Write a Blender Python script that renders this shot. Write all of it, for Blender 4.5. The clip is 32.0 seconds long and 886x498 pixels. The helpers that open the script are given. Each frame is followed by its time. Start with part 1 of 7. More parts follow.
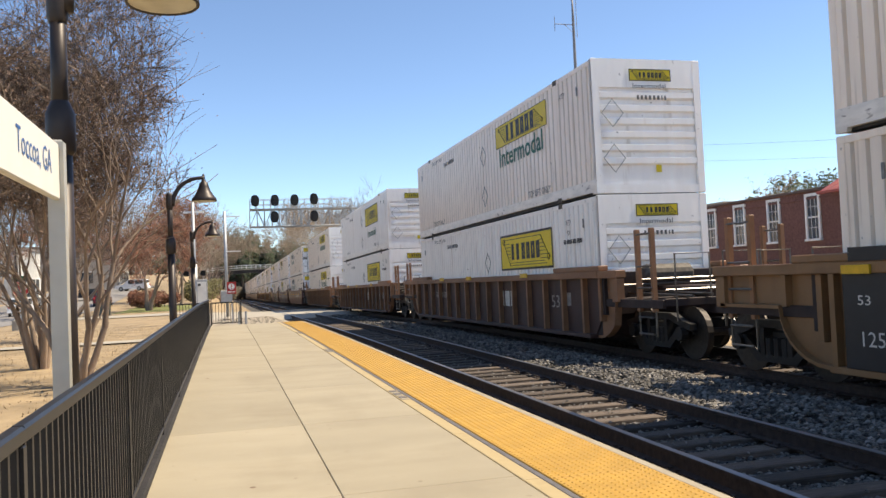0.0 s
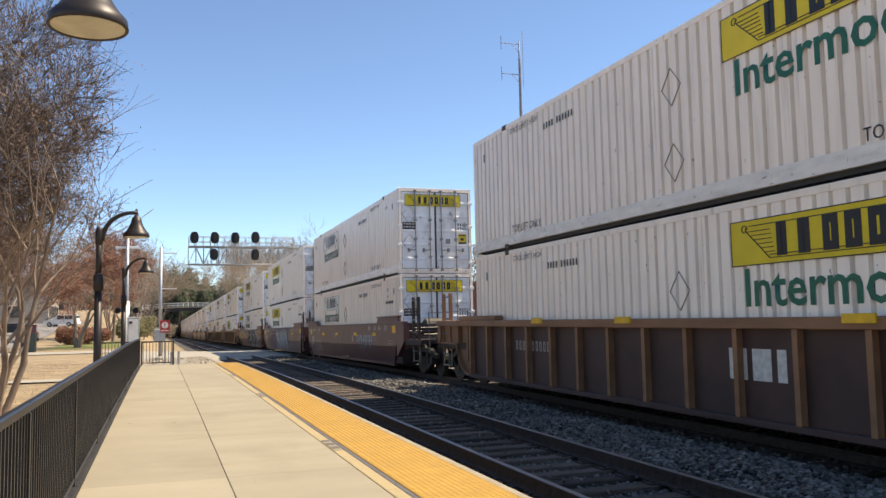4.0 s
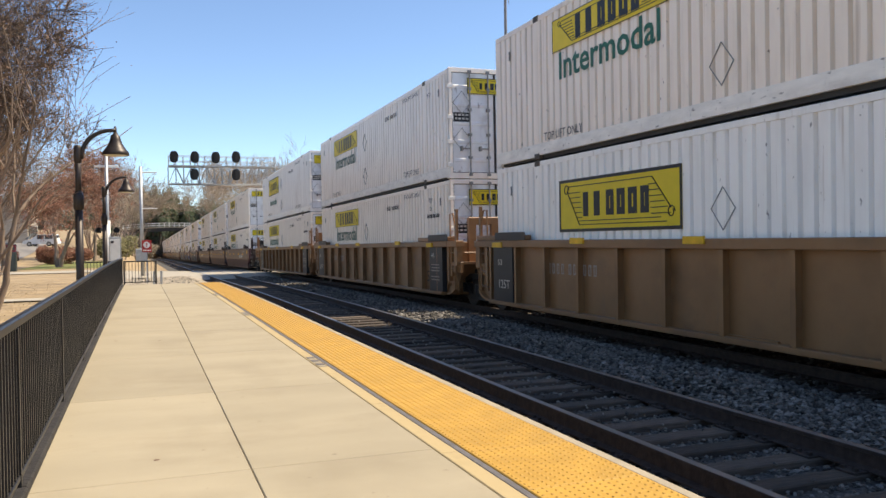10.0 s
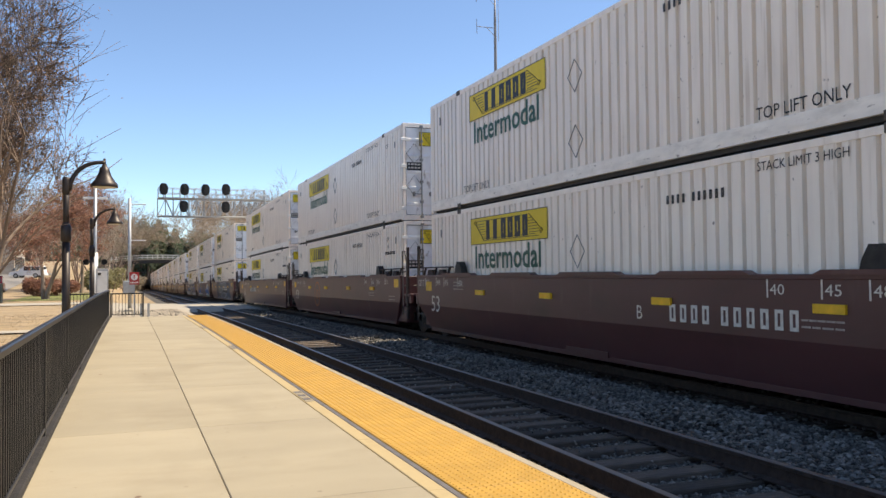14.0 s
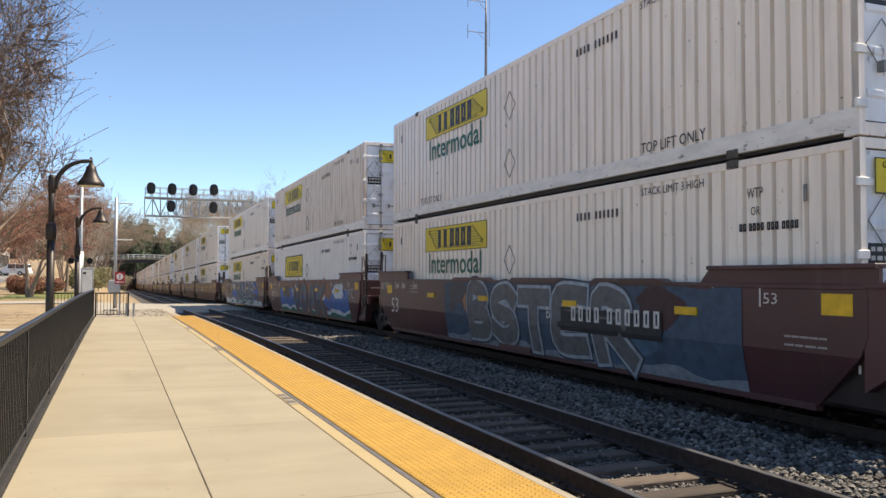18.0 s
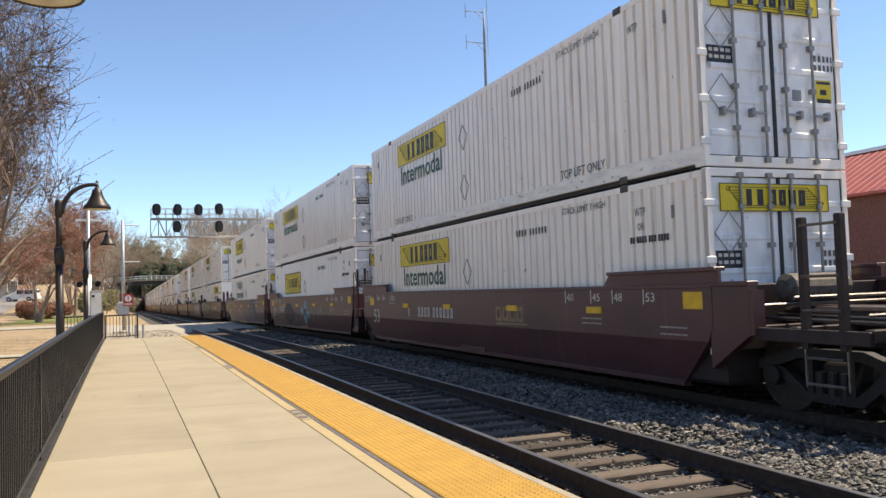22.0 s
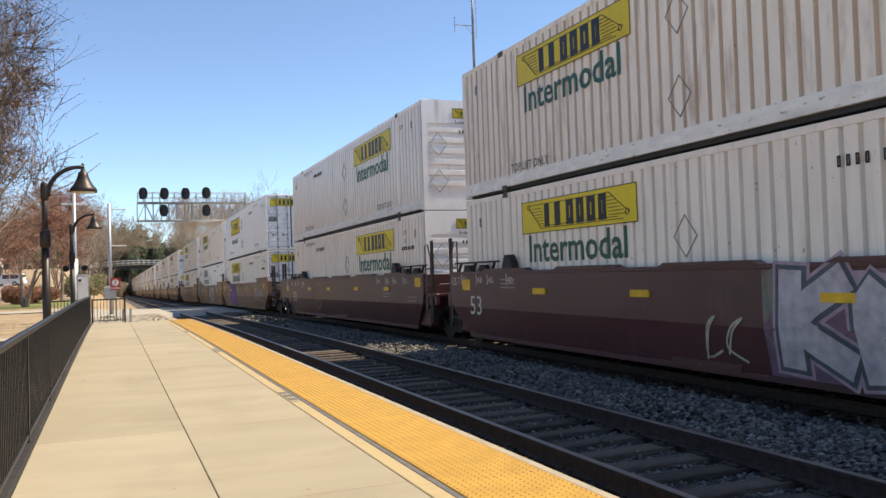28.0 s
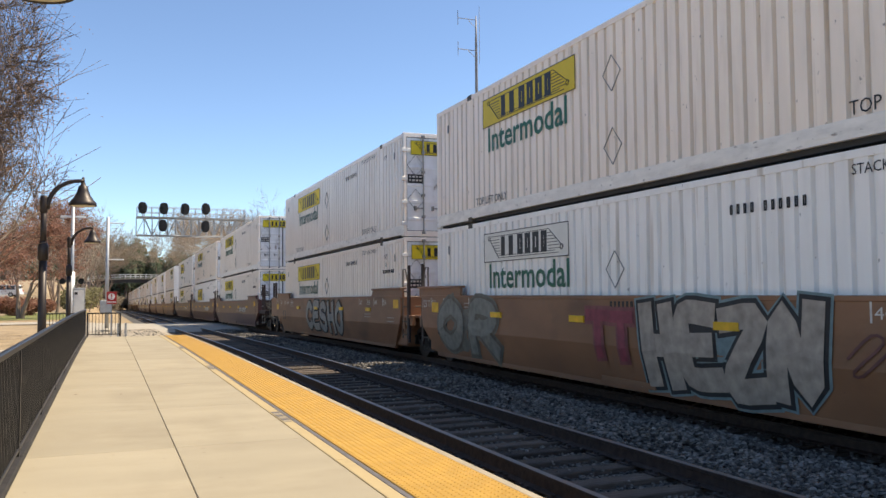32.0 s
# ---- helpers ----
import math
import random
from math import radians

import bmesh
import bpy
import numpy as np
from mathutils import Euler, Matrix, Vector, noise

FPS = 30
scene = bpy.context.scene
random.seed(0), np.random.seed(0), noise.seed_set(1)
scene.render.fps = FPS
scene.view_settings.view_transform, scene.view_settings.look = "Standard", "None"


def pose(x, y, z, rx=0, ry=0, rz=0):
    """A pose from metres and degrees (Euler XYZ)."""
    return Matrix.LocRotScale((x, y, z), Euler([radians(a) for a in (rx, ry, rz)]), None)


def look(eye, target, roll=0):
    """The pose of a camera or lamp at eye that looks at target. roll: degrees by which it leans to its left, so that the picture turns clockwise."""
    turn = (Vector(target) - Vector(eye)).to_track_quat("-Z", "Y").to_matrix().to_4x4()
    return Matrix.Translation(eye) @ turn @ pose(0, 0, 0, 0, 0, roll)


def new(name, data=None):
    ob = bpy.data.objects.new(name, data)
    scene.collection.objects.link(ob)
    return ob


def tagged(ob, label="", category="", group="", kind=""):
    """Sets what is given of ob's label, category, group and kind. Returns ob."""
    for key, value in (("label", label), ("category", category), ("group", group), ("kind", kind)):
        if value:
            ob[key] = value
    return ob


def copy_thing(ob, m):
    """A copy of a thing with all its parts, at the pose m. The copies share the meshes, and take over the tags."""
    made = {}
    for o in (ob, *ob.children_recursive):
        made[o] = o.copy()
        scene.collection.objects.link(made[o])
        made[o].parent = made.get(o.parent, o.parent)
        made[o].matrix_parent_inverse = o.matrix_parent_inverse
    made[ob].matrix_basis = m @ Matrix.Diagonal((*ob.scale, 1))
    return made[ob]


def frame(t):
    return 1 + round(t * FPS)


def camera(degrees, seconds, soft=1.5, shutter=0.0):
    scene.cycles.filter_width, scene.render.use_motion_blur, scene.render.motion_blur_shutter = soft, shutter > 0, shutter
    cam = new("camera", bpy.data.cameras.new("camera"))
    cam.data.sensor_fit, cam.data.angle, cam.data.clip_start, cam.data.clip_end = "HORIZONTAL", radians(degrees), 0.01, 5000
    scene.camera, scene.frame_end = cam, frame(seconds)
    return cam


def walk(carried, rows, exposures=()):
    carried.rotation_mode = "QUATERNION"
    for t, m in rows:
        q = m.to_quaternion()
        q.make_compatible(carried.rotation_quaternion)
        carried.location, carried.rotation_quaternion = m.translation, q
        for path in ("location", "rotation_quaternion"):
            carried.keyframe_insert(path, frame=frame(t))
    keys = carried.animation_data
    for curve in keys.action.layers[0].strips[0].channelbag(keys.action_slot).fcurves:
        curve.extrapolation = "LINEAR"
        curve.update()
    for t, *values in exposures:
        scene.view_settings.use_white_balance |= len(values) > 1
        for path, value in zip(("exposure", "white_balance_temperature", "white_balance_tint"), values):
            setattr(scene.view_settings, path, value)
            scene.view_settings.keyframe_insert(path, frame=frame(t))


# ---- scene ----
cam = camera(57.0, 32.0)
PATH = [
    (0, (-0.004, -0.402, 1.467), (0.514, 1.528, 1.534), -2.5),
    (0.5, (0.087, -0.316, 1.471), (0.604, 1.616, 1.516), -2.1),
    (1, (0.077, -0.271, 1.471), (0.695, 1.63, 1.486), -3.1),
    (1.5, (0.028, -0.227, 1.479), (0.787, 1.623, 1.492), -4.0),
    (2, (0.079, -0.224, 1.495), (0.866, 1.614, 1.544), -4.3),
    (2.5, (0.081, -0.192, 1.501), (0.83, 1.66, 1.596), -4.6),
    (3, (0.081, -0.166, 1.488), (0.776, 1.705, 1.622), -3.8),
    (3.5, (0.092, -0.182, 1.499), (0.759, 1.696, 1.66), -2.4),
    (5.5, (0.096, -0.173, 1.51), (0.732, 1.716, 1.67), 0.6),
    (6, (0.09, -0.186, 1.507), (0.726, 1.705, 1.648), 0.4),
    (6.5, (0.087, -0.172, 1.502), (0.741, 1.714, 1.612), -0.0),
    (7, (0.076, -0.189, 1.497), (0.766, 1.687, 1.565), -0.1),
    (7.5, (0.07, -0.174, 1.504), (0.779, 1.696, 1.534), 0.0),
    (8, (0.06, -0.135, 1.507), (0.771, 1.734, 1.51), 0.3),
    (8.5, (0.062, -0.157, 1.494), (0.756, 1.719, 1.482), 0.5),
    (9, (0.058, -0.176, 1.493), (0.737, 1.705, 1.474), 0.3),
    (9.5, (0.059, -0.162, 1.492), (0.737, 1.719, 1.469), -0.2),
    (10, (0.074, -0.197, 1.488), (0.766, 1.679, 1.463), -0.9),
    (10.5, (0.075, -0.206, 1.493), (0.786, 1.663, 1.47), -1.5),
    (11, (0.075, -0.196, 1.495), (0.803, 1.667, 1.482), -1.6),
    (11.5, (0.078, -0.245, 1.494), (0.815, 1.615, 1.501), -1.2),
    (12, (0.08, -0.215, 1.495), (0.808, 1.647, 1.521), -0.8),
    (12.5, (0.076, -0.209, 1.501), (0.795, 1.657, 1.544), -0.5),
    (13, (0.076, -0.197, 1.498), (0.789, 1.67, 1.55), -0.3),
    (13.5, (0.073, -0.209, 1.503), (0.787, 1.659, 1.557), -0.3),
    (14, (0.087, -0.19, 1.493), (0.804, 1.677, 1.55), -0.6),
    (14.5, (0.084, -0.18, 1.493), (0.806, 1.684, 1.558), -0.7),
    (16.5, (0.08, -0.215, 1.493), (0.826, 1.639, 1.578), -0.2),
    (17, (0.075, -0.227, 1.503), (0.826, 1.625, 1.581), 0.1),
    (17.5, (0.077, -0.209, 1.5), (0.827, 1.644, 1.571), 0.3),
    (18, (0.095, -0.194, 1.501), (0.839, 1.661, 1.567), 0.2),
    (18.5, (0.078, -0.192, 1.5), (0.807, 1.67, 1.564), 0.1),
    (19, (0.081, -0.212, 1.504), (0.798, 1.654, 1.57), -0.2),
    (19.5, (0.081, -0.218, 1.492), (0.795, 1.649, 1.567), -0.2),
    (20, (0.078, -0.225, 1.489), (0.796, 1.641, 1.569), -0.5),
    (20.5, (0.079, -0.226, 1.493), (0.806, 1.636, 1.573), -0.6),
    (21, (0.084, -0.226, 1.489), (0.815, 1.634, 1.57), -0.9),
    (21.5, (0.08, -0.22, 1.498), (0.813, 1.639, 1.583), -1.3),
    (22, (0.083, -0.219, 1.494), (0.813, 1.64, 1.587), -1.8),
    (22.5, (0.092, -0.228, 1.493), (0.816, 1.634, 1.594), -2.5),
    (23, (0.102, -0.217, 1.484), (0.815, 1.649, 1.59), -2.8),
    (23.5, (0.093, -0.217, 1.481), (0.797, 1.652, 1.592), -2.4),
    (24, (0.081, -0.215, 1.488), (0.782, 1.654, 1.604), -1.8),
    (24.5, (0.081, -0.205, 1.501), (0.786, 1.663, 1.62), -1.5),
    (26.5, (0.087, -0.18, 1.503), (0.866, 1.66, 1.592), -0.9),
    (27, (0.083, -0.183, 1.491), (0.86, 1.659, 1.557), -0.9),
    (27.5, (0.077, -0.172, 1.487), (0.845, 1.674, 1.539), -1.3),
    (28, (0.077, -0.217, 1.472), (0.833, 1.634, 1.525), -1.9),
    (28.5, (0.095, -0.243, 1.482), (0.846, 1.61, 1.543), -2.4),
    (29, (0.112, -0.304, 1.479), (0.869, 1.546, 1.559), -2.1),
    (29.5, (0.082, -0.289, 1.486), (0.845, 1.557, 1.578), -1.5),
    (30, (0.084, -0.214, 1.493), (0.85, 1.632, 1.586), -1.1),
    (30.5, (0.093, -0.248, 1.488), (0.86, 1.597, 1.583), -0.8),
    (31, (0.085, -0.247, 1.489), (0.853, 1.598, 1.585), -0.7),
    (31.5, (0.075, -0.248, 1.496), (0.84, 1.597, 1.597), -0.6),
    (32, (0.082, -0.249, 1.488), (0.842, 1.597, 1.595), -0.4),
]
walk(cam, [(row[0], look(*row[1:])) for row in PATH], [(0, 1.0, 8000, 9), (32, 1.0, 8000, 9)])

# ---- light ----
SUN_WAY = Vector((1.0, -0.09, 1.5)).normalized()
world = bpy.data.worlds.new("sky")
scene.world = world
world.use_nodes = True
wn = world.node_tree
sky = wn.nodes.new("ShaderNodeTexSky")
sky.sky_type = "NISHITA"
sky.sun_disc = False
sky.sun_elevation = math.asin(SUN_WAY.z)
sky.sun_rotation = math.atan2(SUN_WAY.x, SUN_WAY.y)
sky.air_density, sky.dust_density, sky.ozone_density = 0.68, 0.0, 7.0
wn.links.new(sky.outputs[0], wn.nodes["Background"].inputs[0])
wn.nodes["Background"].inputs[1].default_value = 0.129
sun = new("sun", bpy.data.lights.new("sun", "SUN"))
sun.data.energy, sun.data.angle, sun.data.color = 3.6, radians(0.53), (1.0, 0.95, 0.87)
sun.matrix_basis = look(SUN_WAY * 50, (0, 0, 0))


# ---- materials ----
def mat(name, color, rough=0.7, metal=0.0, scale=6.0, vary=0.18, bump=0.0, bump_scale=40.0, dark=None, dirt=0.0, dirt_scale=1.5, rand=0.0, stretch=(1, 1, 1), glow=0.0, island=0.0):
    """Two scales of variation, dirt patches, relief, and a shade that differs from object to object."""
    m = bpy.data.materials.new(name)
    m.use_nodes = True
    n, l = m.node_tree.nodes, m.node_tree.links
    b = n["Principled BSDF"]
    b.inputs["Roughness"].default_value, b.inputs["Metallic"].default_value = rough, metal
    co = n.new("ShaderNodeTexCoord")
    mp = n.new("ShaderNodeMapping")
    mp.inputs["Scale"].default_value = stretch
    l.new(co.outputs["Object"], mp.inputs[0])
    t1 = n.new("ShaderNodeTexNoise")
    t1.inputs["Scale"].default_value, t1.inputs["Detail"].default_value = scale, 6
    l.new(mp.outputs[0], t1.inputs["Vector"])
    ramp = n.new("ShaderNodeMapRange")
    ramp.inputs["From Min"].default_value, ramp.inputs["From Max"].default_value = 0.3, 0.7
    ramp.inputs["To Min"].default_value, ramp.inputs["To Max"].default_value = 1 - vary, 1 + vary
    l.new(t1.outputs["Fac"], ramp.inputs["Value"])
    mul = n.new("ShaderNodeVectorMath")
    mul.operation = "SCALE"
    mul.inputs[0].default_value = color[:3]
    l.new(ramp.outputs[0], mul.inputs["Scale"])
    out = mul.outputs[0]
    if dirt:
        t2 = n.new("ShaderNodeTexNoise")
        t2.inputs["Scale"].default_value, t2.inputs["Detail"].default_value, t2.inputs["Roughness"].default_value = dirt_scale, 8, 0.65
        l.new(mp.outputs[0], t2.inputs["Vector"])
        r2 = n.new("ShaderNodeMapRange")
        r2.inputs["From Min"].default_value, r2.inputs["From Max"].default_value = 0.52, 0.75
        r2.inputs["To Max"].default_value = dirt
        l.new(t2.outputs["Fac"], r2.inputs["Value"])
        mix = n.new("ShaderNodeMix")
        mix.data_type = "RGBA"
        l.new(r2.outputs[0], mix.inputs["Factor"])
        l.new(out, mix.inputs["A"])
        mix.inputs["B"].default_value = (*(dark or [c * 0.4 for c in color[:3]]), 1)
        out = mix.outputs["Result"]
    if rand:
        info = n.new("ShaderNodeObjectInfo")
        r3 = n.new("ShaderNodeMapRange")
        r3.inputs["To Min"].default_value, r3.inputs["To Max"].default_value = 1 - rand, 1 + rand
        l.new(info.outputs["Random"], r3.inputs["Value"])
        m2 = n.new("ShaderNodeVectorMath")
        m2.operation = "SCALE"
        l.new(out, m2.inputs[0])
        l.new(r3.outputs[0], m2.inputs["Scale"])
        out = m2.outputs[0]
    if island:
        geo = n.new("ShaderNodeNewGeometry")
        r5 = n.new("ShaderNodeMapRange")
        r5.inputs["To Min"].default_value, r5.inputs["To Max"].default_value = 1 - island, 1 + island
        l.new(geo.outputs["Random Per Island"], r5.inputs["Value"])
        m5 = n.new("ShaderNodeVectorMath")
        m5.operation = "SCALE"
        l.new(out, m5.inputs[0])
        l.new(r5.outputs[0], m5.inputs["Scale"])
        out = m5.outputs[0]
    l.new(out, b.inputs["Base Color"])
    if bump:
        t4 = n.new("ShaderNodeTexNoise")
        t4.inputs["Scale"].default_value, t4.inputs["Detail"].default_value = bump_scale, 5
        l.new(mp.outputs[0], t4.inputs["Vector"])
        bp = n.new("ShaderNodeBump")
        bp.inputs["Strength"].default_value, bp.inputs["Distance"].default_value = bump, 0.02
        l.new(t4.outputs["Fac"], bp.inputs["Height"])
        l.new(bp.outputs[0], b.inputs["Normal"])
    if glow:
        b.inputs["Emission Color"].default_value, b.inputs["Emission Strength"].default_value = (*color[:3], 1), glow
    return m


CONCRETE = mat("concrete", (0.34, 0.29, 0.205), 0.85, scale=1.2, vary=0.10, bump=0.15, bump_scale=120, dirt=0.6, dirt_scale=0.9, dark=(0.25, 0.205, 0.14), rand=0.05, stretch=(0.4, 1, 1))
CREAM = mat("cream border", (0.42, 0.32, 0.17), 0.8, scale=2, vary=0.1, dirt=0.4, dirt_scale=2)
KERB = mat("platform edge", (0.34, 0.29, 0.215), 0.85, scale=3, vary=0.15, bump=0.3, dirt=0.5)
# concrete of the side wall, darkened to hold the shadow it lies in
WALLSIDE = mat("shaded platform side", (0.10, 0.085, 0.07), 0.9, scale=3, vary=0.3, dirt=0.5)
YELLOW = mat("tactile yellow", (0.46, 0.255, 0.04), 0.6, scale=4, vary=0.12, dirt=0.35, dirt_scale=3, dark=(0.34, 0.20, 0.05), rand=0.05)
SEAM = mat("grey sealant", (0.12, 0.11, 0.11), 0.8, scale=9, vary=0.2)
JOINT = mat("joint", (0.16, 0.10, 0.07), 0.9)
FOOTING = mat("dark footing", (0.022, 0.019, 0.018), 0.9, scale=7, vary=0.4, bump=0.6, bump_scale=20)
BLACKPAINT = mat("black paint", (0.012, 0.012, 0.014), 0.42, scale=8, vary=0.3)
BRONZE = mat("bronze paint", (0.035, 0.026, 0.022), 0.45, 0.3, scale=5, vary=0.25)
RAILRUST = mat("rail side", (0.055, 0.036, 0.028), 0.75, 0.3, scale=12, vary=0.35, bump=0.3)
RAILTOP = mat("rail top", (0.30, 0.29, 0.29), 0.42, 1.0, scale=20, vary=0.1, stretch=(1, 0.05, 1))
TIE = mat("tie wood", (0.10, 0.075, 0.058), 0.9, scale=14, vary=0.4, bump=0.6, bump_scale=30, dirt=0.7, dirt_scale=2.5, dark=(0.07, 0.055, 0.045), rand=0.45, stretch=(0.25, 2, 2))
STEEL = mat("tie plate", (0.06, 0.045, 0.038), 0.7, 0.4, scale=15, vary=0.3)
STONE = mat("ballast stone", (0.175, 0.16, 0.142), 0.9, scale=3, vary=0.3, bump=0.5, bump_scale=25, island=0.65)
BALLAST = mat("ballast bed", (0.08, 0.074, 0.068), 0.95, scale=26, vary=0.55, bump=1.0, bump_scale=30, dirt=0.6, dirt_scale=30, dark=(0.05, 0.05, 0.05))
LAWN = mat("dormant lawn", (0.32, 0.235, 0.14), 0.95, scale=1.2, vary=0.3, bump=0.7, bump_scale=60, dirt=0.6, dirt_scale=0.5, dark=(0.23, 0.16, 0.09))
GRASS = mat("green grass", (0.16, 0.17, 0.05), 0.95, scale=2, vary=0.3, bump=0.7, bump_scale=60, dirt=0.5, dirt_scale=0.7, dark=(0.26, 0.20, 0.10))
PATH_M = mat("path concrete", (0.37, 0.33, 0.27), 0.9, scale=2, vary=0.1, dirt=0.3)
ASPHALT = mat("street", (0.23, 0.215, 0.20), 0.9, scale=4, vary=0.15, bump=0.3, dirt=0.3, dirt_scale=0.4)
BARK = mat("bark", (0.27, 0.20, 0.15), 0.85, scale=5, vary=0.4, bump=0.4, stretch=(1, 1, 0.2))
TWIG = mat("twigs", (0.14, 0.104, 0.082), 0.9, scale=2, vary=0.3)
# twigs of the distant trees, with the haze of distance put into the colour
HAZETWIG = mat("hazed far twigs", (0.33, 0.265, 0.205), 0.9, scale=1, vary=0.25)
GRAVEL = mat("grey-tan gravel", (0.33, 0.28, 0.215), 0.95, scale=18, vary=0.35, bump=0.8, bump_scale=40, dirt=0.5, dirt_scale=3)
def foliage(name, color, thin=0.45, **more):
    """A leaf surface that lets part of the light through."""
    m = mat(name, color, 0.8, **more)
    n, l = m.node_tree.nodes, m.node_tree.links
    b = n["Principled BSDF"]
    t, mix = n.new("ShaderNodeBsdfTranslucent"), n.new("ShaderNodeMixShader")
    l.new(b.inputs["Base Color"].links[0].from_socket, t.inputs["Color"])
    mix.inputs[0].default_value = thin
    l.new(b.outputs[0], mix.inputs[1])
    l.new(t.outputs[0], mix.inputs[2])
    l.new(mix.outputs[0], n["Material Output"].inputs["Surface"])
    return m


LEAF_RED = foliage("bronze leaves", (0.25, 0.115, 0.075), 0.3, scale=1.5, vary=0.5)
# far evergreens only: distance haze is partly put into this pale green
LEAF_GREEN = foliage("evergreen leaves", (0.14, 0.175, 0.11), 0.5, scale=0.6, vary=0.4)
LEAF_TAN = foliage("bud haze", (0.30, 0.25, 0.19), 0.45, scale=0.8, vary=0.3)
BRICK = mat("brick", (0.17, 0.08, 0.066), 0.9, scale=8, vary=0.25, bump=0.3, dirt=0.4, dirt_scale=1.5, dark=(0.13, 0.06, 0.05))
REDROOF = mat("red metal roof", (0.36, 0.08, 0.06), 0.5, 0.1, scale=2, vary=0.15, dirt=0.3)
WHITE = mat("white paint", (0.78, 0.77, 0.74), 0.6, scale=6, vary=0.06)
GLASS_D = mat("window glass", (0.05, 0.06, 0.07), 0.08, scale=1, vary=0.3)
GALV = mat("galvanised steel", (0.40, 0.41, 0.42), 0.5, 0.6, scale=8, vary=0.12)
GREYPOST = mat("grey post", (0.48, 0.46, 0.41), 0.5, 0.3, scale=5, vary=0.08)
SIGN_W = mat("sign face", (0.74, 0.72, 0.66), 0.5, scale=3, vary=0.04)
SIGN_BLUE = mat("sign letters", (0.03, 0.11, 0.30), 0.5)
SIGN_RED = mat("red sign", (0.45, 0.03, 0.03), 0.5)
LENS = mat("lamp lens", (0.55, 0.52, 0.42), 0.4)
DARKMETAL = mat("dark metal", (0.03, 0.028, 0.027), 0.6, 0.4, scale=8, vary=0.4)


# ---- mesh tools ----
class M:
    """Lists of corners and faces that grow into one mesh."""

    def __init__(self):
        self.v, self.f = [], []

    def face(self, *pts):
        k = len(self.v)
        self.v.extend(pts)
        self.f.append(tuple(range(k, k + len(pts))))
        return self

    def box(self, a, b, c=0.0):
        (x0, y0, z0), (x1, y1, z1) = a, b
        k = len(self.v)
        if c:
            for z, i in ((z0, c), (z0 + c, 0), (z1 - c, 0), (z1, c)):
                self.v += [(x0 + i, y0 + i, z), (x1 - i, y0 + i, z), (x1 - i, y1 - i, z), (x0 + i, y1 - i, z)]
            self.f += [(k + 3, k + 2, k + 1, k), (k + 12, k + 13, k + 14, k + 15)]
            for r in (0, 4, 8):
                for j in range(4):
                    self.f.append((k + r + j, k + r + (j + 1) % 4, k + r + 4 + (j + 1) % 4, k + r + 4 + j))
            return self
        self.v += [(x0, y0, z0), (x1, y0, z0), (x1, y1, z0), (x0, y1, z0), (x0, y0, z1), (x1, y0, z1), (x1, y1, z1), (x0, y1, z1)]
        self.f += [(k + 3, k + 2, k + 1, k), (k + 4, k + 5, k + 6, k + 7), (k, k + 1, k + 5, k + 4), (k + 1, k + 2, k + 6, k + 5), (k + 2, k + 3, k + 7, k + 6), (k + 3, k, k + 4, k + 7)]
        return self

    def tube(self, pts, r, n=8, caps=True):
        pts = [Vector(p) for p in pts]
        rs = r if isinstance(r, (list, tuple)) else [r] * len(pts)
        k, m = len(self.v), len(pts)
        up = None
        for i, p in enumerate(pts):
            d = (pts[min(i + 1, m - 1)] - pts[max(i - 1, 0)]).normalized()
            if up is None:
                up = d.orthogonal().normalized()
            up = (up - d * up.dot(d))
            up = up.normalized() if up.length > 1e-6 else d.orthogonal().normalized()
            side = d.cross(up)
            for j in range(n):
                a = 2 * math.pi * j / n
                self.v.append(tuple(p + (up * math.cos(a) + side * math.sin(a)) * rs[i]))
        for i in range(m - 1):
            for j in range(n):
                a, b = k + i * n + j, k + i * n + (j + 1) % n
                self.f.append((a, b, b + n, a + n))
        if caps:
            self.f += [tuple(k + j for j in reversed(range(n))), tuple(k + (m - 1) * n + j for j in range(n))]
        return self

    def lathe(self, profile, n=16, at=(0, 0, 0)):
        k, m = len(self.v), len(profile)
        for r, z in profile:
            for j in range(n):
                a = 2 * math.pi * j / n
                self.v.append((at[0] + r * math.cos(a), at[1] + r * math.sin(a), at[2] + z))
        for i in range(m - 1):
            for j in range(n):
                a, b = k + i * n + j, k + i * n + (j + 1) % n
                self.f.append((a, b, b + n, a + n))
        return self

    def prism(self, poly, axis, a, b):
        """A flat outline pushed along an axis. poly holds the two other coordinates, in axis order."""
        def at(p, q):
            return {"x": (q, *p), "y": (p[0], q, p[1]), "z": (*p, q)}[axis]
        k, m = len(self.v), len(poly)
        self.v += [at(p, a) for p in poly] + [at(p, b) for p in poly]
        self.f += [tuple(range(k, k + m))[::-1], tuple(range(k + m, k + 2 * m))]
        for j in range(m):
            i = (j + 1) % m
            self.f.append((k + j, k + i, k + m + i, k + m + j))
        return self

    def move(self, m):
        self.v = [tuple(m @ Vector(p)) for p in self.v]
        return self

    def mesh(self, name, material, smooth=False):
        me = bpy.data.meshes.new(name)
        me.from_pydata(self.v, [], self.f)
        me.update()
        bm = bmesh.new()
        bm.from_mesh(me)
        bmesh.ops.recalc_face_normals(bm, faces=bm.faces)
        bm.to_mesh(me)
        bm.free()
        me.materials.append(material)
        if smooth:
            me.polygons.foreach_set("use_smooth", [True] * len(me.polygons))
        return me

    def raw(self, name, material, smooth=False):
        me = bpy.data.meshes.new(name)
        me.from_pydata(self.v, [], self.f)
        me.update()
        me.materials.append(material)
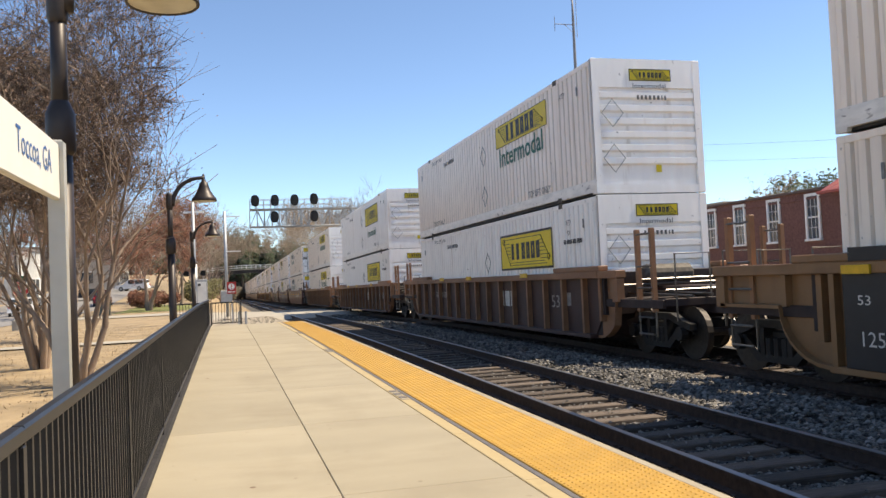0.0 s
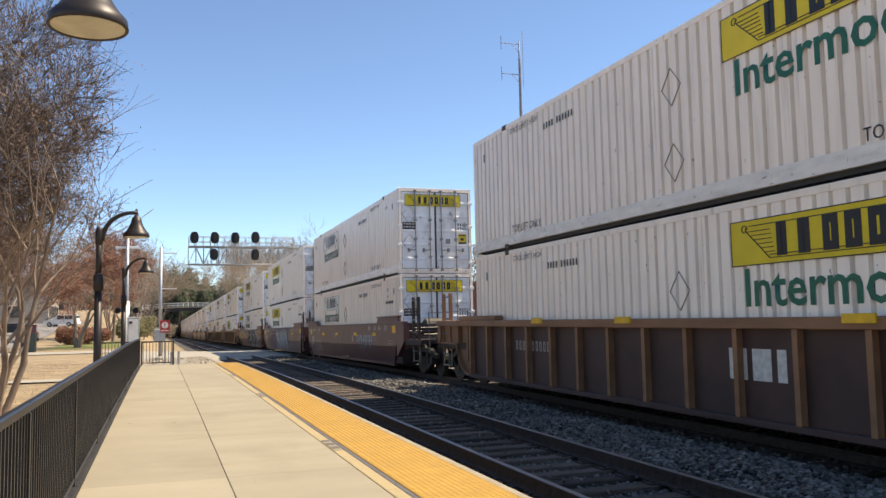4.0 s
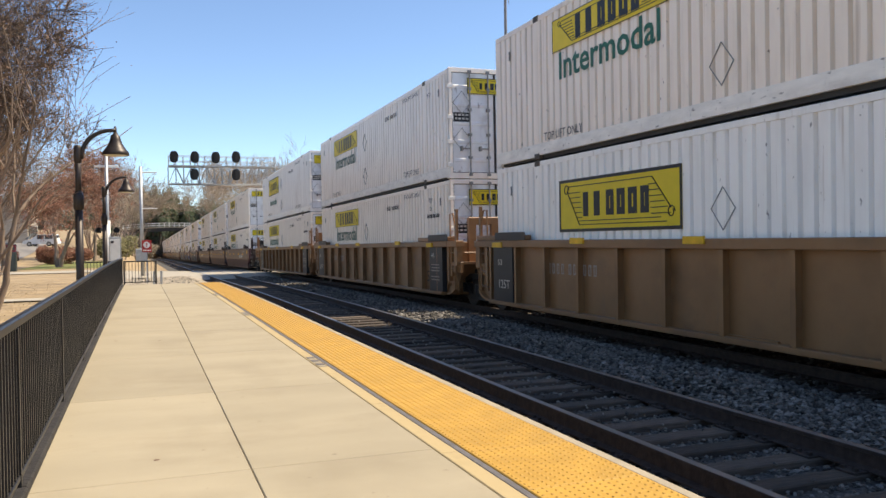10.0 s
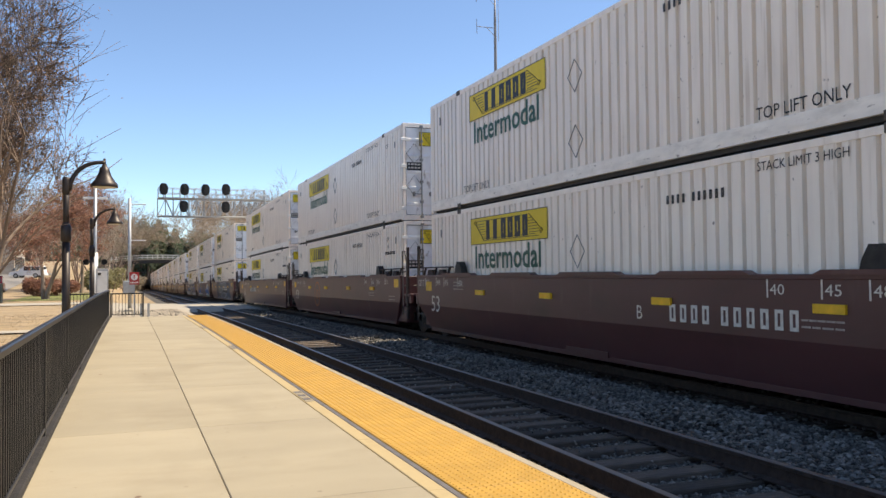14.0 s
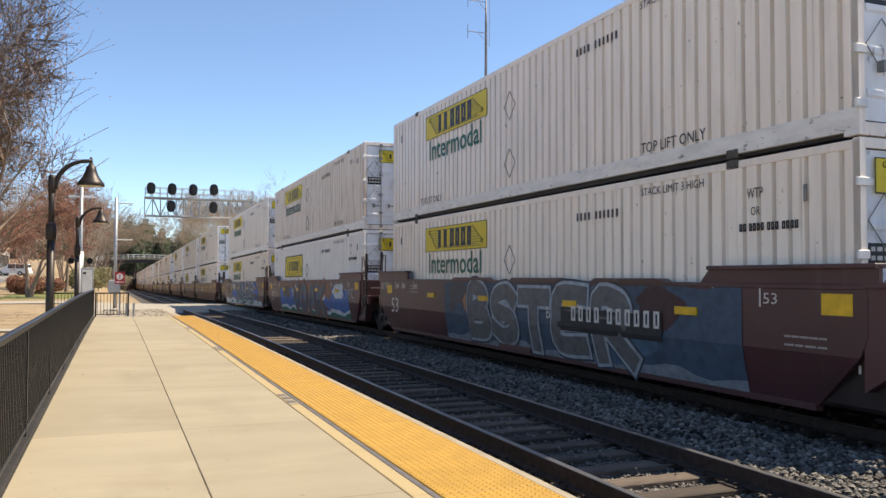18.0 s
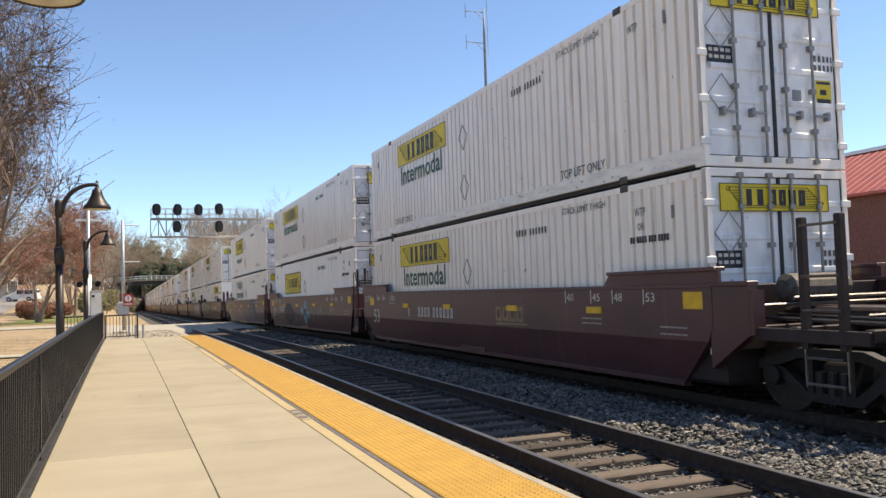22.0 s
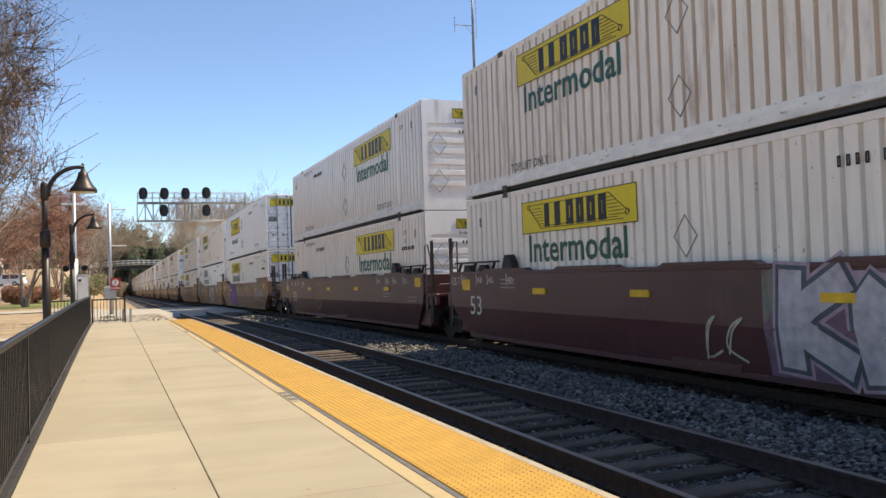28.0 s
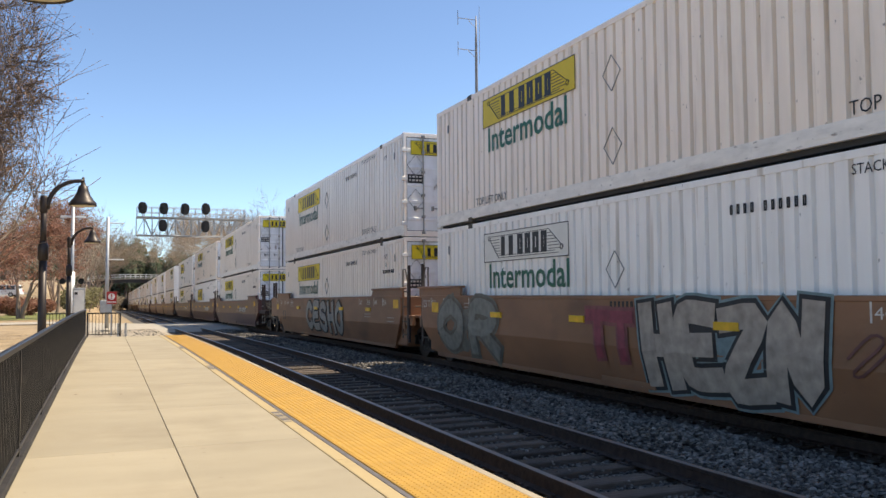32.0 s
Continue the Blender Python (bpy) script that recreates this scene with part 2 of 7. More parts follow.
        if smooth:
            me.polygons.foreach_set("use_smooth", [True] * len(me.polygons))
        return me


def part(name, m, material, parent=None, label="", smooth=False, at=None):
    """One mesh object, under a thing or a part. m: an M, or mesh data to share."""
    ob = new(name, m.mesh(name, material, smooth) if isinstance(m, M) else m)
    ob.parent = parent
    if at is not None:
        ob.matrix_basis = at
    if label:
        tagged(ob, label)
    return ob


def thing(name, label, category, at=None, group="", kind=""):
    ob = new(name)
    ob.empty_display_size = 0.2
    if at is not None:
        ob.matrix_basis = at
    return tagged(ob, label, category, group, kind)


def word(text, size, material, wide=None, bold=0.0):
    """Mesh data of a line of writing in the x-z plane, facing -y, its left foot at the origin."""
    cu = bpy.data.curves.new("writing", "FONT")
    cu.body, cu.size, cu.resolution_u = text, size, 2
    cu.offset = bold * size
    ob = bpy.data.objects.new("writing", cu)
    scene.collection.objects.link(ob)
    bpy.context.view_layer.update()
    me = bpy.data.meshes.new_from_object(ob)
    bpy.data.objects.remove(ob)
    me.transform(Matrix.Rotation(radians(90), 4, "X"))
    if wide:
        w = max(v.co.x for v in me.vertices)
        me.transform(Matrix.Diagonal((wide / w, 1, 1, 1)))
    me.materials.clear()
    me.materials.append(material)
    return me


# ---- lie of the land ----
def drop(y):
    """How far the line falls below the platform's level, towards the cutting."""
    return 0.0125 * (0 if y < 15 else (y - 15) ** 2 / 40 if y < 35 else y - 25)


TOR = -0.22
NEAR_C, FAR_C = 4.68, 8.93
PLAT_X, FENCE_X, END_Y = 3.03, -0.64, 33.6


def ramp01(a, b, v):
    u = min(1, max(0, (v - a) / (b - a)))
    return u * u * (3 - 2 * u)


def land(x, y):
    """Height of the ground."""
    z = -0.46 - drop(min(y, 340))
    if x < -0.8:
        left = -0.30 - 0.35 * drop(min(y, 80)) + ramp01(85, 150, y) * 2.4 * ramp01(-7, -14, x) + ramp01(150, 330, y) * 5.0 * ramp01(-4, -16, x)
        z = z + (left - z) * ramp01(-0.8, -2.0, x)
    if x > 11.5:
        right = -0.5 + ramp01(90, 260, y) * 6.5 * ramp01(13, 26, x)
        z = z + (right - z) * ramp01(11.5, 14, x)
    return z


# ---- ground ----
def build_ground():
    xs = [-600, -300, -150, -90, -60, -45, -35, -30, -26, -23, -20, -18, -16, -14, -12, -10.5, -9, -7.5, -6, -4.5, -3, -2, -1.4, -0.8, 2, 5, 8, 11.5, 12.8, 14, 17, 20, 23, 26, 30, 40, 60, 100, 200, 400, 700]
    ys = [-300, -100, -40, -10, 0, 8, 15, 20, 25, 30, 35, 40, 46, 52, 58, 64, 70, 76, 82, 88, 94, 100, 108, 116, 124, 132, 140, 150, 165, 180, 200, 220, 240, 260, 280, 300, 340, 400, 600, 1000, 2500]
    m = M()
    for y in ys:
        for x in xs:
            m.v.append((x, y, land(x, y) - (0.05 if 3 < x < 11 else 0)))
    w = len(xs)
    for j in range(len(ys) - 1):
        for i in range(w - 1):
            m.f.append((j * w + i, j * w + i + 1, (j + 1) * w + i + 1, (j + 1) * w + i))
    tagged(part("ground", m, LAWN, smooth=True), "dry tan dormant lawn and dirt ground", "ground", kind="structure")

    def sheet(name, label, material, x0, x1, y0, y1, lift, nx=10, ny=14):
        m = M()
        for j in range(ny + 1):
            for i in range(nx + 1):
                x, y = x0 + (x1 - x0) * i / nx, y0 + (y1 - y0) * j / ny
                m.v.append((x, y, land(x, y) + lift))
        for j in range(ny):
            for i in range(nx):
                a = j * (nx + 1) + i
                m.f.append((a, a + 1, a + nx + 2, a + nx + 1))
        return tagged(part(name, m, material, smooth=True), label, name.replace("_", " "), kind="structure")

    sheet("ballast_bed", "grey crushed stone ballast under two railway tracks", BALLAST, 2.4, 11.4, -40, 340, 0.0, 6, 120)
    sheet("lawn", "patch of short green grass beside the street", GRASS, -9.5, -2.0, 74, 104, 0.03, 8, 20)
    sheet("street", "pale worn asphalt street running beside the lawn", ASPHALT, -26, -13, 20, 170, 0.03, 16, 60)
    sheet("pavement", "concrete footpath across the dry lawn", PATH_M, -13, -0.9, 28.6, 30.0, 0.05, 20, 2)
    sheet("pavement", "wide concrete footpath leading to the crossing", PATH_M, -14, 0.5, 60, 66, 0.05, 24, 4)
    bank = M()
    for j, y in enumerate((END_Y + 0.02, 36, 39, 42, 46, 52.2)):
        for x in (-1.6, 0.5, 2.6, 3.5):
            top = (-0.10, -0.16, -0.18, -0.2, -0.2, -0.21)[j] - drop(y)
            bank.v.append((x, y, top if x < 3 else land(x, y) + 0.02))
    for j in range(5):
        for i in range(3):
            a = j * 4 + i
            bank.f.append((a, a + 1, a + 5, a + 4))
    tagged(part("gravel_bank", bank, GRAVEL, smooth=True), "tan gravel ground between the platform and the crossing", "ground", kind="structure")
    road = M()
    for j, y in enumerate((50, 52, 60, 68, 70)):
        for x in (-1.5, 3.0, 11.3, 14, 40):
            road.v.append((x, y, TOR - drop(y) - (0.24 if j in (0, 4) else 0.01) if -1.5 < x < 12 else land(x, y) + 0.06))
    for j in range(4):
        for i in range(4):
            a = j * 5 + i
            road.f.append((a, a + 1, a + 6, a + 5))
    tagged(part("road", road, PATH_M), "pale concrete level crossing over both tracks", "road", kind="structure")


def build_platform():
    deck = thing("platform", "tan concrete station platform with a yellow tactile edge", "platform", kind="structure")
    # body under the paving
    ys = [-8, 0, 8, 15, 18, 21, 24, 27, 30, END_Y]
    m = M()
    for a, b in zip(ys, ys[1:]):
        za, zb = -drop(a), -drop(b)
        k = len(m.v)
        m.v += [(FENCE_X - 0.1, a, za - 0.012), (PLAT_X - 0.1, a, za - 0.012), (PLAT_X - 0.1, b, zb - 0.012), (FENCE_X - 0.1, b, zb - 0.012)]
        m.v += [(x, y, z - 0.7) for x, y, z in m.v[k : k + 4]]
        m.f += [(k, k + 1, k + 2, k + 3), (k + 1, k + 5, k + 6, k + 2), (k, k + 3, k + 7, k + 4)]
    m.f.append((len(m.v) - 6, len(m.v) - 5, len(m.v) - 1, len(m.v) - 2))
    part("base", m, JOINT, deck, "dark underside and joints of the platform")

    def strip(name, material, x0, x1, y0, y1, top, thick=0.1, gap=0.003, parent=deck, label="", c=0.006):
        mid = (y0 + y1) / 2
        m = M().box((x0, y0 - mid + gap, -thick), (x1, y1 - mid - gap, 0), c)
        s = math.atan2(drop(y0) - drop(y1), y1 - y0)
        return part(name, m, material, parent, label, at=pose(0, mid, top - (drop(y0) + drop(y1)) / 2, math.degrees(s)))

    joints = [8.19 - 2.95 * k for k in range(5, 0, -1)] + [8.19 + 2.95 * k for k in range(0, 9)]
    joints = [j for j in joints if -7 < j < END_Y - 0.6] + [END_Y]
    for a, b in zip(joints, joints[1:]):
        strip("slab", CONCRETE, FENCE_X - 0.05, 0.717, a, b, 0)
        strip("slab", CONCRETE, 0.723, 1.985, a, b, 0)
    y = -6.0
    while y < END_Y - 0.1:
        b = min(y + 1.85, END_Y)
        strip("border", CREAM, 1.99, 2.12, y, b, 0.002, gap=0.002, label="cream border strip")
        strip("seam", SEAM, 2.122, 2.175, y, b, 0.001, gap=0.0)
        y = b
    y, k = -6.0, 0
    while y < END_Y - 0.05:
        b = min(y + 0.92, END_Y)
        strip("tactile_tile", YELLOW, 2.178, 2.948, y, b, 0.006, gap=0.0015, label="yellow tactile warning tile")
        y = b
    y = -6.0
    while y < END_Y - 0.05:
        b = min(y + 3.05, END_Y)
        strip("edge_stone", KERB, 2.95, PLAT_X, y, b, 0.003, thick=0.28, label="pale concrete nosing")
        y = b
    side = M()
    for a, b in zip(ys, ys[1:]):
        side.face((PLAT_X - 0.06, a, -drop(a) - 0.27), (PLAT_X - 0.06, b, -drop(b) - 0.27), (PLAT_X - 0.06, b, -drop(b) - 0.75), (PLAT_X - 0.06, a, -drop(a) - 0.75))
    part("side_wall", side, WALLSIDE, deck, "shadowed concrete side of the platform")
    # raised domes of the warning tiles
    m = M()
    ring = [(math.cos(math.pi / 3 * j), math.sin(math.pi / 3 * j)) for j in range(6)]
    y = 1.5
    while y < END_Y - 0.04:
        z = 0.006 - drop(y)
        for i in range(13):
            x = 2.208 + i * 0.0592
            k = len(m.v)
            m.v += [(x + 0.014 * c, y + 0.014 * s, z) for c, s in ring] + [(x + 0.008 * c, y + 0.008 * s, z + 0.006) for c, s in ring]
            m.f += [(k + j, k + (j + 1) % 6, k + 6 + (j + 1) % 6, k + 6 + j) for j in range(6)] + [tuple(k + 6 + j for j in range(6))]
        y += 0.0592
    domes = part("domes", m.raw("domes", YELLOW), None, deck, "rows of raised yellow domes")
    tagged(domes, kind="stuff")
    # inscribed plates in the border: writing too small to read
    for y0 in (9.35, 16.6, 23.8):
        for j in range(6):
            part("letter_bar", M().box((2.005, -0.055, 0), (2.10, 0.055, 0.004), 0.001), SEAM if j % 2 else KERB, deck, "worn dark lettering plate", at=pose(0, y0 + 0.15 * j, 0.0035 - drop(y0)))
    for x, y in ((-0.33, 13.24), (0.30, 13.01), (0.14, 5.73)):
        part("drain_hole", M().lathe([(0.022, 0.0), (0.018, 0.002), (0.0, 0.002)], 10), JOINT, deck, at=pose(x, y, 0.001 - drop(y)))


def rail_mesh(length):
    """A flat-bottomed rail along y, its running surface at z = 0."""
    prof = [(-0.07, -0.17), (0.07, -0.17), (0.07, -0.158), (0.012, -0.14), (0.010, -0.045), (0.036, -0.034), (0.036, -0.006), (-0.036, -0.006), (-0.036, -0.034), (-0.010, -0.045), (-0.012, -0.14), (-0.07, -0.158)]
    return M().prism(prof, "y", -length / 2, length / 2)


def build_track(cx, name, label):
    tr = thing(name, label, "railway track", kind="structure")
    ys = [-40, 0, 15, 20, 25, 30, 35, 60, 100, 150, 220, 340]
    for sx in (-0.7525, 0.7525):
        for a, b in zip(ys, ys[1:]):
            L = math.hypot(b - a, drop(b) - drop(a))
            s = math.degrees(math.atan2(drop(a) - drop(b), b - a))
            at = pose(cx + sx, (a + b) / 2, TOR - (drop(a) + drop(b)) / 2, s)
            r = part("rail", rail_mesh(L), RAILRUST, tr, "rusty brown steel rail", at=at)
            # far rail heads keep the dark rail colour, in place of the train's shade
            if cx < 6:
                part("running_surface", M().box((-0.034, -L / 2, -0.006), (0.034, L / 2, 0.0), 0.002), RAILTOP, r, "polished rail head")
    rng = random.Random(7 if cx < 6 else 8)
    sleepers = [M().box((-1.3, -0.115, -0.17), (1.3, 0.115, 0), 0.012).mesh("tie", TIE) for _ in range(1)]
    plate = M().box((-0.17, -0.1, 0), (0.17, 0.1, 0.018), 0.004)
    for dx in (-0.12, 0.12):
        for dy in (-0.06, 0.06):
            plate.box((dx - 0.018, dy - 0.018, 0.018), (dx + 0.018, dy + 0.018, 0.045))
    plate = plate.mesh("tie_plate", STEEL)
    y, k = (1.0 if cx < 6 else -2.0), 0
    while y < 62:
        at = pose(cx + rng.uniform(-0.06, 0.06), y + rng.uniform(-0.03, 0.03), TOR - drop(y) - 0.174 + rng.uniform(-0.014, 0.0), rng.uniform(-1, 1), 0, rng.uniform(-1.2, 1.2))
        t = part("tie", sleepers[0], None, tr, at=at)
        if y < 34:
            for sx in (-0.7525, 0.7525):
                part("tie_plate", plate, None, t, at=pose(sx, 0, 0))
        y += 0.53
    rest = M()
    while y < 200:
        z = TOR - drop(y) - 0.175
        rest.box((cx - 1.3, y - 0.11, z - 0.1), (cx + 1.3, y + 0.11, z))
        y += 0.53
    tagged(part("far_ties", rest.raw("far_ties", TIE), None, tr, "distant wooden ties"), kind="stuff")


def build_ballast_stones():
    """Loose stones, thickest where the camera stands nearest."""
    rng = random.Random(3)
    m = M()
    shapes = []
    for _ in range(14):
        pts = []
        for z, r in ((-0.45, 0.75), (0.35, 0.85), (0.8, 0.35)):
            n = 5 if z < 0.8 else 3
            a0 = rng.uniform(0, 6)
            pts.append([((r * rng.uniform(0.7, 1.2)) * math.cos(a0 + 6.283 * j / n), (r * rng.uniform(0.7, 1.2)) * math.sin(a0 + 6.283 * j / n), z * rng.uniform(0.7, 1.2)) for j in range(n)])
        v = pts[0] + pts[1] + pts[2]
        f = [(j, (j + 1) % 5, 5 + (j + 1) % 5, 5 + j) for j in range(5)]
        f += [(5, 6, 10), (6, 7, 11, 10), (7, 8, 11), (8, 9, 12, 11), (9, 5, 10, 12), (10, 11, 12)]
        shapes.append((v, f))

    def scatter(x0, x1, y0, y1, per, zf, lo, hi):
        for _ in range(int((x1 - x0) * (y1 - y0) * per)):
            x, y = rng.uniform(x0, x1), rng.uniform(y0, y1)
            s = rng.uniform(lo, hi)
            v, f = rng.choice(shapes)
            a, tx = rng.uniform(0, 6.283), rng.uniform(-0.5, 0.5)
            c, sn = math.cos(a) * s, math.sin(a) * s
            z = zf(x, y)
            k = len(m.v)
            m.v += [(x + px * c - py * sn, y + px * sn + py * c, z + (pz + tx * px) * s * 0.8) for px, py, pz in v]
            m.f += [tuple(k + i for i in g) for g in f]

    def bed(x, y):
        return land(x, y) + 0.02 + rng.uniform(0, 0.035)

    def crib(x, y):
        return land(x, y) - 0.005 + rng.uniform(0, 0.022)

    def shoulder(x, y):
        u = (x - 5.6) / 2.1
        return land(x, y) + 0.02 + 0.13 * math.sin(math.pi * min(1, max(0, u))) * (0.6 + 0.4 * math.sin(y * 1.7)) + rng.uniform(0, 0.04)

    scatter(5.85, 7.75, 4, 14, 420, shoulder, 0.022, 0.05)
    scatter(5.85, 7.75, 14, 30, 260, shoulder, 0.025, 0.055)
    scatter(5.85, 7.75, 30, 60, 70, shoulder, 0.03, 0.07)
    scatter(3.1, 5.95, 3, 14, 330, crib, 0.016, 0.034)
    scatter(3.1, 5.95, 14, 30, 190, crib, 0.018, 0.036)
    scatter(3.1, 5.95, 3, 30, 9, lambda x, y: land(x, y) + 0.075, 0.014, 0.028)
    scatter(7.7, 10.3, 6, 30, 60, bed, 0.025, 0.05)
    scatter(-0.5, 2.6, END_Y + 0.1, 50, 14, lambda x, y: -0.17 - drop(y) + rng.uniform(-0.03, 0.03), 0.015, 0.04)
    scatter(2.6, 3.4, END_Y + 0.1, 52, 90, lambda x, y: -0.17 - drop(y) if x < 2.6 else land(x, y) + 0.03, 0.02, 0.045)
    tagged(part("ballast_stones", m.raw("ballast_stones", STONE), None, None), "loose grey crushed stone beside the rails", "ballast", kind="stuff")


# ---- platform furniture ----
def build_fence():
    picket = M().box((-0.012, -0.012, 0.09), (0.012, 0.012, 1.005)).mesh("picket", BLACKPAINT)
    y, k = -3.2, 0
    bays = 13
    step = (END_Y - 0.45 - y) / bays
    for b in range(bays):
        y0 = y + b * step
        z = -drop(y0 + step / 2)
        s = math.degrees(math.atan2(drop(y0) - drop(y0 + step), step))
        f = thing("fence_panel", "black painted steel picket fence panel on the platform edge", "fence", pose(FENCE_X, y0 + step / 2, z, s), "platform fence panels")
        h = step / 2
        part("top_rail", M().box((-0.026, -h, 1.005), (0.026, h, 1.062), 0.010), BLACKPAINT, f)
        part("bottom_rail", M().box((-0.018, -h, 0.10), (0.018, h, 0.135), 0.004), BLACKPAINT, f)
        post = part("post", M().box((-0.022, -h - 0.022, 0), (0.022, -h + 0.022, 1.0), 0.004), BLACKPAINT, f)
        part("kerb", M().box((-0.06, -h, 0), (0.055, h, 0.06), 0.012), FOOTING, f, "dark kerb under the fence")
        n = 27
        for i in range(n):
            part("picket", picket, None, f, at=pose(0, -h + step * (i + 0.5) / n, 0))

    def run(x0, x1, yy, height, label):
        f = thing("fence_panel", label, "fence", pose((x0 + x1) / 2, yy, -drop(yy)), "platform fence panels")
        h = (x1 - x0) / 2
        part("top_rail", M().box((-h, -0.025, height - 0.05), (h, 0.025, height), 0.008), BLACKPAINT, f)
        part("bottom_rail", M().box((-h, -0.015, 0.08), (h, 0.015, 0.11), 0.004), BLACKPAINT, f)
        for x in (-h, h):
            part("post", M().box((x - 0.03, -0.03, 0), (x + 0.03, 0.03, height), 0.005), BLACKPAINT, f)
        pk = M().box((-0.009, -0.009, 0.10), (0.009, 0.009, height - 0.03)).mesh("picket", BLACKPAINT)
        n = max(4, int((x1 - x0) / 0.115))
        for i in range(n):
            part("picket", pk, None, f, at=pose(-h + (x1 - x0) * (i + 0.5) / n, 0, 0))

    run(FENCE_X + 0.05, 0.57, END_Y + 0.15, 0.93, "short black picket fence across the platform end")
    run(-2.1, FENCE_X - 0.06, END_Y + 0.6, 0.93, "short black picket fence beside the ramp")


def build_lamps():
    def one():
        L = thing("street_lamp", "dark bronze platform lamp with a hanging bell shade", "street lamp", pose(0, 0, 0), "platform lamps")
        part("post", M().tube([(0, 0, 0), (0, 0, 2.35)], [0.066, 0.062], 16), BRONZE, L, smooth=True)
        part("base", M().lathe([(0.16, 0), (0.16, 0.05), (0.10, 0.12), (0.08, 0.3), (0.07, 0.34)], 16), BRONZE, L, smooth=True)
        part("upper_post", M().tube([(0, 0, 2.3), (0, 0, 3.28)], [0.05, 0.045], 14), BRONZE, L, smooth=True)
        part("collar", M().lathe([(0.06, 2.25), (0.085, 2.28), (0.085, 2.50), (0.06, 2.56), (0.05, 2.58)], 14), BRONZE, L, smooth=True)
        part("cap", M().lathe([(0.0, 3.36), (0.05, 3.35), (0.062, 3.30), (0.062, 3.08), (0.05, 3.05)], 14), BRONZE, L, smooth=True)
        arc = [(0.05 + 0.50 * (1 - math.cos(a)) , 0, 3.12 + 0.50 * math.sin(a)) for a in [math.pi / 2 * i / 9 for i in range(10)]] + [(0.62, 0, 3.625)]
        part("arm", M().tube(arc, [0.042 - 0.001 * i for i in range(len(arc))], 12), BRONZE, L, smooth=True)
        sh = part("shade", M().lathe([(0.0, 3.60), (0.03, 3.60), (0.045, 3.55), (0.075, 3.53), (0.09, 3.46), (0.12, 3.38), (0.17, 3.30), (0.215, 3.25), (0.222, 3.20), (0.215, 3.19), (0.20, 3.20)], 26, (0.60, 0, 0)), BRONZE, L, "bell-shaped bronze shade", smooth=True)
        part("finial", M().lathe([(0.0, 3.70), (0.022, 3.68), (0.026, 3.58), (0.03, 3.56)], 10, (0.60, 0, 0)), BRONZE, sh, smooth=True)
        part("lens", M().lathe([(0.205, 3.20), (0.15, 3.185), (0.0, 3.175)], 22, (0.60, 0, 0)), LENS, sh, "frosted glass lens", smooth=True)
        return L

    first = one()
    first.matrix_basis = pose(-0.92, 4.85, 0.03)
    for y in (14.95, 25.1):
        copy_thing(first, pose(-0.92, y, -0.18 - drop(y)))


def build_station_sign():
    S = thing("station_sign", "pale station name sign on a grey metal post", "sign", pose(-0.87, 4.42, -0.3))
    part("post", M().box((-0.042, -0.042, 0), (0.042, 0.042, 2.60), 0.012), GREYPOST, S)
    panel = part("panel", M().box((-0.02, -1.62, 2.27), (0.02, -0.05, 2.575), 0.006), SIGN_W, S, "pale cream name board")
    w = part("lettering", word("Toccoa, GA", 0.175, SIGN_BLUE, 0.74), None, panel, "blue town name", at=pose(0.0225, -1.0, 2.385, 0, 0, 90))
    part("post", M().box((-0.042, -1.705, 0), (0.042, -1.62, 2.60), 0.012), GREYPOST, S)


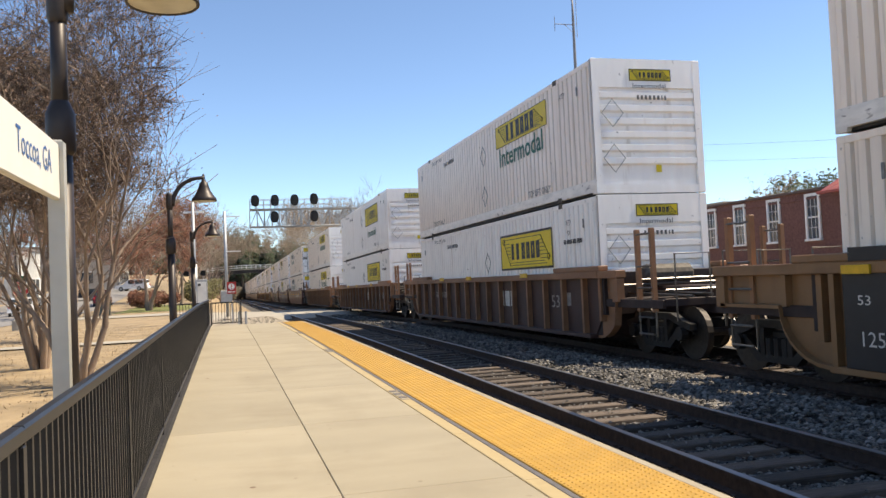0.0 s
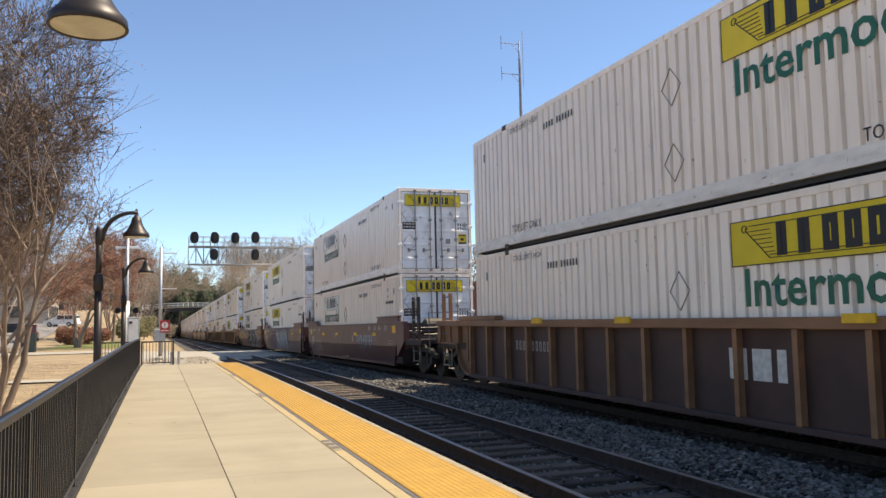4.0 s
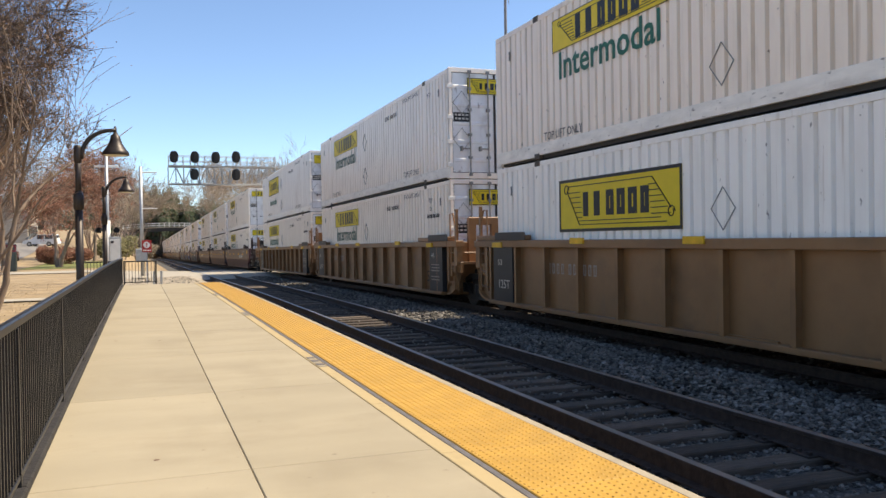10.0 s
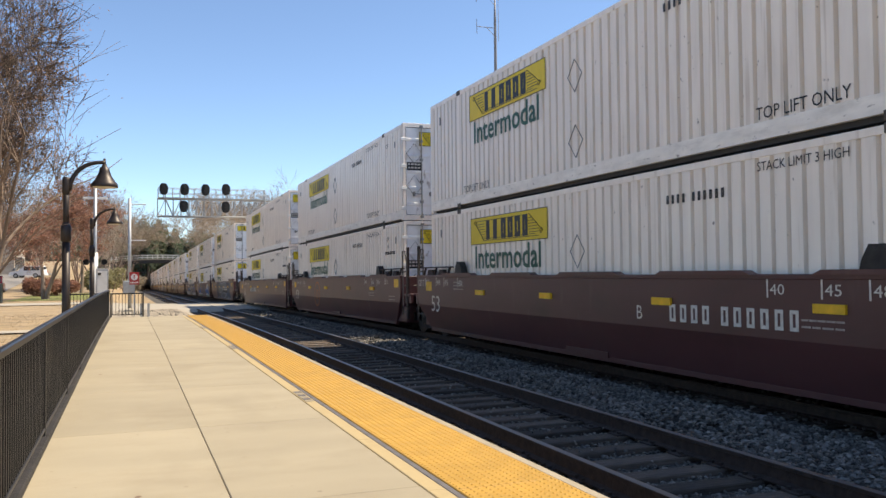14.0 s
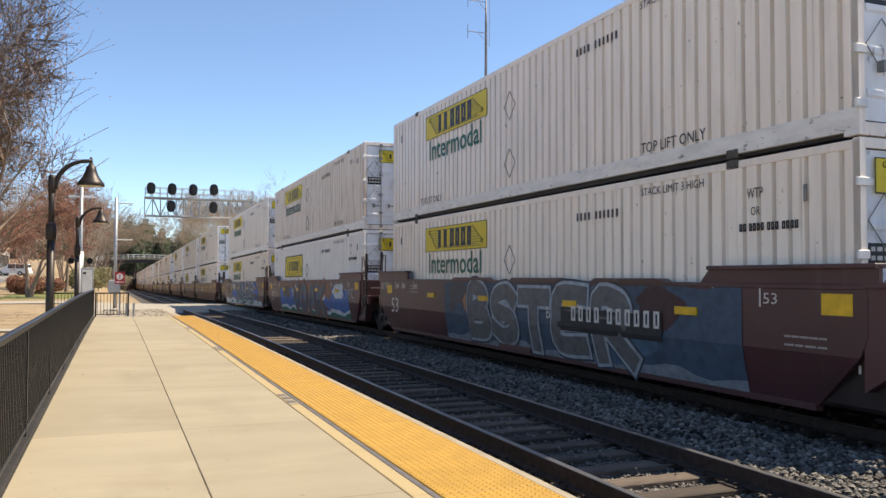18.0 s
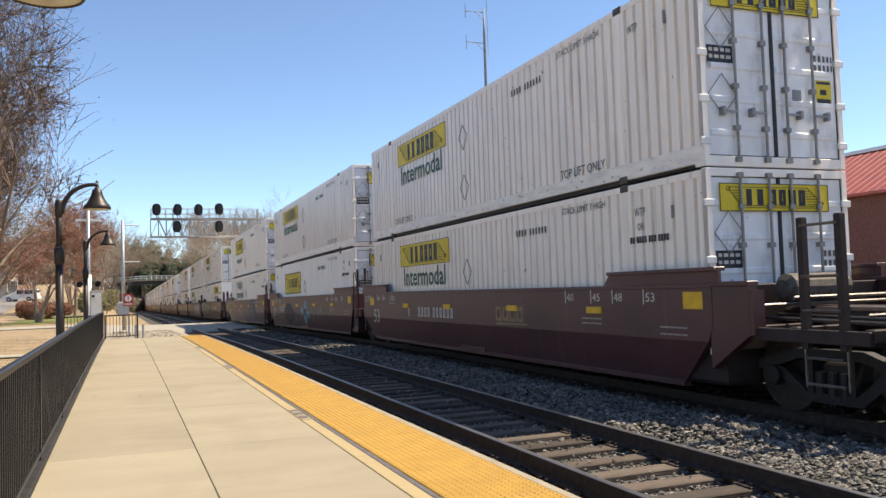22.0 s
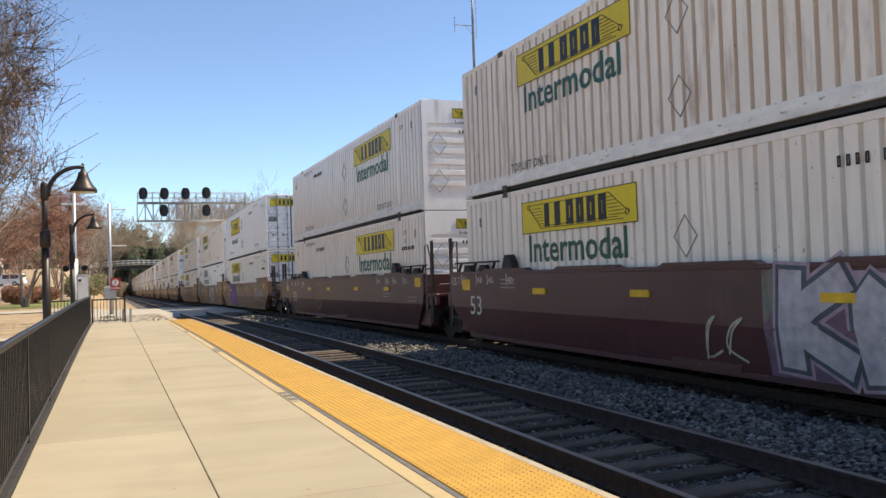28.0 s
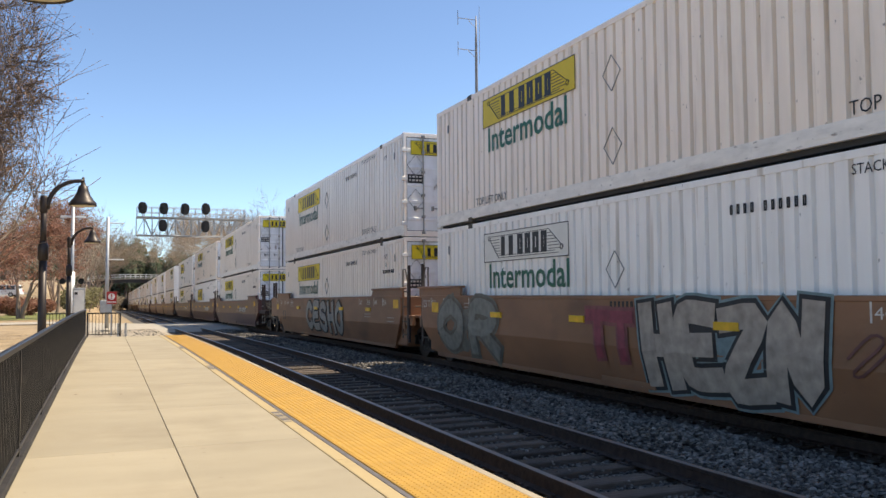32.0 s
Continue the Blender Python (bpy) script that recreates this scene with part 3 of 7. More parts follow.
def build_signal_bridge():
    y, g = 82.0, -drop(82.0)
    S = thing("signal_bridge", "galvanised cantilever signal bridge over two tracks with six black signal heads", "signal", pose(0, y, g))
    z0, z1, w = 7.11 - g, 8.80 - g, 0.45
    chord = M()
    for dy in (-w, w):
        for z in (z0, z1):
            chord.tube([(2.55, dy, z), (12.6, dy, z)], 0.07, 6)
    part("chord", chord, GALV, S)
    lattice = M()
    n = 14
    for i in range(n):
        xa, xb = 2.55 + 10.0 * i / n, 2.55 + 10.0 * (i + 1) / n
        for dy in (-w, w):
            lattice.tube([(xa, dy, z0), (xa, dy, z1)], 0.038, 5)
            lattice.tube([(xa, dy, z1 if i % 2 else z0), (xb, dy, z0 if i % 2 else z1)], 0.036, 5)
        lattice.tube([(xa, -w, z1), (xb, w, z1)], 0.03, 4)
    part("lattice", lattice, GALV, S)
    part("walkway", M().box((2.55, -w - 0.1, z1 + 0.05), (12.6, w + 0.1, z1 + 0.10)), GALV, S)
    rail = M()
    for dy in (-w - 0.08, w + 0.08):
        for h in (0.5, 1.0):
            rail.tube([(2.6, dy, z1 + h), (12.6, dy, z1 + h)], 0.03, 5)
        for i in range(16):
            x = 2.6 + i * 10.0 / 15
            rail.tube([(x, dy, z1), (x, dy, z1 + 1.0)], 0.03, 5)
    part("handrail", rail, GALV, S)
    mast = M()
    for dx in (-0.4, 0.4):
        for dy in (-0.4, 0.4):
            mast.tube([(13.0 + dx, dy, -0.4), (13.0 + dx, dy, z1 + 0.3)], 0.09, 6)
    for k in range(9):
        mast.box((12.55, -0.45, k * 1.05), (13.45, 0.45, k * 1.05 + 0.06))
    mast.tube([(13.0, 0, z1 + 0.3), (13.0, 0, z1 + 0.6)], 0.06, 6)
    mast.box((12.4, -0.5, z1 - 0.05), (13.9, 0.5, z1 + 0.02))
    for x in (12.5, 13.3, 13.85):
        mast.tube([(x, -0.45, z1), (x, -0.45, z1 + 1.0)], 0.03, 5)
    part("mast", mast, GALV, S, "lattice steel mast")
    head = M().prism([(0.40 * math.copysign(abs(math.cos(a)) ** 0.75, math.cos(a)), 0.56 * math.copysign(abs(math.sin(a)) ** 0.85, math.sin(a))) for a in [2 * math.pi * i / 18 for i in range(18)]], "y", -0.08, 0.02)
    for zz in (-0.3, 0.0, 0.3):
        head.tube([(0, -0.34, zz), (0, -0.05, zz)], [0.15, 0.13], 12)
    head.box((-0.12, 0.0, -0.45), (0.12, 0.3, 0.45))
    hm = head.mesh("signal_head", mat("signal black", (0.012, 0.012, 0.013), 0.7))
    for x, z in ((3.08, 9.67), (4.98, 9.67), (6.90, 9.67), (8.82, 9.75), (4.90, 8.04), (8.79, 8.04)):
        h = part("signal_head", hm, None, S, "round black signal head", at=pose(x, -w - 0.25, z - g))
        part("bracket", M().box((-0.05, 0.0, -0.9 if z > 9 else -0.3), (0.05, 0.12, 0.3)), GALV, h)


def build_far_bridge():
    y = 300.0
    S = thing("footbridge", "distant arched road bridge with pale railings over the cutting", "bridge", pose(6.5, y, 0))
    def top(x):
        return 7.0 - 0.0036 * (x - 3) ** 2
    deck, rail, gird = M(), M(), M()
    n = 24
    xs = [-14 + 40 * i / n for i in range(n + 1)]
    for a, b in zip(xs, xs[1:]):
        for m, lo, hi, w in ((gird, -1.35, -0.15, 1.6), (deck, -0.15, 0.12, 1.9)):
            k = len(m.v)
            for x in (a, b):
                for dy in (-w, w):
                    m.v += [(x, dy, top(x) + lo), (x, dy, top(x) + hi)]
            m.f += [(k, k + 1, k + 5, k + 4), (k + 2, k + 6, k + 7, k + 3), (k + 1, k + 3, k + 7, k + 5), (k, k + 4, k + 6, k + 2)]
        for dy in (-1.8, 1.8):
            for h in (0.75, 1.5):
                rail.tube([(a, dy, top(a) + h), (b, dy, top(b) + h)], 0.09, 4)
            rail.tube([(a, dy, top(a)), (a, dy, top(a) + 1.5)], 0.08, 4)
    part("girder", gird, DARKMETAL, S, "dark steel girder")
    part("deck", deck, PATH_M, S)
    part("railing", rail, WHITE, S, "pale railing")
    for x in (-9.0, 17.0):
        part("pier", M().box((x - 0.5, -1.5, -4), (x + 0.5, 1.5, top(x) - 1.3)), PATH_M, S)


build_ground()
build_platform()
build_fence()
build_lamps()
build_station_sign()
build_signal_bridge()
build_far_bridge()


# ---- the train ----
SPEED = 14.4755
BOX_L, BOX_W, BOX_H = 16.154, 2.591, 2.896
LOW_Z, TOP_Z = 0.37, 0.37 + 2.896 + 0.022


def worn(m, scale, low, high, color, amount, stretch):
    """Chips or run marks over a paint, each with a shape of its own, different from object to object."""
    n, l = m.node_tree.nodes, m.node_tree.links
    b = n["Principled BSDF"]
    old = b.inputs["Base Color"].links[0].from_socket
    co, mp, info, add_ = n.new("ShaderNodeTexCoord"), n.new("ShaderNodeMapping"), n.new("ShaderNodeObjectInfo"), n.new("ShaderNodeVectorMath")
    wide = n.new("ShaderNodeMath")
    wide.operation = "MULTIPLY"
    wide.inputs[1].default_value = 37.0
    l.new(info.outputs["Random"], wide.inputs[0])
    mp.inputs["Scale"].default_value = stretch
    l.new(co.outputs["Object"], mp.inputs[0])
    l.new(mp.outputs[0], add_.inputs[0])
    l.new(wide.outputs[0], add_.inputs[1])
    t, r, mix = n.new("ShaderNodeTexNoise"), n.new("ShaderNodeMapRange"), n.new("ShaderNodeMix")
    t.inputs["Scale"].default_value, t.inputs["Detail"].default_value = scale, 4
    l.new(add_.outputs[0], t.inputs["Vector"])
    r.inputs["From Min"].default_value, r.inputs["From Max"].default_value, r.inputs["To Max"].default_value = low, high, amount
    l.new(t.outputs["Fac"], r.inputs["Value"])
    mix.data_type = "RGBA"
    l.new(r.outputs[0], mix.inputs["Factor"])
    l.new(old, mix.inputs["A"])
    mix.inputs["B"].default_value = (*color, 1)
    l.new(mix.outputs["Result"], b.inputs["Base Color"])


def container_paint(name, color, rust):
    m = mat(name, color, 0.30, scale=3, vary=0.06, dirt=rust, dirt_scale=2.4, dark=(0.42, 0.34, 0.26), rand=0.05, stretch=(1, 1.4, 0.22))
    worn(m, 9.0, 0.70, 0.76, (0.10, 0.06, 0.045), 0.75, (1, 1.2, 0.8))
    worn(m, 3.2, 0.61, 0.74, (0.45, 0.33, 0.22), 0.55, (1, 2.6, 0.10))
    return m


CW1 = container_paint("white container paint", (0.97, 0.875, 0.775), 0.16)
CW2 = container_paint("cream container paint", (0.97, 0.835, 0.705), 0.2)
CW3 = container_paint("bright container paint", (0.97, 0.925, 0.87), 0.1)
CRUST = mat("rusted cream paint", (0.90, 0.80, 0.69), 0.65, scale=3, vary=0.06, dirt=0.75, dirt_scale=2.2, dark=(0.30, 0.16, 0.08), stretch=(1, 1.5, 0.3))
# groove tones: some grime, and the grooves' shade put into the darker colour
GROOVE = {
    CW1.name: container_paint("grime and shade groove", (0.82, 0.73, 0.635), 0.3),
    CW2.name: container_paint("tan grime and shade groove", (0.80, 0.70, 0.60), 0.35),
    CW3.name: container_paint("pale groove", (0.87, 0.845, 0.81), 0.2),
    CRUST.name: container_paint("rusty shaded groove", (0.68, 0.54, 0.42), 0.6),
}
CRAIL = mat("grimy rail paint", (0.86, 0.81, 0.74), 0.4, scale=4, vary=0.10, dirt=0.5, dirt_scale=1.6, dark=(0.36, 0.31, 0.25), rand=0.1, stretch=(1, 0.6, 2))
DOORP = mat("door paint", (0.86, 0.86, 0.85), 0.5, scale=3, vary=0.08, dirt=0.8, dirt_scale=1.1, dark=(0.27, 0.22, 0.17), rand=0.06, stretch=(1, 1, 0.6))
LOGO_Y = mat("logo yellow", (0.78, 0.58, 0.02), 0.5, scale=3, vary=0.06, rand=0.12)
LOGO_W = mat("faded logo", (0.80, 0.78, 0.72), 0.5, scale=3, vary=0.05)
INK = mat("black ink", (0.015, 0.015, 0.017), 0.5)
SOFTINK = mat("faded ink", (0.10, 0.10, 0.10), 0.6)
GREEN = mat("green letters", (0.008, 0.12, 0.07), 0.5, scale=5, vary=0.15)
TEAL = mat("dark green letters", (0.012, 0.09, 0.06), 0.5, scale=5, vary=0.15)
GASKET = mat("gasket", (0.03, 0.03, 0.03), 0.7)
RODS = mat("lock rods", (0.24, 0.24, 0.235), 0.5, 0.4, scale=6, vary=0.2)
CAST = mat("corner casting", (0.10, 0.085, 0.07), 0.7, 0.2, scale=12, vary=0.4)
MAROON = mat("maroon car paint", (0.082, 0.0275, 0.030), 0.40, scale=1.2, vary=0.2, dirt=0.6, dirt_scale=1.2, dark=(0.05, 0.028, 0.022), rand=0.14, stretch=(1, 0.6, 1.5))
BROWN = mat("brown car paint", (0.075, 0.036, 0.028), 0.65, scale=1.5, vary=0.25, dirt=0.7, dirt_scale=1.5, dark=(0.05, 0.032, 0.025), rand=0.1)
RUSTTAN = mat("rusty tan chord paint", (0.27, 0.125, 0.058), 0.6, scale=2, vary=0.25, dirt=0.6, dirt_scale=1.2, dark=(0.11, 0.05, 0.03), rand=0.12, stretch=(1, 0.4, 1))
TANB = mat("weathered brown-tan car paint", (0.235, 0.11, 0.055), 0.5, scale=1.0, vary=0.22, dirt=0.7, dirt_scale=0.8, dark=(0.12, 0.055, 0.032), rand=0.1, stretch=(1, 0.5, 1.2))
TAN = mat("tan car paint", (0.255, 0.125, 0.052), 0.45, scale=1.4, vary=0.2, dirt=0.6, dirt_scale=1.4, dark=(0.12, 0.06, 0.028), rand=0.1)
DARKEND = mat("sooty maroon", (0.032, 0.018, 0.016), 0.7, 0.1, scale=5, vary=0.35)
TRUCK = mat("truck steel", (0.013, 0.0115, 0.011), 0.6, 0.2, scale=10, vary=0.4)
WHEEL = mat("wheel steel", (0.05, 0.042, 0.036), 0.55, 0.6, scale=12, vary=0.3)
SHINE = mat("bright steel", (0.16, 0.145, 0.13), 0.4, 0.8, scale=10, vary=0.2)
REFL = mat("yellow reflector", (0.75, 0.42, 0.02), 0.5, rand=0.1)
CHALK = mat("white stencil", (0.62, 0.58, 0.52), 0.7, scale=12, vary=0.2)
GREYCH = mat("faded stencil", (0.36, 0.31, 0.28), 0.7, scale=12, vary=0.2)

for car_paint in (MAROON, TAN, TANB, BROWN):
    worn(car_paint, 2.2, 0.60, 0.78, (0.16, 0.11, 0.085), 0.30, (1, 1.8, 0.35))
    worn(car_paint, 0.9, 0.55, 0.75, (0.03, 0.022, 0.02), 0.55, (1, 0.5, 1.0))
worn(CRAIL, 7.0, 0.64, 0.72, (0.12, 0.075, 0.05), 0.7, (1, 0.8, 2.0))
worn(DOORP, 5.0, 0.66, 0.74, (0.16, 0.10, 0.07), 0.7, (1, 1, 0.5))
worn(CONCRETE, 1.1, 0.52, 0.70, (0.235, 0.195, 0.135), 0.45, (0.8, 0.5, 1))
worn(CONCRETE, 14.0, 0.70, 0.74, (0.16, 0.12, 0.085), 0.5, (1, 1, 1))

POST_A, POST_B = 1.98, BOX_L - 1.98


def side_mesh(paint, s):
    """One corrugated side: pale outer faces, grooves darkened by grime and painted shade; the front end of the box
    stands at y = 0.
    """
    m, slots = M(), []
    hw, b, t = BOX_W / 2, 0.31, BOX_H - 0.12
    for a, c in [(0.12, POST_A - 0.07), (POST_A + 0.07, POST_B - 0.07), (POST_B + 0.07, BOX_L - 0.12)]:
        n = round((c - a) / 0.262)
        p = (c - a) / n
        pts = [(a, 0.008)]
        for i in range(n):
            y = a + i * p
            pts += [(y + 0.32 * p, 0.008), (y + 0.40 * p, 0.058), (y + 0.54 * p, 0.058), (y + 0.62 * p, 0.008)]
        pts.append((c, 0.008))
        k = len(m.v)
        for y, d in pts:
            m.v += [(s * (hw - d), y, b), (s * (hw - d), y, t)]
        for i in range(len(pts) - 1):
            m.f.append((k + 2 * i, k + 2 * i + 2, k + 2 * i + 3, k + 2 * i + 1))
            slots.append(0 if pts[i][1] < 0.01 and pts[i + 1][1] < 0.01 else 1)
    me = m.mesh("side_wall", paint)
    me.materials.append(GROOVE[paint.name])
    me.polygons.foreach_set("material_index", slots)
    return me


def top_rail_mesh(paint, s):
    x0, x1 = sorted((s * BOX_W / 2, s * (BOX_W / 2 - 0.06)))
    return M().box((x0, 0, BOX_H - 0.12), (x1, BOX_L, BOX_H - 0.02), 0.006).mesh("top_rail", paint)


def post_mesh(paint, s, w):
    x0, x1 = sorted((s * BOX_W / 2, s * (BOX_W / 2 - 0.06)))
    return M().box((x0, -w, 0.31), (x1, w, BOX_H - 0.12)).mesh("post", paint)


def bottom_rail_mesh(paint, s):
    """The heavy lower side rail, which stands clear of the box below but at its castings."""
    hw = BOX_W / 2
    x0, x1 = sorted((s * (hw + 0.004), s * (hw - 0.07)))
    m = M().box((x0, 0, 0.0), (x1, 0.2, 0.31), 0.006).box((x0, BOX_L - 0.2, 0.0), (x1, BOX_L, 0.31), 0.006)
    m.box((x0, 0.2, 0.05), (x1, POST_A, 0.31), 0.006).box((x0, POST_A, 0.08), (x1, POST_B, 0.31), 0.006).box((x0, POST_B, 0.05), (x1, BOX_L - 0.2, 0.31), 0.006)
    for k in range(9):
        y = POST_A + 1.0 + k * 1.25
        m.box((s * (hw + 0.006) - 0.004, y, 0.15), (s * (hw + 0.006) + 0.004, y + 0.5, 0.22))
    return m.mesh("bottom_rail", paint)


def roof_mesh(paint):
    m, hw, n = M(), BOX_W / 2, 26
    for i in range(n):
        y0, y1 = BOX_L * i / n, BOX_L * (i + 1) / n
        mid = (y0 + y1) / 2
        m.face((-hw + 0.05, y0, BOX_H - 0.03), (hw - 0.05, y0, BOX_H - 0.03), (hw - 0.05, mid, BOX_H - 0.015), (-hw + 0.05, mid, BOX_H - 0.015))
        m.face((-hw + 0.05, mid, BOX_H - 0.015), (hw - 0.05, mid, BOX_H - 0.015), (hw - 0.05, y1, BOX_H - 0.03), (-hw + 0.05, y1, BOX_H - 0.03))
    return m.mesh("roof", paint)


def back_mesh(paint):
    hw = BOX_W / 2
    return M().box((-hw + 0.01, BOX_L - 0.06, 0.01), (hw - 0.01, BOX_L, BOX_H - 0.012)).mesh("back_wall", paint)


def ribbed_end_mesh(paint):
    """The closed nose of a box with level ribs."""
    m = M()
    hw = BOX_W / 2
    m.box((-hw, -0.005, 0), (-hw + 0.16, 0.1, BOX_H), 0.01).box((hw - 0.16, -0.005, 0), (hw, 0.1, BOX_H), 0.01)
    m.box((-hw + 0.16, 0.0, 0), (hw - 0.16, 0.08, 0.18)).box((-hw + 0.16, 0.0, BOX_H - 0.14), (hw - 0.16, 0.08, BOX_H))
    z = 0.18
    m.face((-hw + 0.16, 0.072, 0.1), (hw - 0.16, 0.072, 0.1), (hw - 0.16, 0.072, BOX_H - 0.1), (-hw + 0.16, 0.072, BOX_H - 0.1))
    m.box((-hw + 0.16, 0.0, 2.28), (hw - 0.16, 0.075, BOX_H - 0.14))
    for i in range(6):
        z = 0.60 + i * 0.285
        x0, x1 = -hw + 0.17, hw - 0.17
        m.prism([(0.07, z), (0.0, z + 0.035), (0.0, z + 0.15), (0.07, z + 0.185)], "x", x0, x1)
    return m.mesh("end_wall", paint)


def door_mesh(side):
    hw = BOX_W / 2
    x0, x1 = (-hw + 0.09, -0.02) if side < 0 else (0.02, hw - 0.09)
    m = M().box((x0, 0.02, 0.16), (x1, 0.08, BOX_H - 0.13), 0.006)
    for i in range(5):
        z = 0.42 + i * 0.48
        m.prism([(0.022, z), (0.005, z + 0.03), (0.005, z + 0.09), (0.022, z + 0.12)], "x", x0 + 0.05, x1 - 0.05)
    return m.mesh("door", DOORP)


def door_frame_mesh(paint):
    hw = BOX_W / 2
    m = M().box((-hw, -0.01, 0), (-hw + 0.085, 0.09, BOX_H), 0.008).box((hw - 0.085, -0.01, 0), (hw, 0.09, BOX_H), 0.008)
    m.box((-hw + 0.085, -0.005, 0), (hw - 0.085, 0.085, 0.15), 0.006).box((-hw + 0.085, -0.005, BOX_H - 0.12), (hw - 0.085, 0.085, BOX_H), 0.006)
    return m.mesh("door_frame", paint)


def gasket_mesh():
    hw = BOX_W / 2
    m = M().box((-0.028, 0.0, 0.15), (0.028, 0.05, BOX_H - 0.12))
    m.box((-hw + 0.078, 0.012, 0.15), (-hw + 0.104, 0.05, BOX_H - 0.12)).box((hw - 0.104, 0.012, 0.15), (hw - 0.078, 0.05, BOX_H - 0.12))
    m.box((-hw + 0.09, 0.012, 0.148), (hw - 0.09, 0.05, 0.166)).box((-hw + 0.09, 0.012, BOX_H - 0.135), (hw - 0.09, 0.05, BOX_H - 0.118))
    return m.mesh("gasket", GASKET)


def rod_mesh(x):
    m = M().tube([(x, -0.035, 0.08), (x, -0.035, BOX_H - 0.06)], 0.021, 8)
    for z in (0.10, 0.55, 1.15, 1.8, 2.35, BOX_H - 0.10):
        m.box((x - 0.045, -0.055, z - 0.035), (x + 0.045, 0.03, z + 0.035))
    s = 1 if x > 0 else -1
    m.box((x - 0.02, -0.07, 0.76), (x + s * 0.26, -0.05, 0.79)).box((x + s * 0.22, -0.075, 0.72), (x + s * 0.27, 0.02, 0.84))
    return m.mesh("lock_rod", RODS)


def hinge_mesh():
    return M().box((-0.08, -0.035, -0.05), (0.08, 0.0, 0.05), 0.008).mesh("hinge", WHITE)


def castings_mesh():
    m = M()
    hw = BOX_W / 2
    for y in (POST_A, POST_B):
        for s in (-1, 1):
            x0, x1 = sorted((s * (hw + 0.006), s * (hw - 0.17)))
            m.box((x0, y - 0.11, -0.004), (x1, y + 0.11, 0.125), 0.012)
            m.box((x0, y - 0.11, BOX_H - 0.12), (x1, y + 0.11, BOX_H + 0.003), 0.012)
    return m.mesh("corner_castings", CAST)


def frame_bars(w, h, t, material, name="border", depth=0.004):
    m = M().box((0, -depth, 0), (w, 0, t)).box((0, -depth, h - t), (w, 0, h)).box((0, -depth, t), (t, 0, h - t)).box((w - t, -depth, t), (w, 0, h - t))
    return m.mesh(name, material)


def bar_line(w, h, n, seed, material, name="lettering_line", air=0.35):
    """A line of plain bars that stands for writing."""
    rng = random.Random(seed)
    ws = [rng.uniform(0.5, 1.2) for _ in range(n)]
    k = w / (sum(ws) + air * (n - 1))
    m, x = M(), 0.0
    for q in ws:
        m.box((x, -0.003, 0), (x + q * k, 0, h))
        x += (q + air) * k
    return m.mesh(name, material)


def glyph_line(widths, h, t, material, name="number_line", gap=0.5):
    """Hollow upright bars in a row, in place of names and numbers; a width below zero leaves a space."""
    m, x = M(), 0.0
    for q in widths:
        w = abs(q) * h
        if q > 0:
            m.box((x, -0.003, 0), (x + t, 0, h)).box((x + w - t, -0.003, 0), (x + w, 0, h))
            m.box((x + t, -0.003, 0), (x + w - t, 0, t)).box((x + t, -0.003, h - t), (x + w - t, 0, h))
        x += w + gap * h * (1 if q > 0 else 0)
    return m.mesh(name, material)


def scroll_mesh(w, h):
    """Ruled scroll of a name panel: slanting ends with hatching, a curl, and rules above and below."""
    m, t = M(), 0.014 * h + 0.004

    def rule(x0, z0, x1, z1):
        m.tube([(x0 * w, -0.006, z0 * h), (x1 * w, -0.006, z1 * h)], t * 0.6, 4)
    rule(0.10, 0.86, 0.80, 0.86)
    rule(0.20, 0.13, 0.90, 0.13)
    rule(0.20, 0.20, 0.86, 0.20)
    rule(0.08, 0.78, 0.20, 0.13)
    rule(0.80, 0.86, 0.93, 0.34)
    for i in range(6):
        z = 0.74 - 0.095 * i
        rule(0.088 + 0.018 * i, z, 0.205 + 0.004 * i, z)
        rule(0.775 + 0.004 * i, z, 0.83 + 0.019 * i, z)
    for cx, cz, r in ((0.075, 0.80, 0.10), (0.93, 0.28, 0.10)):
        pts = [(cx * w + r * h * math.cos(a) * (1 - 0.06 * a), -0.006, cz * h + r * h * math.sin(a) * (1 - 0.06 * a)) for a in [0.7 * k for k in range(11)]]
        m.tube(pts, t * 0.6, 4)
    return m.mesh("scroll", INK)


SHARED = {}


def once(key, make):
    if key not in SHARED:
        SHARED[key] = make()
    return SHARED[key]


def logo(parent, at, w, h, style):
    """A name panel: plain bars on yellow, on white, or on yellow with a black frame."""
    face = once(("panel", w, h, style == "faded"), lambda: M().box((0, -0.003, 0), (w, 0, h)).mesh("logo_panel", LOGO_W if style == "faded" else LOGO_Y))
    p = part("logo_panel", face, None, parent, "yellow name panel" if style != "faded" else "pale name panel", at=at)
    part("name_line", once(("bars", w, h), lambda: glyph_line((0.42, -0.22, 0.46, -0.25, 0.56, 0.56, 0.6, 0.54), w * 0.115, w * 0.029, INK, "name_line", 0.22)), None, p, "black name bars", at=pose(w * 0.235, -0.005, h * 0.5 - w * 0.056))
    part("scroll", once(("scroll", w, h), lambda: scroll_mesh(w, h)), None, p)
    t = {"framed": 0.055, "plain": 0.014, "faded": 0.016, "door": 0.012, "small": 0.018}[style]
    part("border", once(("frame", w, h, t), lambda: frame_bars(w, h, t, INK)), None, p, "black border", at=pose(0, -0.004, 0))
    return p


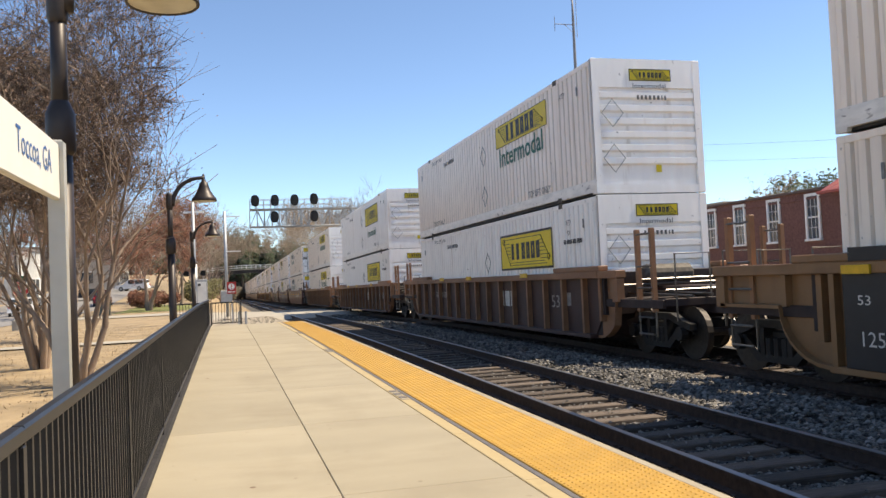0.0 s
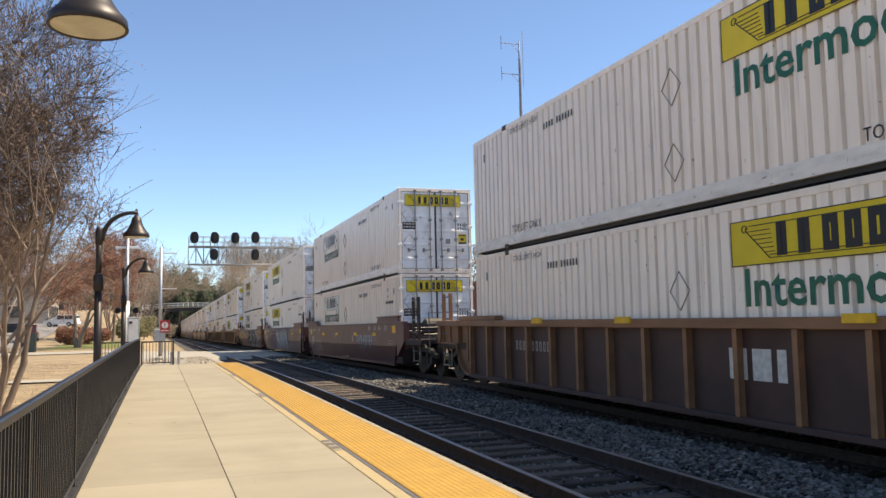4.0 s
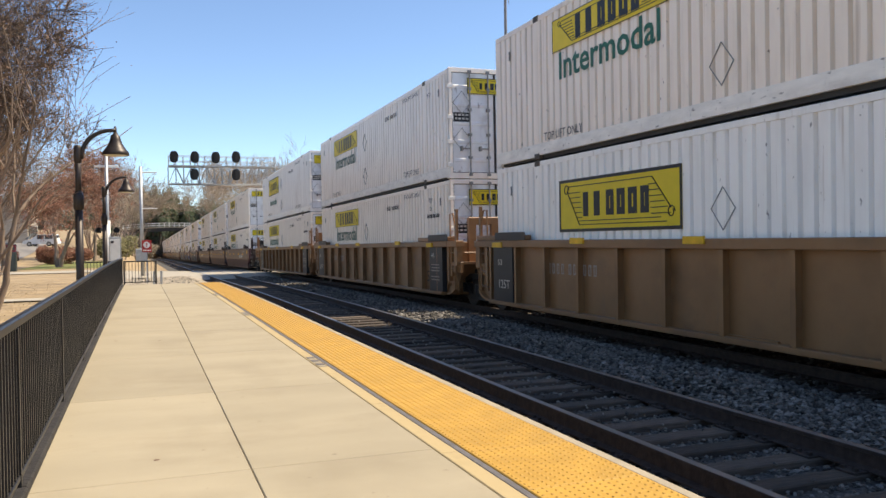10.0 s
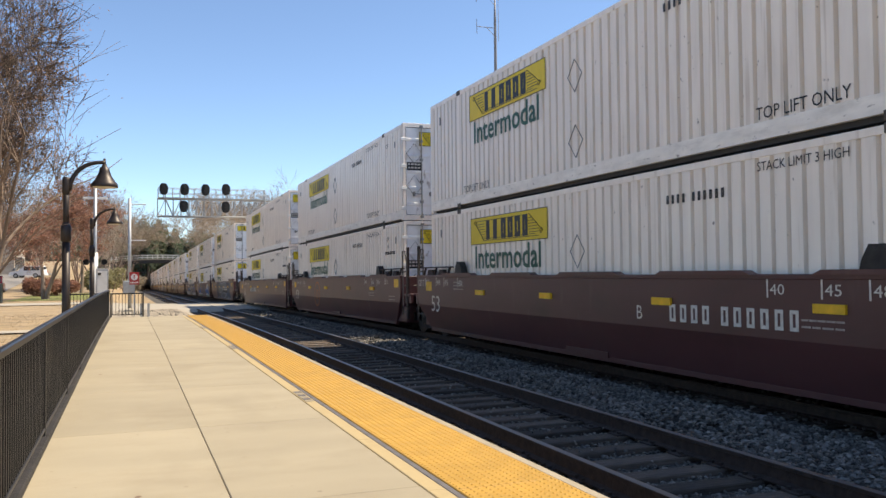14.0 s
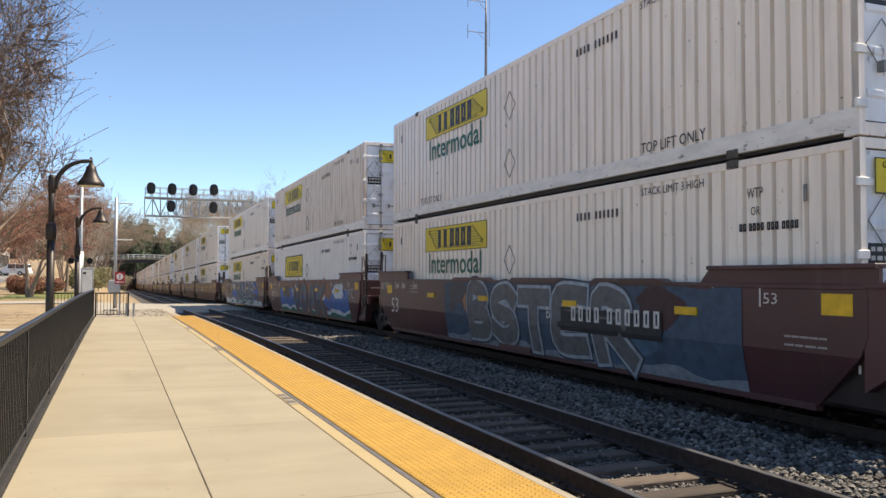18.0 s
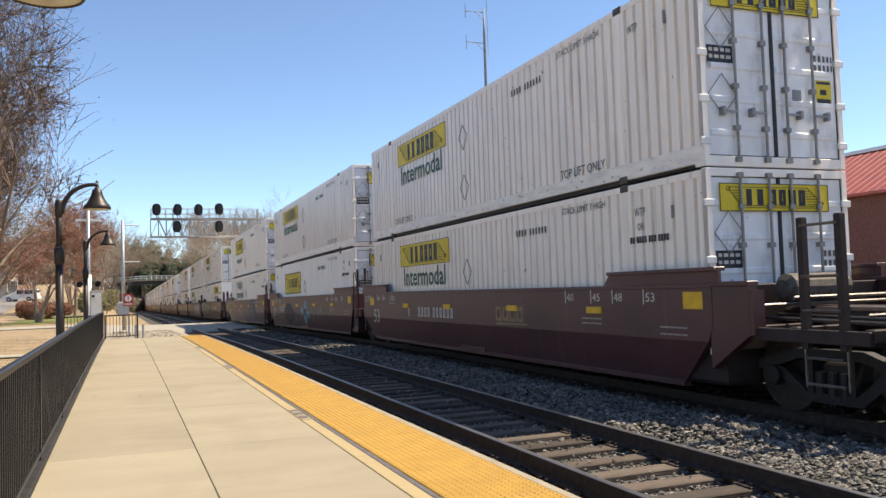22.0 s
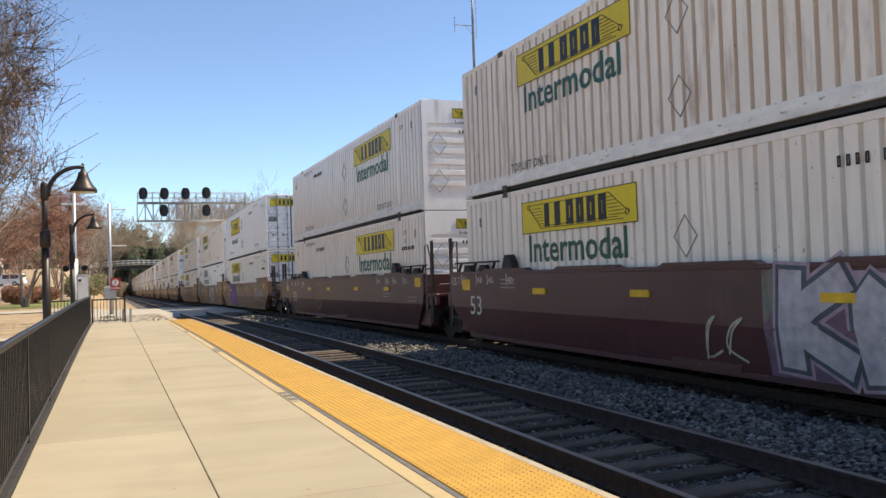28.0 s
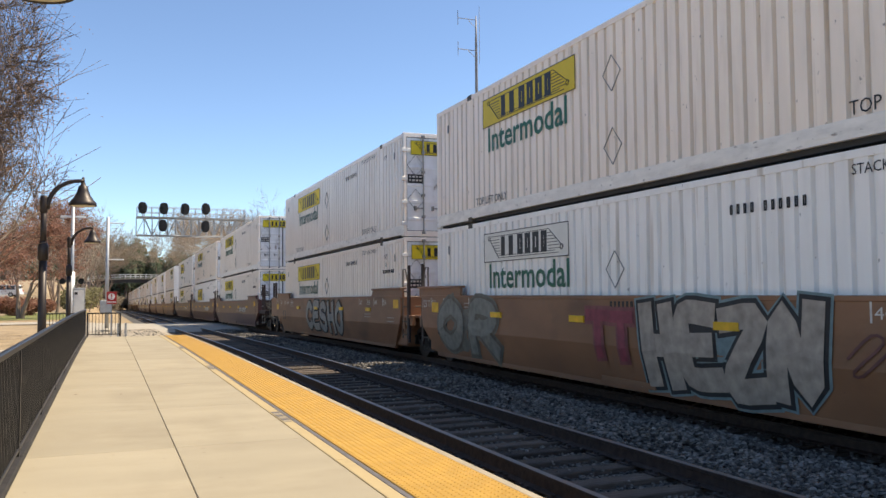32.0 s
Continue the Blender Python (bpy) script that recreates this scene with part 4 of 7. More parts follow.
def container(kind, style, end, paint, extra, far=False):
    """A 53 foot box. style: the name panel on its sides; end: doors or ribs at the front."""
    names = {"plain": "yellow panel and green lettering", "framed": "black-framed yellow name panel", "faded": "pale panel and green lettering"}
    tone = {"rust": "rust-streaked cream", "white": "white", "cream": "cream", "bright": "bright white"}[paint]
    C = thing("shipping_container", f"{tone} steel container with {names[style]}", "container", pose(0, 0, 0), "double-stacked containers")
    pm = {"rust": CRUST, "white": CW1, "cream": CW2, "bright": CW3}[paint]
    for sd in (-1, 1):
        part("side_wall", once(("side", paint, sd), lambda: side_mesh(pm, sd)), None, C)
        part("top_rail", once(("trail", paint, sd), lambda: top_rail_mesh(pm, sd)), None, C)
        for y, w in ((0.06, 0.06), (POST_A, 0.07), (POST_B, 0.07), (BOX_L - 0.06, 0.06)):
            if not far and (sd < 0 or y < 1):
                part("post", once(("post", paint, sd, w), lambda: post_mesh(pm, sd, w)), None, C, at=pose(0, y, 0))
        part("bottom_rail", once(("brail", sd), lambda: bottom_rail_mesh(CRAIL, sd)), None, C, "grimy lower side rail")
    part("roof", once(("roof", paint), lambda: roof_mesh(pm)), None, C)
    part("back_wall", once(("back", paint), lambda: back_mesh(pm)), None, C)
    # near-black floor: dark understructure, and the shade line between boxes put into its colour
    part("floor", once("floor", lambda: M().box((-BOX_W / 2 + 0.075, 0.1, 0.012), (BOX_W / 2 - 0.075, BOX_L - 0.07, 0.12)).mesh("floor", GASKET)), None, C, "dark underside")
    part("corner_castings", once("cast", castings_mesh), None, C)
    hw = BOX_W / 2
    side = -hw - 0.002

    def on_side(y, z):
        # writing runs from the far end of the box towards its front
        return pose(side, y, z, 0, 0, -90)

    y0 = 13.45 if end == "doors" else 6.35
    if style == "framed":
        z = 1.40 if kind == "low" else 1.52
        logo(C, on_side(y0 - (0.2 if end == "doors" else 0.0), z + 0.03), 3.8, 0.98, "framed")
        if kind == "top":
            part("lettering", once("inter", lambda: word("Intermodal", 0.52, GREEN, 2.5, 0.016)), None, C, "green lettering", at=on_side(y0 - 0.6, 0.96))
    else:
        logo(C, on_side(y0, 1.98), 3.5 if style == "faded" else 3.8, 0.62, style if style == "faded" else "plain")
        part("lettering", once(("inter", extra % 2), lambda: word("Intermodal", 0.72, GREEN if extra % 2 else TEAL, 3.3, 0.016)), None, C, "green lettering", at=on_side(y0 - 0.2, 1.44))
    if kind == "top":
        for y in (13.85, 4.0):
            part("stencil", once("tlo", lambda: word("TOP LIFT ONLY", 0.23, INK, 1.5)), None, C, "black stencilled notice", at=on_side(y, 0.34))
    if not far:
        part("stencil", once("slh", lambda: word("STACK LIMIT 3 HIGH", 0.17, INK, 1.45)), None, C, "black stencilled notice", at=on_side(4.0 if end == "doors" else 13.85, 2.60))
    if far:
        part("end_wall", once(("ribs", "bright"), lambda: ribbed_end_mesh(CW3)), None, C, "ribbed white end wall") if end == "ribs" else part("door", once("bothdoors", lambda: M().box((-1.2, -0.005, 0.02), (1.2, 0.06, BOX_H - 0.02), 0.01).mesh("door", DOORP)), None, C)
        if end != "ribs":
            logo(C, pose(-1.08, -0.012, 2.28), 2.0, 0.40, "door")
        return C
    part("stencil", once("wtp", lambda: word("WTP", 0.19, INK, 0.28)), None, C, "black stencilled mark", at=on_side(1.72, 2.36))
    if kind == "low":
        part("stencil", once("or", lambda: word("OR", 0.16, INK, 0.17)), None, C, "black stencilled mark", at=on_side(1.66, 2.14))
        part("small_print", once("pin", lambda: glyph_line((0.5, 0.5, -0.4, 0.5, 0.5, 0.5, 0.5, -0.4, 0.5, 0.5, 0.5, -0.4, 0.5, 0.5, 0.5, 0.5), 0.10, 0.02, INK, "small_print", 0.18)), None, C, "black stencilled line", at=on_side(1.86, 1.94))
    part("number_line", once("num", lambda: glyph_line((0.4, 0.4, 0.4, 0.4, -0.8, 0.4, 0.4, 0.4, 0.4, 0.4, 0.4), 0.13, 0.022, INK, "number_line", 0.55)), None, C, "black number", at=on_side(5.9 if end == "doors" else 12.1, 2.33))
    dia = once("dia", lambda: M().tube([(0, 0, -0.30), (0.25, 0, 0), (0, 0, 0.30), (-0.25, 0, 0), (0, 0, -0.30)], 0.009, 4, False).mesh("placard_holder", RODS))
    zs = (1.98, 0.78) if kind == "top" else (1.7,)
    for z in zs:
        part("placard_holder", dia, None, C, "diamond placard holder", at=on_side(8.55 if end == "doors" else 7.6, z))
    for y in (0.75, BOX_L - 0.75):
        part("vent", once("vent", lambda: M().box((-0.022, -0.02, -0.10), (0.022, 0.0, 0.10), 0.006).mesh("vent", RODS)), None, C, at=on_side(y, 2.35))
    if end == "ribs":
        part("end_wall", once(("ribs", "bright"), lambda: ribbed_end_mesh(CW3)), None, C, "ribbed white end wall")
        logo(C, pose(-0.42, -0.008, 2.42), 1.0, 0.26, "small")
        part("lettering", once("int_s", lambda: word("Intermodal", 0.14, INK, 0.8)), None, C, at=pose(-0.35, -0.002, 2.27))
        part("number_line", once("num2", lambda: bar_line(0.7, 0.09, 8, 5, SOFTINK, "number_line", 1.0)), None, C, at=pose(-0.25, -0.002, 2.02))
        for z in (1.72, 0.75):
            part("placard_holder", dia, None, C, "diamond placard holder", at=pose(-0.85, -0.01, z))
        part("label_plate", once("lab", lambda: M().box((0, -0.003, 0), (0.13, 0, 0.16)).mesh("label_plate", LOGO_Y)), None, C, at=pose(0.15, 0.046, 0.45))
    else:
        part("door_frame", once(("dframe", paint), lambda: door_frame_mesh(pm)), None, C)
        ds = [part("door", once(("door", s), lambda: door_mesh(s)), None, C, "white steel door") for s in (-1, 1)]
        part("gasket", once("gasket", gasket_mesh), None, C)
        for x in (-hw + 0.02, hw - 0.04):
            for z in (0.35, 0.95, 1.6, 2.4):
                part("hinge", once("hinge", hinge_mesh), None, C, at=pose(x, 0, z))
        for x in (-0.72, -0.2, 0.2, 0.72):
            part("lock_rod", once(("rod", x), lambda: rod_mesh(x)), None, ds[0] if x < 0 else ds[1], "steel lock rod")
        wide = extra % 3 != 2
        if wide:
            logo(C, pose(-1.08, -0.008, 2.28), 2.0, 0.40, "door")
        else:
            logo(C, pose(-0.78, -0.008, 2.22), 1.5, 0.42, "small")
        part("notice", once("notice", lambda: M().box((0, -0.003, 0), (0.46, 0, 0.25)).mesh("notice", INK)), None, C, "black notice", at=pose(-1.17, 0.015, 1.48))
        part("notice_line", once("notbar", lambda: bar_line(0.38, 0.05, 4, 3, CHALK)), None, C, at=pose(-1.13, 0.009, 1.64))
        part("notice_line", once("notbar", lambda: None), None, C, at=pose(-1.13, 0.009, 1.54))
        part("number_line", once("num3", lambda: bar_line(0.36, 0.09, 5, 6, SOFTINK, "number_line", 0.9)), None, C, at=pose(0.80, 0.012, 1.62))
        part("number_line", once("num3", lambda: None), None, C, at=pose(0.80, 0.012, 1.48))
        caution = part("caution_label", once("caut", lambda: M().box((0, -0.003, 0), (0.30, 0, 0.42)).mesh("caution_label", LOGO_Y)), None, C, "yellow caution label", at=pose(0.82, 0.014, 0.92))
        part("caution_line", once("cbar", lambda: M().box((0.02, -0.006, 0.02), (0.28, -0.003, 0.14)).box((0.02, -0.006, 0.36), (0.28, -0.003, 0.40)).box((0.08, -0.006, 0.2), (0.2, -0.003, 0.28)).mesh("caution_line", INK)), None, caution)
        for z in (1.98, 1.02):
            part("placard_holder", dia, None, C, "diamond placard holder", at=pose(-0.94, -0.01, z))
        part("seal_plate", once("seal", lambda: M().box((0, -0.004, 0), (0.17, 0, 0.17), 0.001).mesh("seal_plate", RODS)), None, C, at=pose(0.36, 0.014, 1.0))
    return C


def ribbon(m, pts, w, d):
    """A flat brush stroke in the x-z plane, one unbroken strip."""
    pts = [Vector((p[0], 0, p[1])) for p in pts]
    k = len(m.v)
    for i, p in enumerate(pts):
        t = (pts[min(i + 1, len(pts) - 1)] - pts[max(i - 1, 0)]).normalized()
        nrm = Vector((-t.z, 0, t.x))
        q = p + t * (w * 0.45) * (-1 if i == 0 else 1 if i == len(pts) - 1 else 0)
        for e in (w / 2, -w / 2):
            v = q + nrm * e
            m.v.append((v.x, d - 0.0002 * i, v.z))
    for i in range(len(pts) - 1):
        m.f.append((k + 2 * i, k + 2 * i + 2, k + 2 * i + 3, k + 2 * i + 1))


def smooth_line(pts, n=3):
    out = []
    for i in range(len(pts) - 1):
        p0, p1, p2, p3 = pts[max(i - 1, 0)], pts[i], pts[i + 1], pts[min(i + 2, len(pts) - 1)]
        for k in range(n):
            t = k / n
            out.append(tuple(0.5 * (2 * p1[a] + (p2[a] - p0[a]) * t + (2 * p0[a] - 5 * p1[a] + 4 * p2[a] - p3[a]) * t * t + (3 * p1[a] - p0[a] - 3 * p2[a] + p3[a]) * t ** 3) for a in (0, 1)))
    return out + [pts[-1]]


def paint_color(c):
    return once(("spray", c), lambda: mat("spray paint", c, 0.6, scale=6, vary=0.25, dirt=0.3, dirt_scale=4))


STROKES = {
    "S": [[(0.85, 0.80), (0.6, 0.95), (0.2, 0.85), (0.2, 0.58), (0.8, 0.42), (0.8, 0.14), (0.45, 0.04), (0.12, 0.18)]],
    "E": [[(0.85, 0.93), (0.2, 0.93), (0.15, 0.5), (0.2, 0.07), (0.88, 0.07)], [(0.2, 0.5), (0.72, 0.52)]],
    "K": [[(0.2, 0.97), (0.18, 0.03)], [(0.85, 0.97), (0.28, 0.48), (0.9, 0.03)]],
    "F": [[(0.9, 0.93), (0.2, 0.93), (0.2, 0.03)], [(0.2, 0.5), (0.75, 0.5)]],
    "I": [[(0.5, 0.97), (0.5, 0.03)], [(0.25, 0.95), (0.75, 0.95)]],
    "O": [[(0.5, 0.95), (0.17, 0.7), (0.17, 0.3), (0.5, 0.05), (0.83, 0.3), (0.83, 0.7), (0.5, 0.95), (0.4, 0.93)]],
    "H": [[(0.2, 0.97), (0.2, 0.03)], [(0.8, 0.97), (0.85, 0.03)], [(0.2, 0.5), (0.8, 0.5)]],
    "Y": [[(0.12, 0.97), (0.45, 0.5), (0.85, 0.97)], [(0.45, 0.5), (0.4, 0.03)]],
    "M": [[(0.12, 0.03), (0.22, 0.95), (0.5, 0.45), (0.78, 0.95), (0.9, 0.03)]],
    "N": [[(0.18, 0.03), (0.2, 0.95), (0.8, 0.05), (0.82, 0.97)]],
    "R": [[(0.2, 0.03), (0.2, 0.93), (0.7, 0.93), (0.85, 0.72), (0.65, 0.52), (0.25, 0.5)], [(0.45, 0.5), (0.9, 0.03)]],
    "B": [[(0.2, 0.05), (0.2, 0.95), (0.7, 0.92), (0.78, 0.7), (0.3, 0.52), (0.85, 0.4), (0.8, 0.1), (0.2, 0.05)]],
    "A": [[(0.1, 0.03), (0.3, 0.7), (0.5, 0.95), (0.7, 0.7), (0.9, 0.03)], [(0.28, 0.36), (0.72, 0.36)]],
    "T": [[(0.1, 0.92), (0.9, 0.92)], [(0.5, 0.9), (0.48, 0.03)]],
    "C": [[(0.88, 0.8), (0.55, 0.95), (0.18, 0.72), (0.15, 0.3), (0.5, 0.05), (0.88, 0.2)]],
    "Z": [[(0.12, 0.93), (0.85, 0.93), (0.2, 0.08), (0.9, 0.07)]],
    "V": [[(0.15, 0.95), (0.45, 0.05), (0.88, 0.97)]],
}
BEND_Z, BEND = 0.86, 0.20


def on_bend(m, z0):
    """Lays paint on a car's side, which leans in below its fold."""
    m.v = [(x, y + BEND * max(0.0, BEND_Z - (z + z0)), z) for x, y, z in m.v]
    return m


def graffiti(parent, x_wall, y0, length, z0, height, seed, fill, edge, back=None, letters=5, bold=0.2, mural=None, text="", blobs=(), flat=False, lift=0.0):
    """Spray paint on a car's side, from y0 + length down to y0: bands, patches, block letters or scrawls."""
    rng = random.Random(seed)
    g = part("graffiti", once(("gr", seed), lambda: M().box((0, -0.001, 0), (0.01, 0, 0.01)).mesh("graffiti", paint_color(fill))), None, parent, "spray-painted graffiti shapes", at=pose(x_wall - lift, y0 + length, z0, 0, 0, -90))

    def lay(name, m, color):
        part(name, (m if flat else on_bend(m, z0)).raw(name, paint_color(color)), None, g)

    for k, (c, lo, hi) in enumerate(mural or ()):
        m, n, d = M(), max(8, int(length * 3)), -0.0004 - 0.0006 * k
        for q in range(n + 1):
            x = length * q / n
            e = min(height, height * (hi + 0.04 * math.sin(2.1 * x * (1 + 0.3 * k) + seed) + 0.025 * math.sin(5.3 * x)))
            mid = min(e, max(height * lo, BEND_Z - z0))
            m.v += [(x, d, height * lo), (x, d, mid), (x, d, e)]
        for q in range(n):
            m.f += [(3 * q, 3 * q + 3, 3 * q + 4, 3 * q + 1), (3 * q + 1, 3 * q + 4, 3 * q + 5, 3 * q + 2)]
        lay("painted_band", m, c)
    patches = [(*b, k) for k, b in enumerate(blobs)]
    for k, c in enumerate(back or ()):
        for _ in range(max(2, int(length * 0.4))):
            patches.append((rng.uniform(0.05, 0.95) * length, rng.uniform(0.12, 0.88) * height, rng.uniform(0.16, 0.30) * height * 2, rng.uniform(0.14, 0.30) * height, c, k))
    for k, (cx, cz, rx, rz, c, _) in enumerate(patches):
        ph = rng.uniform(0, 6)
        ring = [(cx + rx * (1 + 0.16 * math.sin(3 * a + ph) + 0.08 * math.sin(7 * a + ph)) * math.cos(a), cz + rz * (1 + 0.14 * math.sin(4 * a + ph)) * math.sin(a)) for a in [2 * math.pi * i / 22 for i in range(22)]]
        m, d = M(), -0.0026 - 0.0002 * k
        m.v = [(cx, d, cz)] + [(min(length, max(0, x)), d, min(height, max(0, z))) for x, z in ring]
        m.f = [(0, i + 1, (i + 1) % 22 + 1) for i in range(22)]
        lay("painted_patch", m, c)
    if bold < 0.13:
        lw = length / max(1, letters)
        for i in range(letters):
            m, ph = M(), rng.uniform(0, 6.283)
            pts = [(lw * (i + 0.5 + 0.5 * math.cos(k * 1.9 + ph) * rng.uniform(0.5, 1.0)), height * (0.5 + 0.46 * math.sin(k * 1.3 + ph * 2) * rng.uniform(0.5, 1.0))) for k in range(6)]
            ribbon(m, smooth_line(pts), min(0.05, bold * height * 0.6), -0.008 - 0.0004 * i)
            lay("scrawl", m, fill)
        return g
    text = text or "".join(rng.choice("SEKOHNRATBC") for _ in range(letters))
    lw = length / len(text)
    w = bold * height
    halo = 1.6 if back else 0
    for i, ch in enumerate(text):
        tilt, up = rng.uniform(-0.10, 0.10), rng.uniform(-0.03, 0.03)
        fm, em, hm = M(), M(), M()
        for j, st in enumerate(STROKES[ch]):
            pts = [(lw * (i + 0.5) + lw * 0.92 * (x - 0.5) + tilt * height * (z - 0.5), height * (0.5 + up + (z - 0.5) * (1 - bold * 0.95))) for x, z in st]
            path = smooth_line(pts, 4) if len(pts) > 2 else [tuple(pts[0][a] + (pts[1][a] - pts[0][a]) * q / 5 for a in (0, 1)) for q in range(6)]
            z_ = -0.0095 - 0.0007 * (i % 2) - 0.0030 * j
            if halo:
                ribbon(hm, path, w * halo, -0.0062 - 0.0005 * (i % 3) - 0.0002 * j)
            ribbon(em, path, w + 0.12, z_)
            ribbon(fm, path, w, -0.0215 - 0.0008 * j)
        if halo:
            lay("halo", hm, back[0])
        lay("letter_edge", em, edge)
        lay("letter_fill", fm, fill)
    return g


def truck_thing(parent, y):
    """A two-axle truck under a car: side frames, springs and four wheels."""
    t = part("truck", once("bolster", lambda: M().box((-0.95, -0.2, 0.42), (0.95, 0.2, 0.66), 0.03).mesh("truck", TRUCK)), None, parent, "black cast-steel truck", at=pose(0, y, 0))
    def frame_mesh():
        m = M()
        for sgn in (-1, 1):
            for poly in (
                [(0.0, 0.70), (0.0, 0.82), (0.50, 0.82), (0.86, 0.70), (1.16, 0.64), (1.16, 0.52), (0.84, 0.58), (0.46, 0.70)],
                [(0.0, 0.18), (0.0, 0.29), (0.36, 0.29), (0.72, 0.56), (0.86, 0.58), (0.80, 0.46), (0.44, 0.18)],
                [(0.26, 0.27), (0.26, 0.72), (0.36, 0.72), (0.36, 0.27)],
            ):
                m.prism([(sgn * y, z) for y, z in poly], "x", -0.07, 0.07)
        for dy in (-0.18, 0, 0.18):
            m.tube([(-0.02, dy, 0.25), (-0.02, dy, 0.55)], 0.07, 8)
        for dy in (-0.87, 0.87):
            m.tube([(-0.14, dy, 0.46), (0.0, dy, 0.46)], 0.13, 10)
        return m.mesh("side_frame", TRUCK)
    def wheel_mesh():
        m = M().tube([(-0.05, 0, 0), (0.05, 0, 0)], [0.455, 0.455], 26)
        m.tube([(0.05, 0, 0), (0.08, 0, 0)], [0.48, 0.48], 26)
        m.tube([(-0.10, 0, 0), (-0.05, 0, 0)], [0.12, 0.16], 12)
        return m.mesh("wheel", WHEEL)
    for s in (-1, 1):
        part("side_frame", once("sframe", frame_mesh), None, t, at=pose(0.99 * s, 0, 0, 0, 0, 0 if s < 0 else 180))
        for dy in (-0.87, 0.87):
            part("wheel", once("wheel", wheel_mesh), None, t, at=pose(0.75 * s, dy, 0.46, 0, 0, 0 if s > 0 else 180))
    for dy in (-0.87, 0.87):
        part("axle", once("axle", lambda: M().tube([(-0.9, 0, 0), (0.9, 0, 0)], 0.075, 10).mesh("axle", WHEEL)), None, t, at=pose(0, dy, 0.46))
    return t


def well_sides(kind, paint, s):
    """One side of a well, outer face on the side s."""
    W, T, B = 1.50, 1.635, 0.24
    a, b = -0.25, BOX_L + 0.6
    m = M()
    x0, x1 = sorted((s * W, s * (W - 0.07)))
    if kind in ("smooth", "flat"):
        cut = 0.8
        m.prism([(a + 0.1, BEND_Z), (b - 0.1, BEND_Z), (b, 1.1), (b, T), (a, T), (a, 1.1)], "x", x0, x1)
        k = len(m.v)
        m.prism([(a + cut, B), (b - cut, B), (b - 0.1, BEND_Z), (a + 0.1, BEND_Z)], "x", x0, x1)
        m.v[k:] = [(x - s * BEND * (BEND_Z - z), y, z) for x, y, z in m.v[k:]]
        x0, x1 = sorted((s * (W + 0.012), s * (W - 0.12)))
        m.box((x0, a, T - 0.05), (x1, b, T + 0.015), 0.008)
        x0, x1 = sorted((s * (W - 0.115), s * (W - 0.22)))
        m.box((x0, a + cut, B - 0.05), (x1, b - cut, B + 0.04), 0.01)
        if kind == "smooth":
            xa, xb = sorted((s * (W + 0.004), s * (W - 0.05)))
            for y0, y1 in ((a - 0.15, a + 2.45), (b - 2.45, b + 0.15)):
                m.prism([(y0, T - 0.05), (y1 + (0.25 if y0 < 5 else 0), T - 0.05), (y1, T + 0.20), (y0, T + 0.20)], "x", xa, xb)
                x4, x5 = sorted((s * (W + 0.06), s * (W - 0.12)))
                m.box((x4, y0, T + 0.18), (x5, y1, T + 0.235), 0.008)
    else:
        arch = [(a, 0.84), (a + 0.2, 0.62), (a + 0.5, B + 0.05), (b - 0.5, B + 0.05), (b - 0.2, 0.62), (b, 0.84), (b, T), (a, T)]
        m.prism(arch, "x", *sorted((s * (W - 0.12), s * (W - 0.16))))
        m.box((min(s * (W + 0.01), s * (W - 0.17)), a + 0.5, B), (max(s * (W + 0.01), s * (W - 0.17)), b - 0.5, B + 0.09), 0.012)
    return m.mesh("well_side", paint)


def top_chord(kind, paint, s):
    """The heavy channel along the top of a ribbed car, higher over the ends."""
    W, T, a, b = 1.50, 1.635, -0.25, BOX_L + 0.6
    x2, x3 = sorted((s * (W + 0.03), s * (W - 0.18)))
    m = M().box((x2, a, T - 0.13), (x3, b, T + 0.02), 0.012)
    for y0, y1 in ((a - 0.1, a + 2.3), (b - 2.3, b + 0.1)):
        m.box((x2, y0, T + 0.02), (x3, y1, T + 0.13), 0.015)
    return m.mesh("top_chord", paint)


def rib_mesh(paint, s):
    """One upright stiffener: a thin web with a flange on its edge."""
    W, T, B = 1.50, 1.635, 0.24
    m = M().box((min(s * W, s * (W - 0.12)), -0.012, B + 0.09), (max(s * W, s * (W - 0.12)), 0.012, T - 0.13))
    m.box((min(s * (W + 0.012), s * W), -0.045, B + 0.09), (max(s * (W + 0.012), s * W), 0.045, T - 0.13), 0.003)
    return m.mesh("rib", paint)


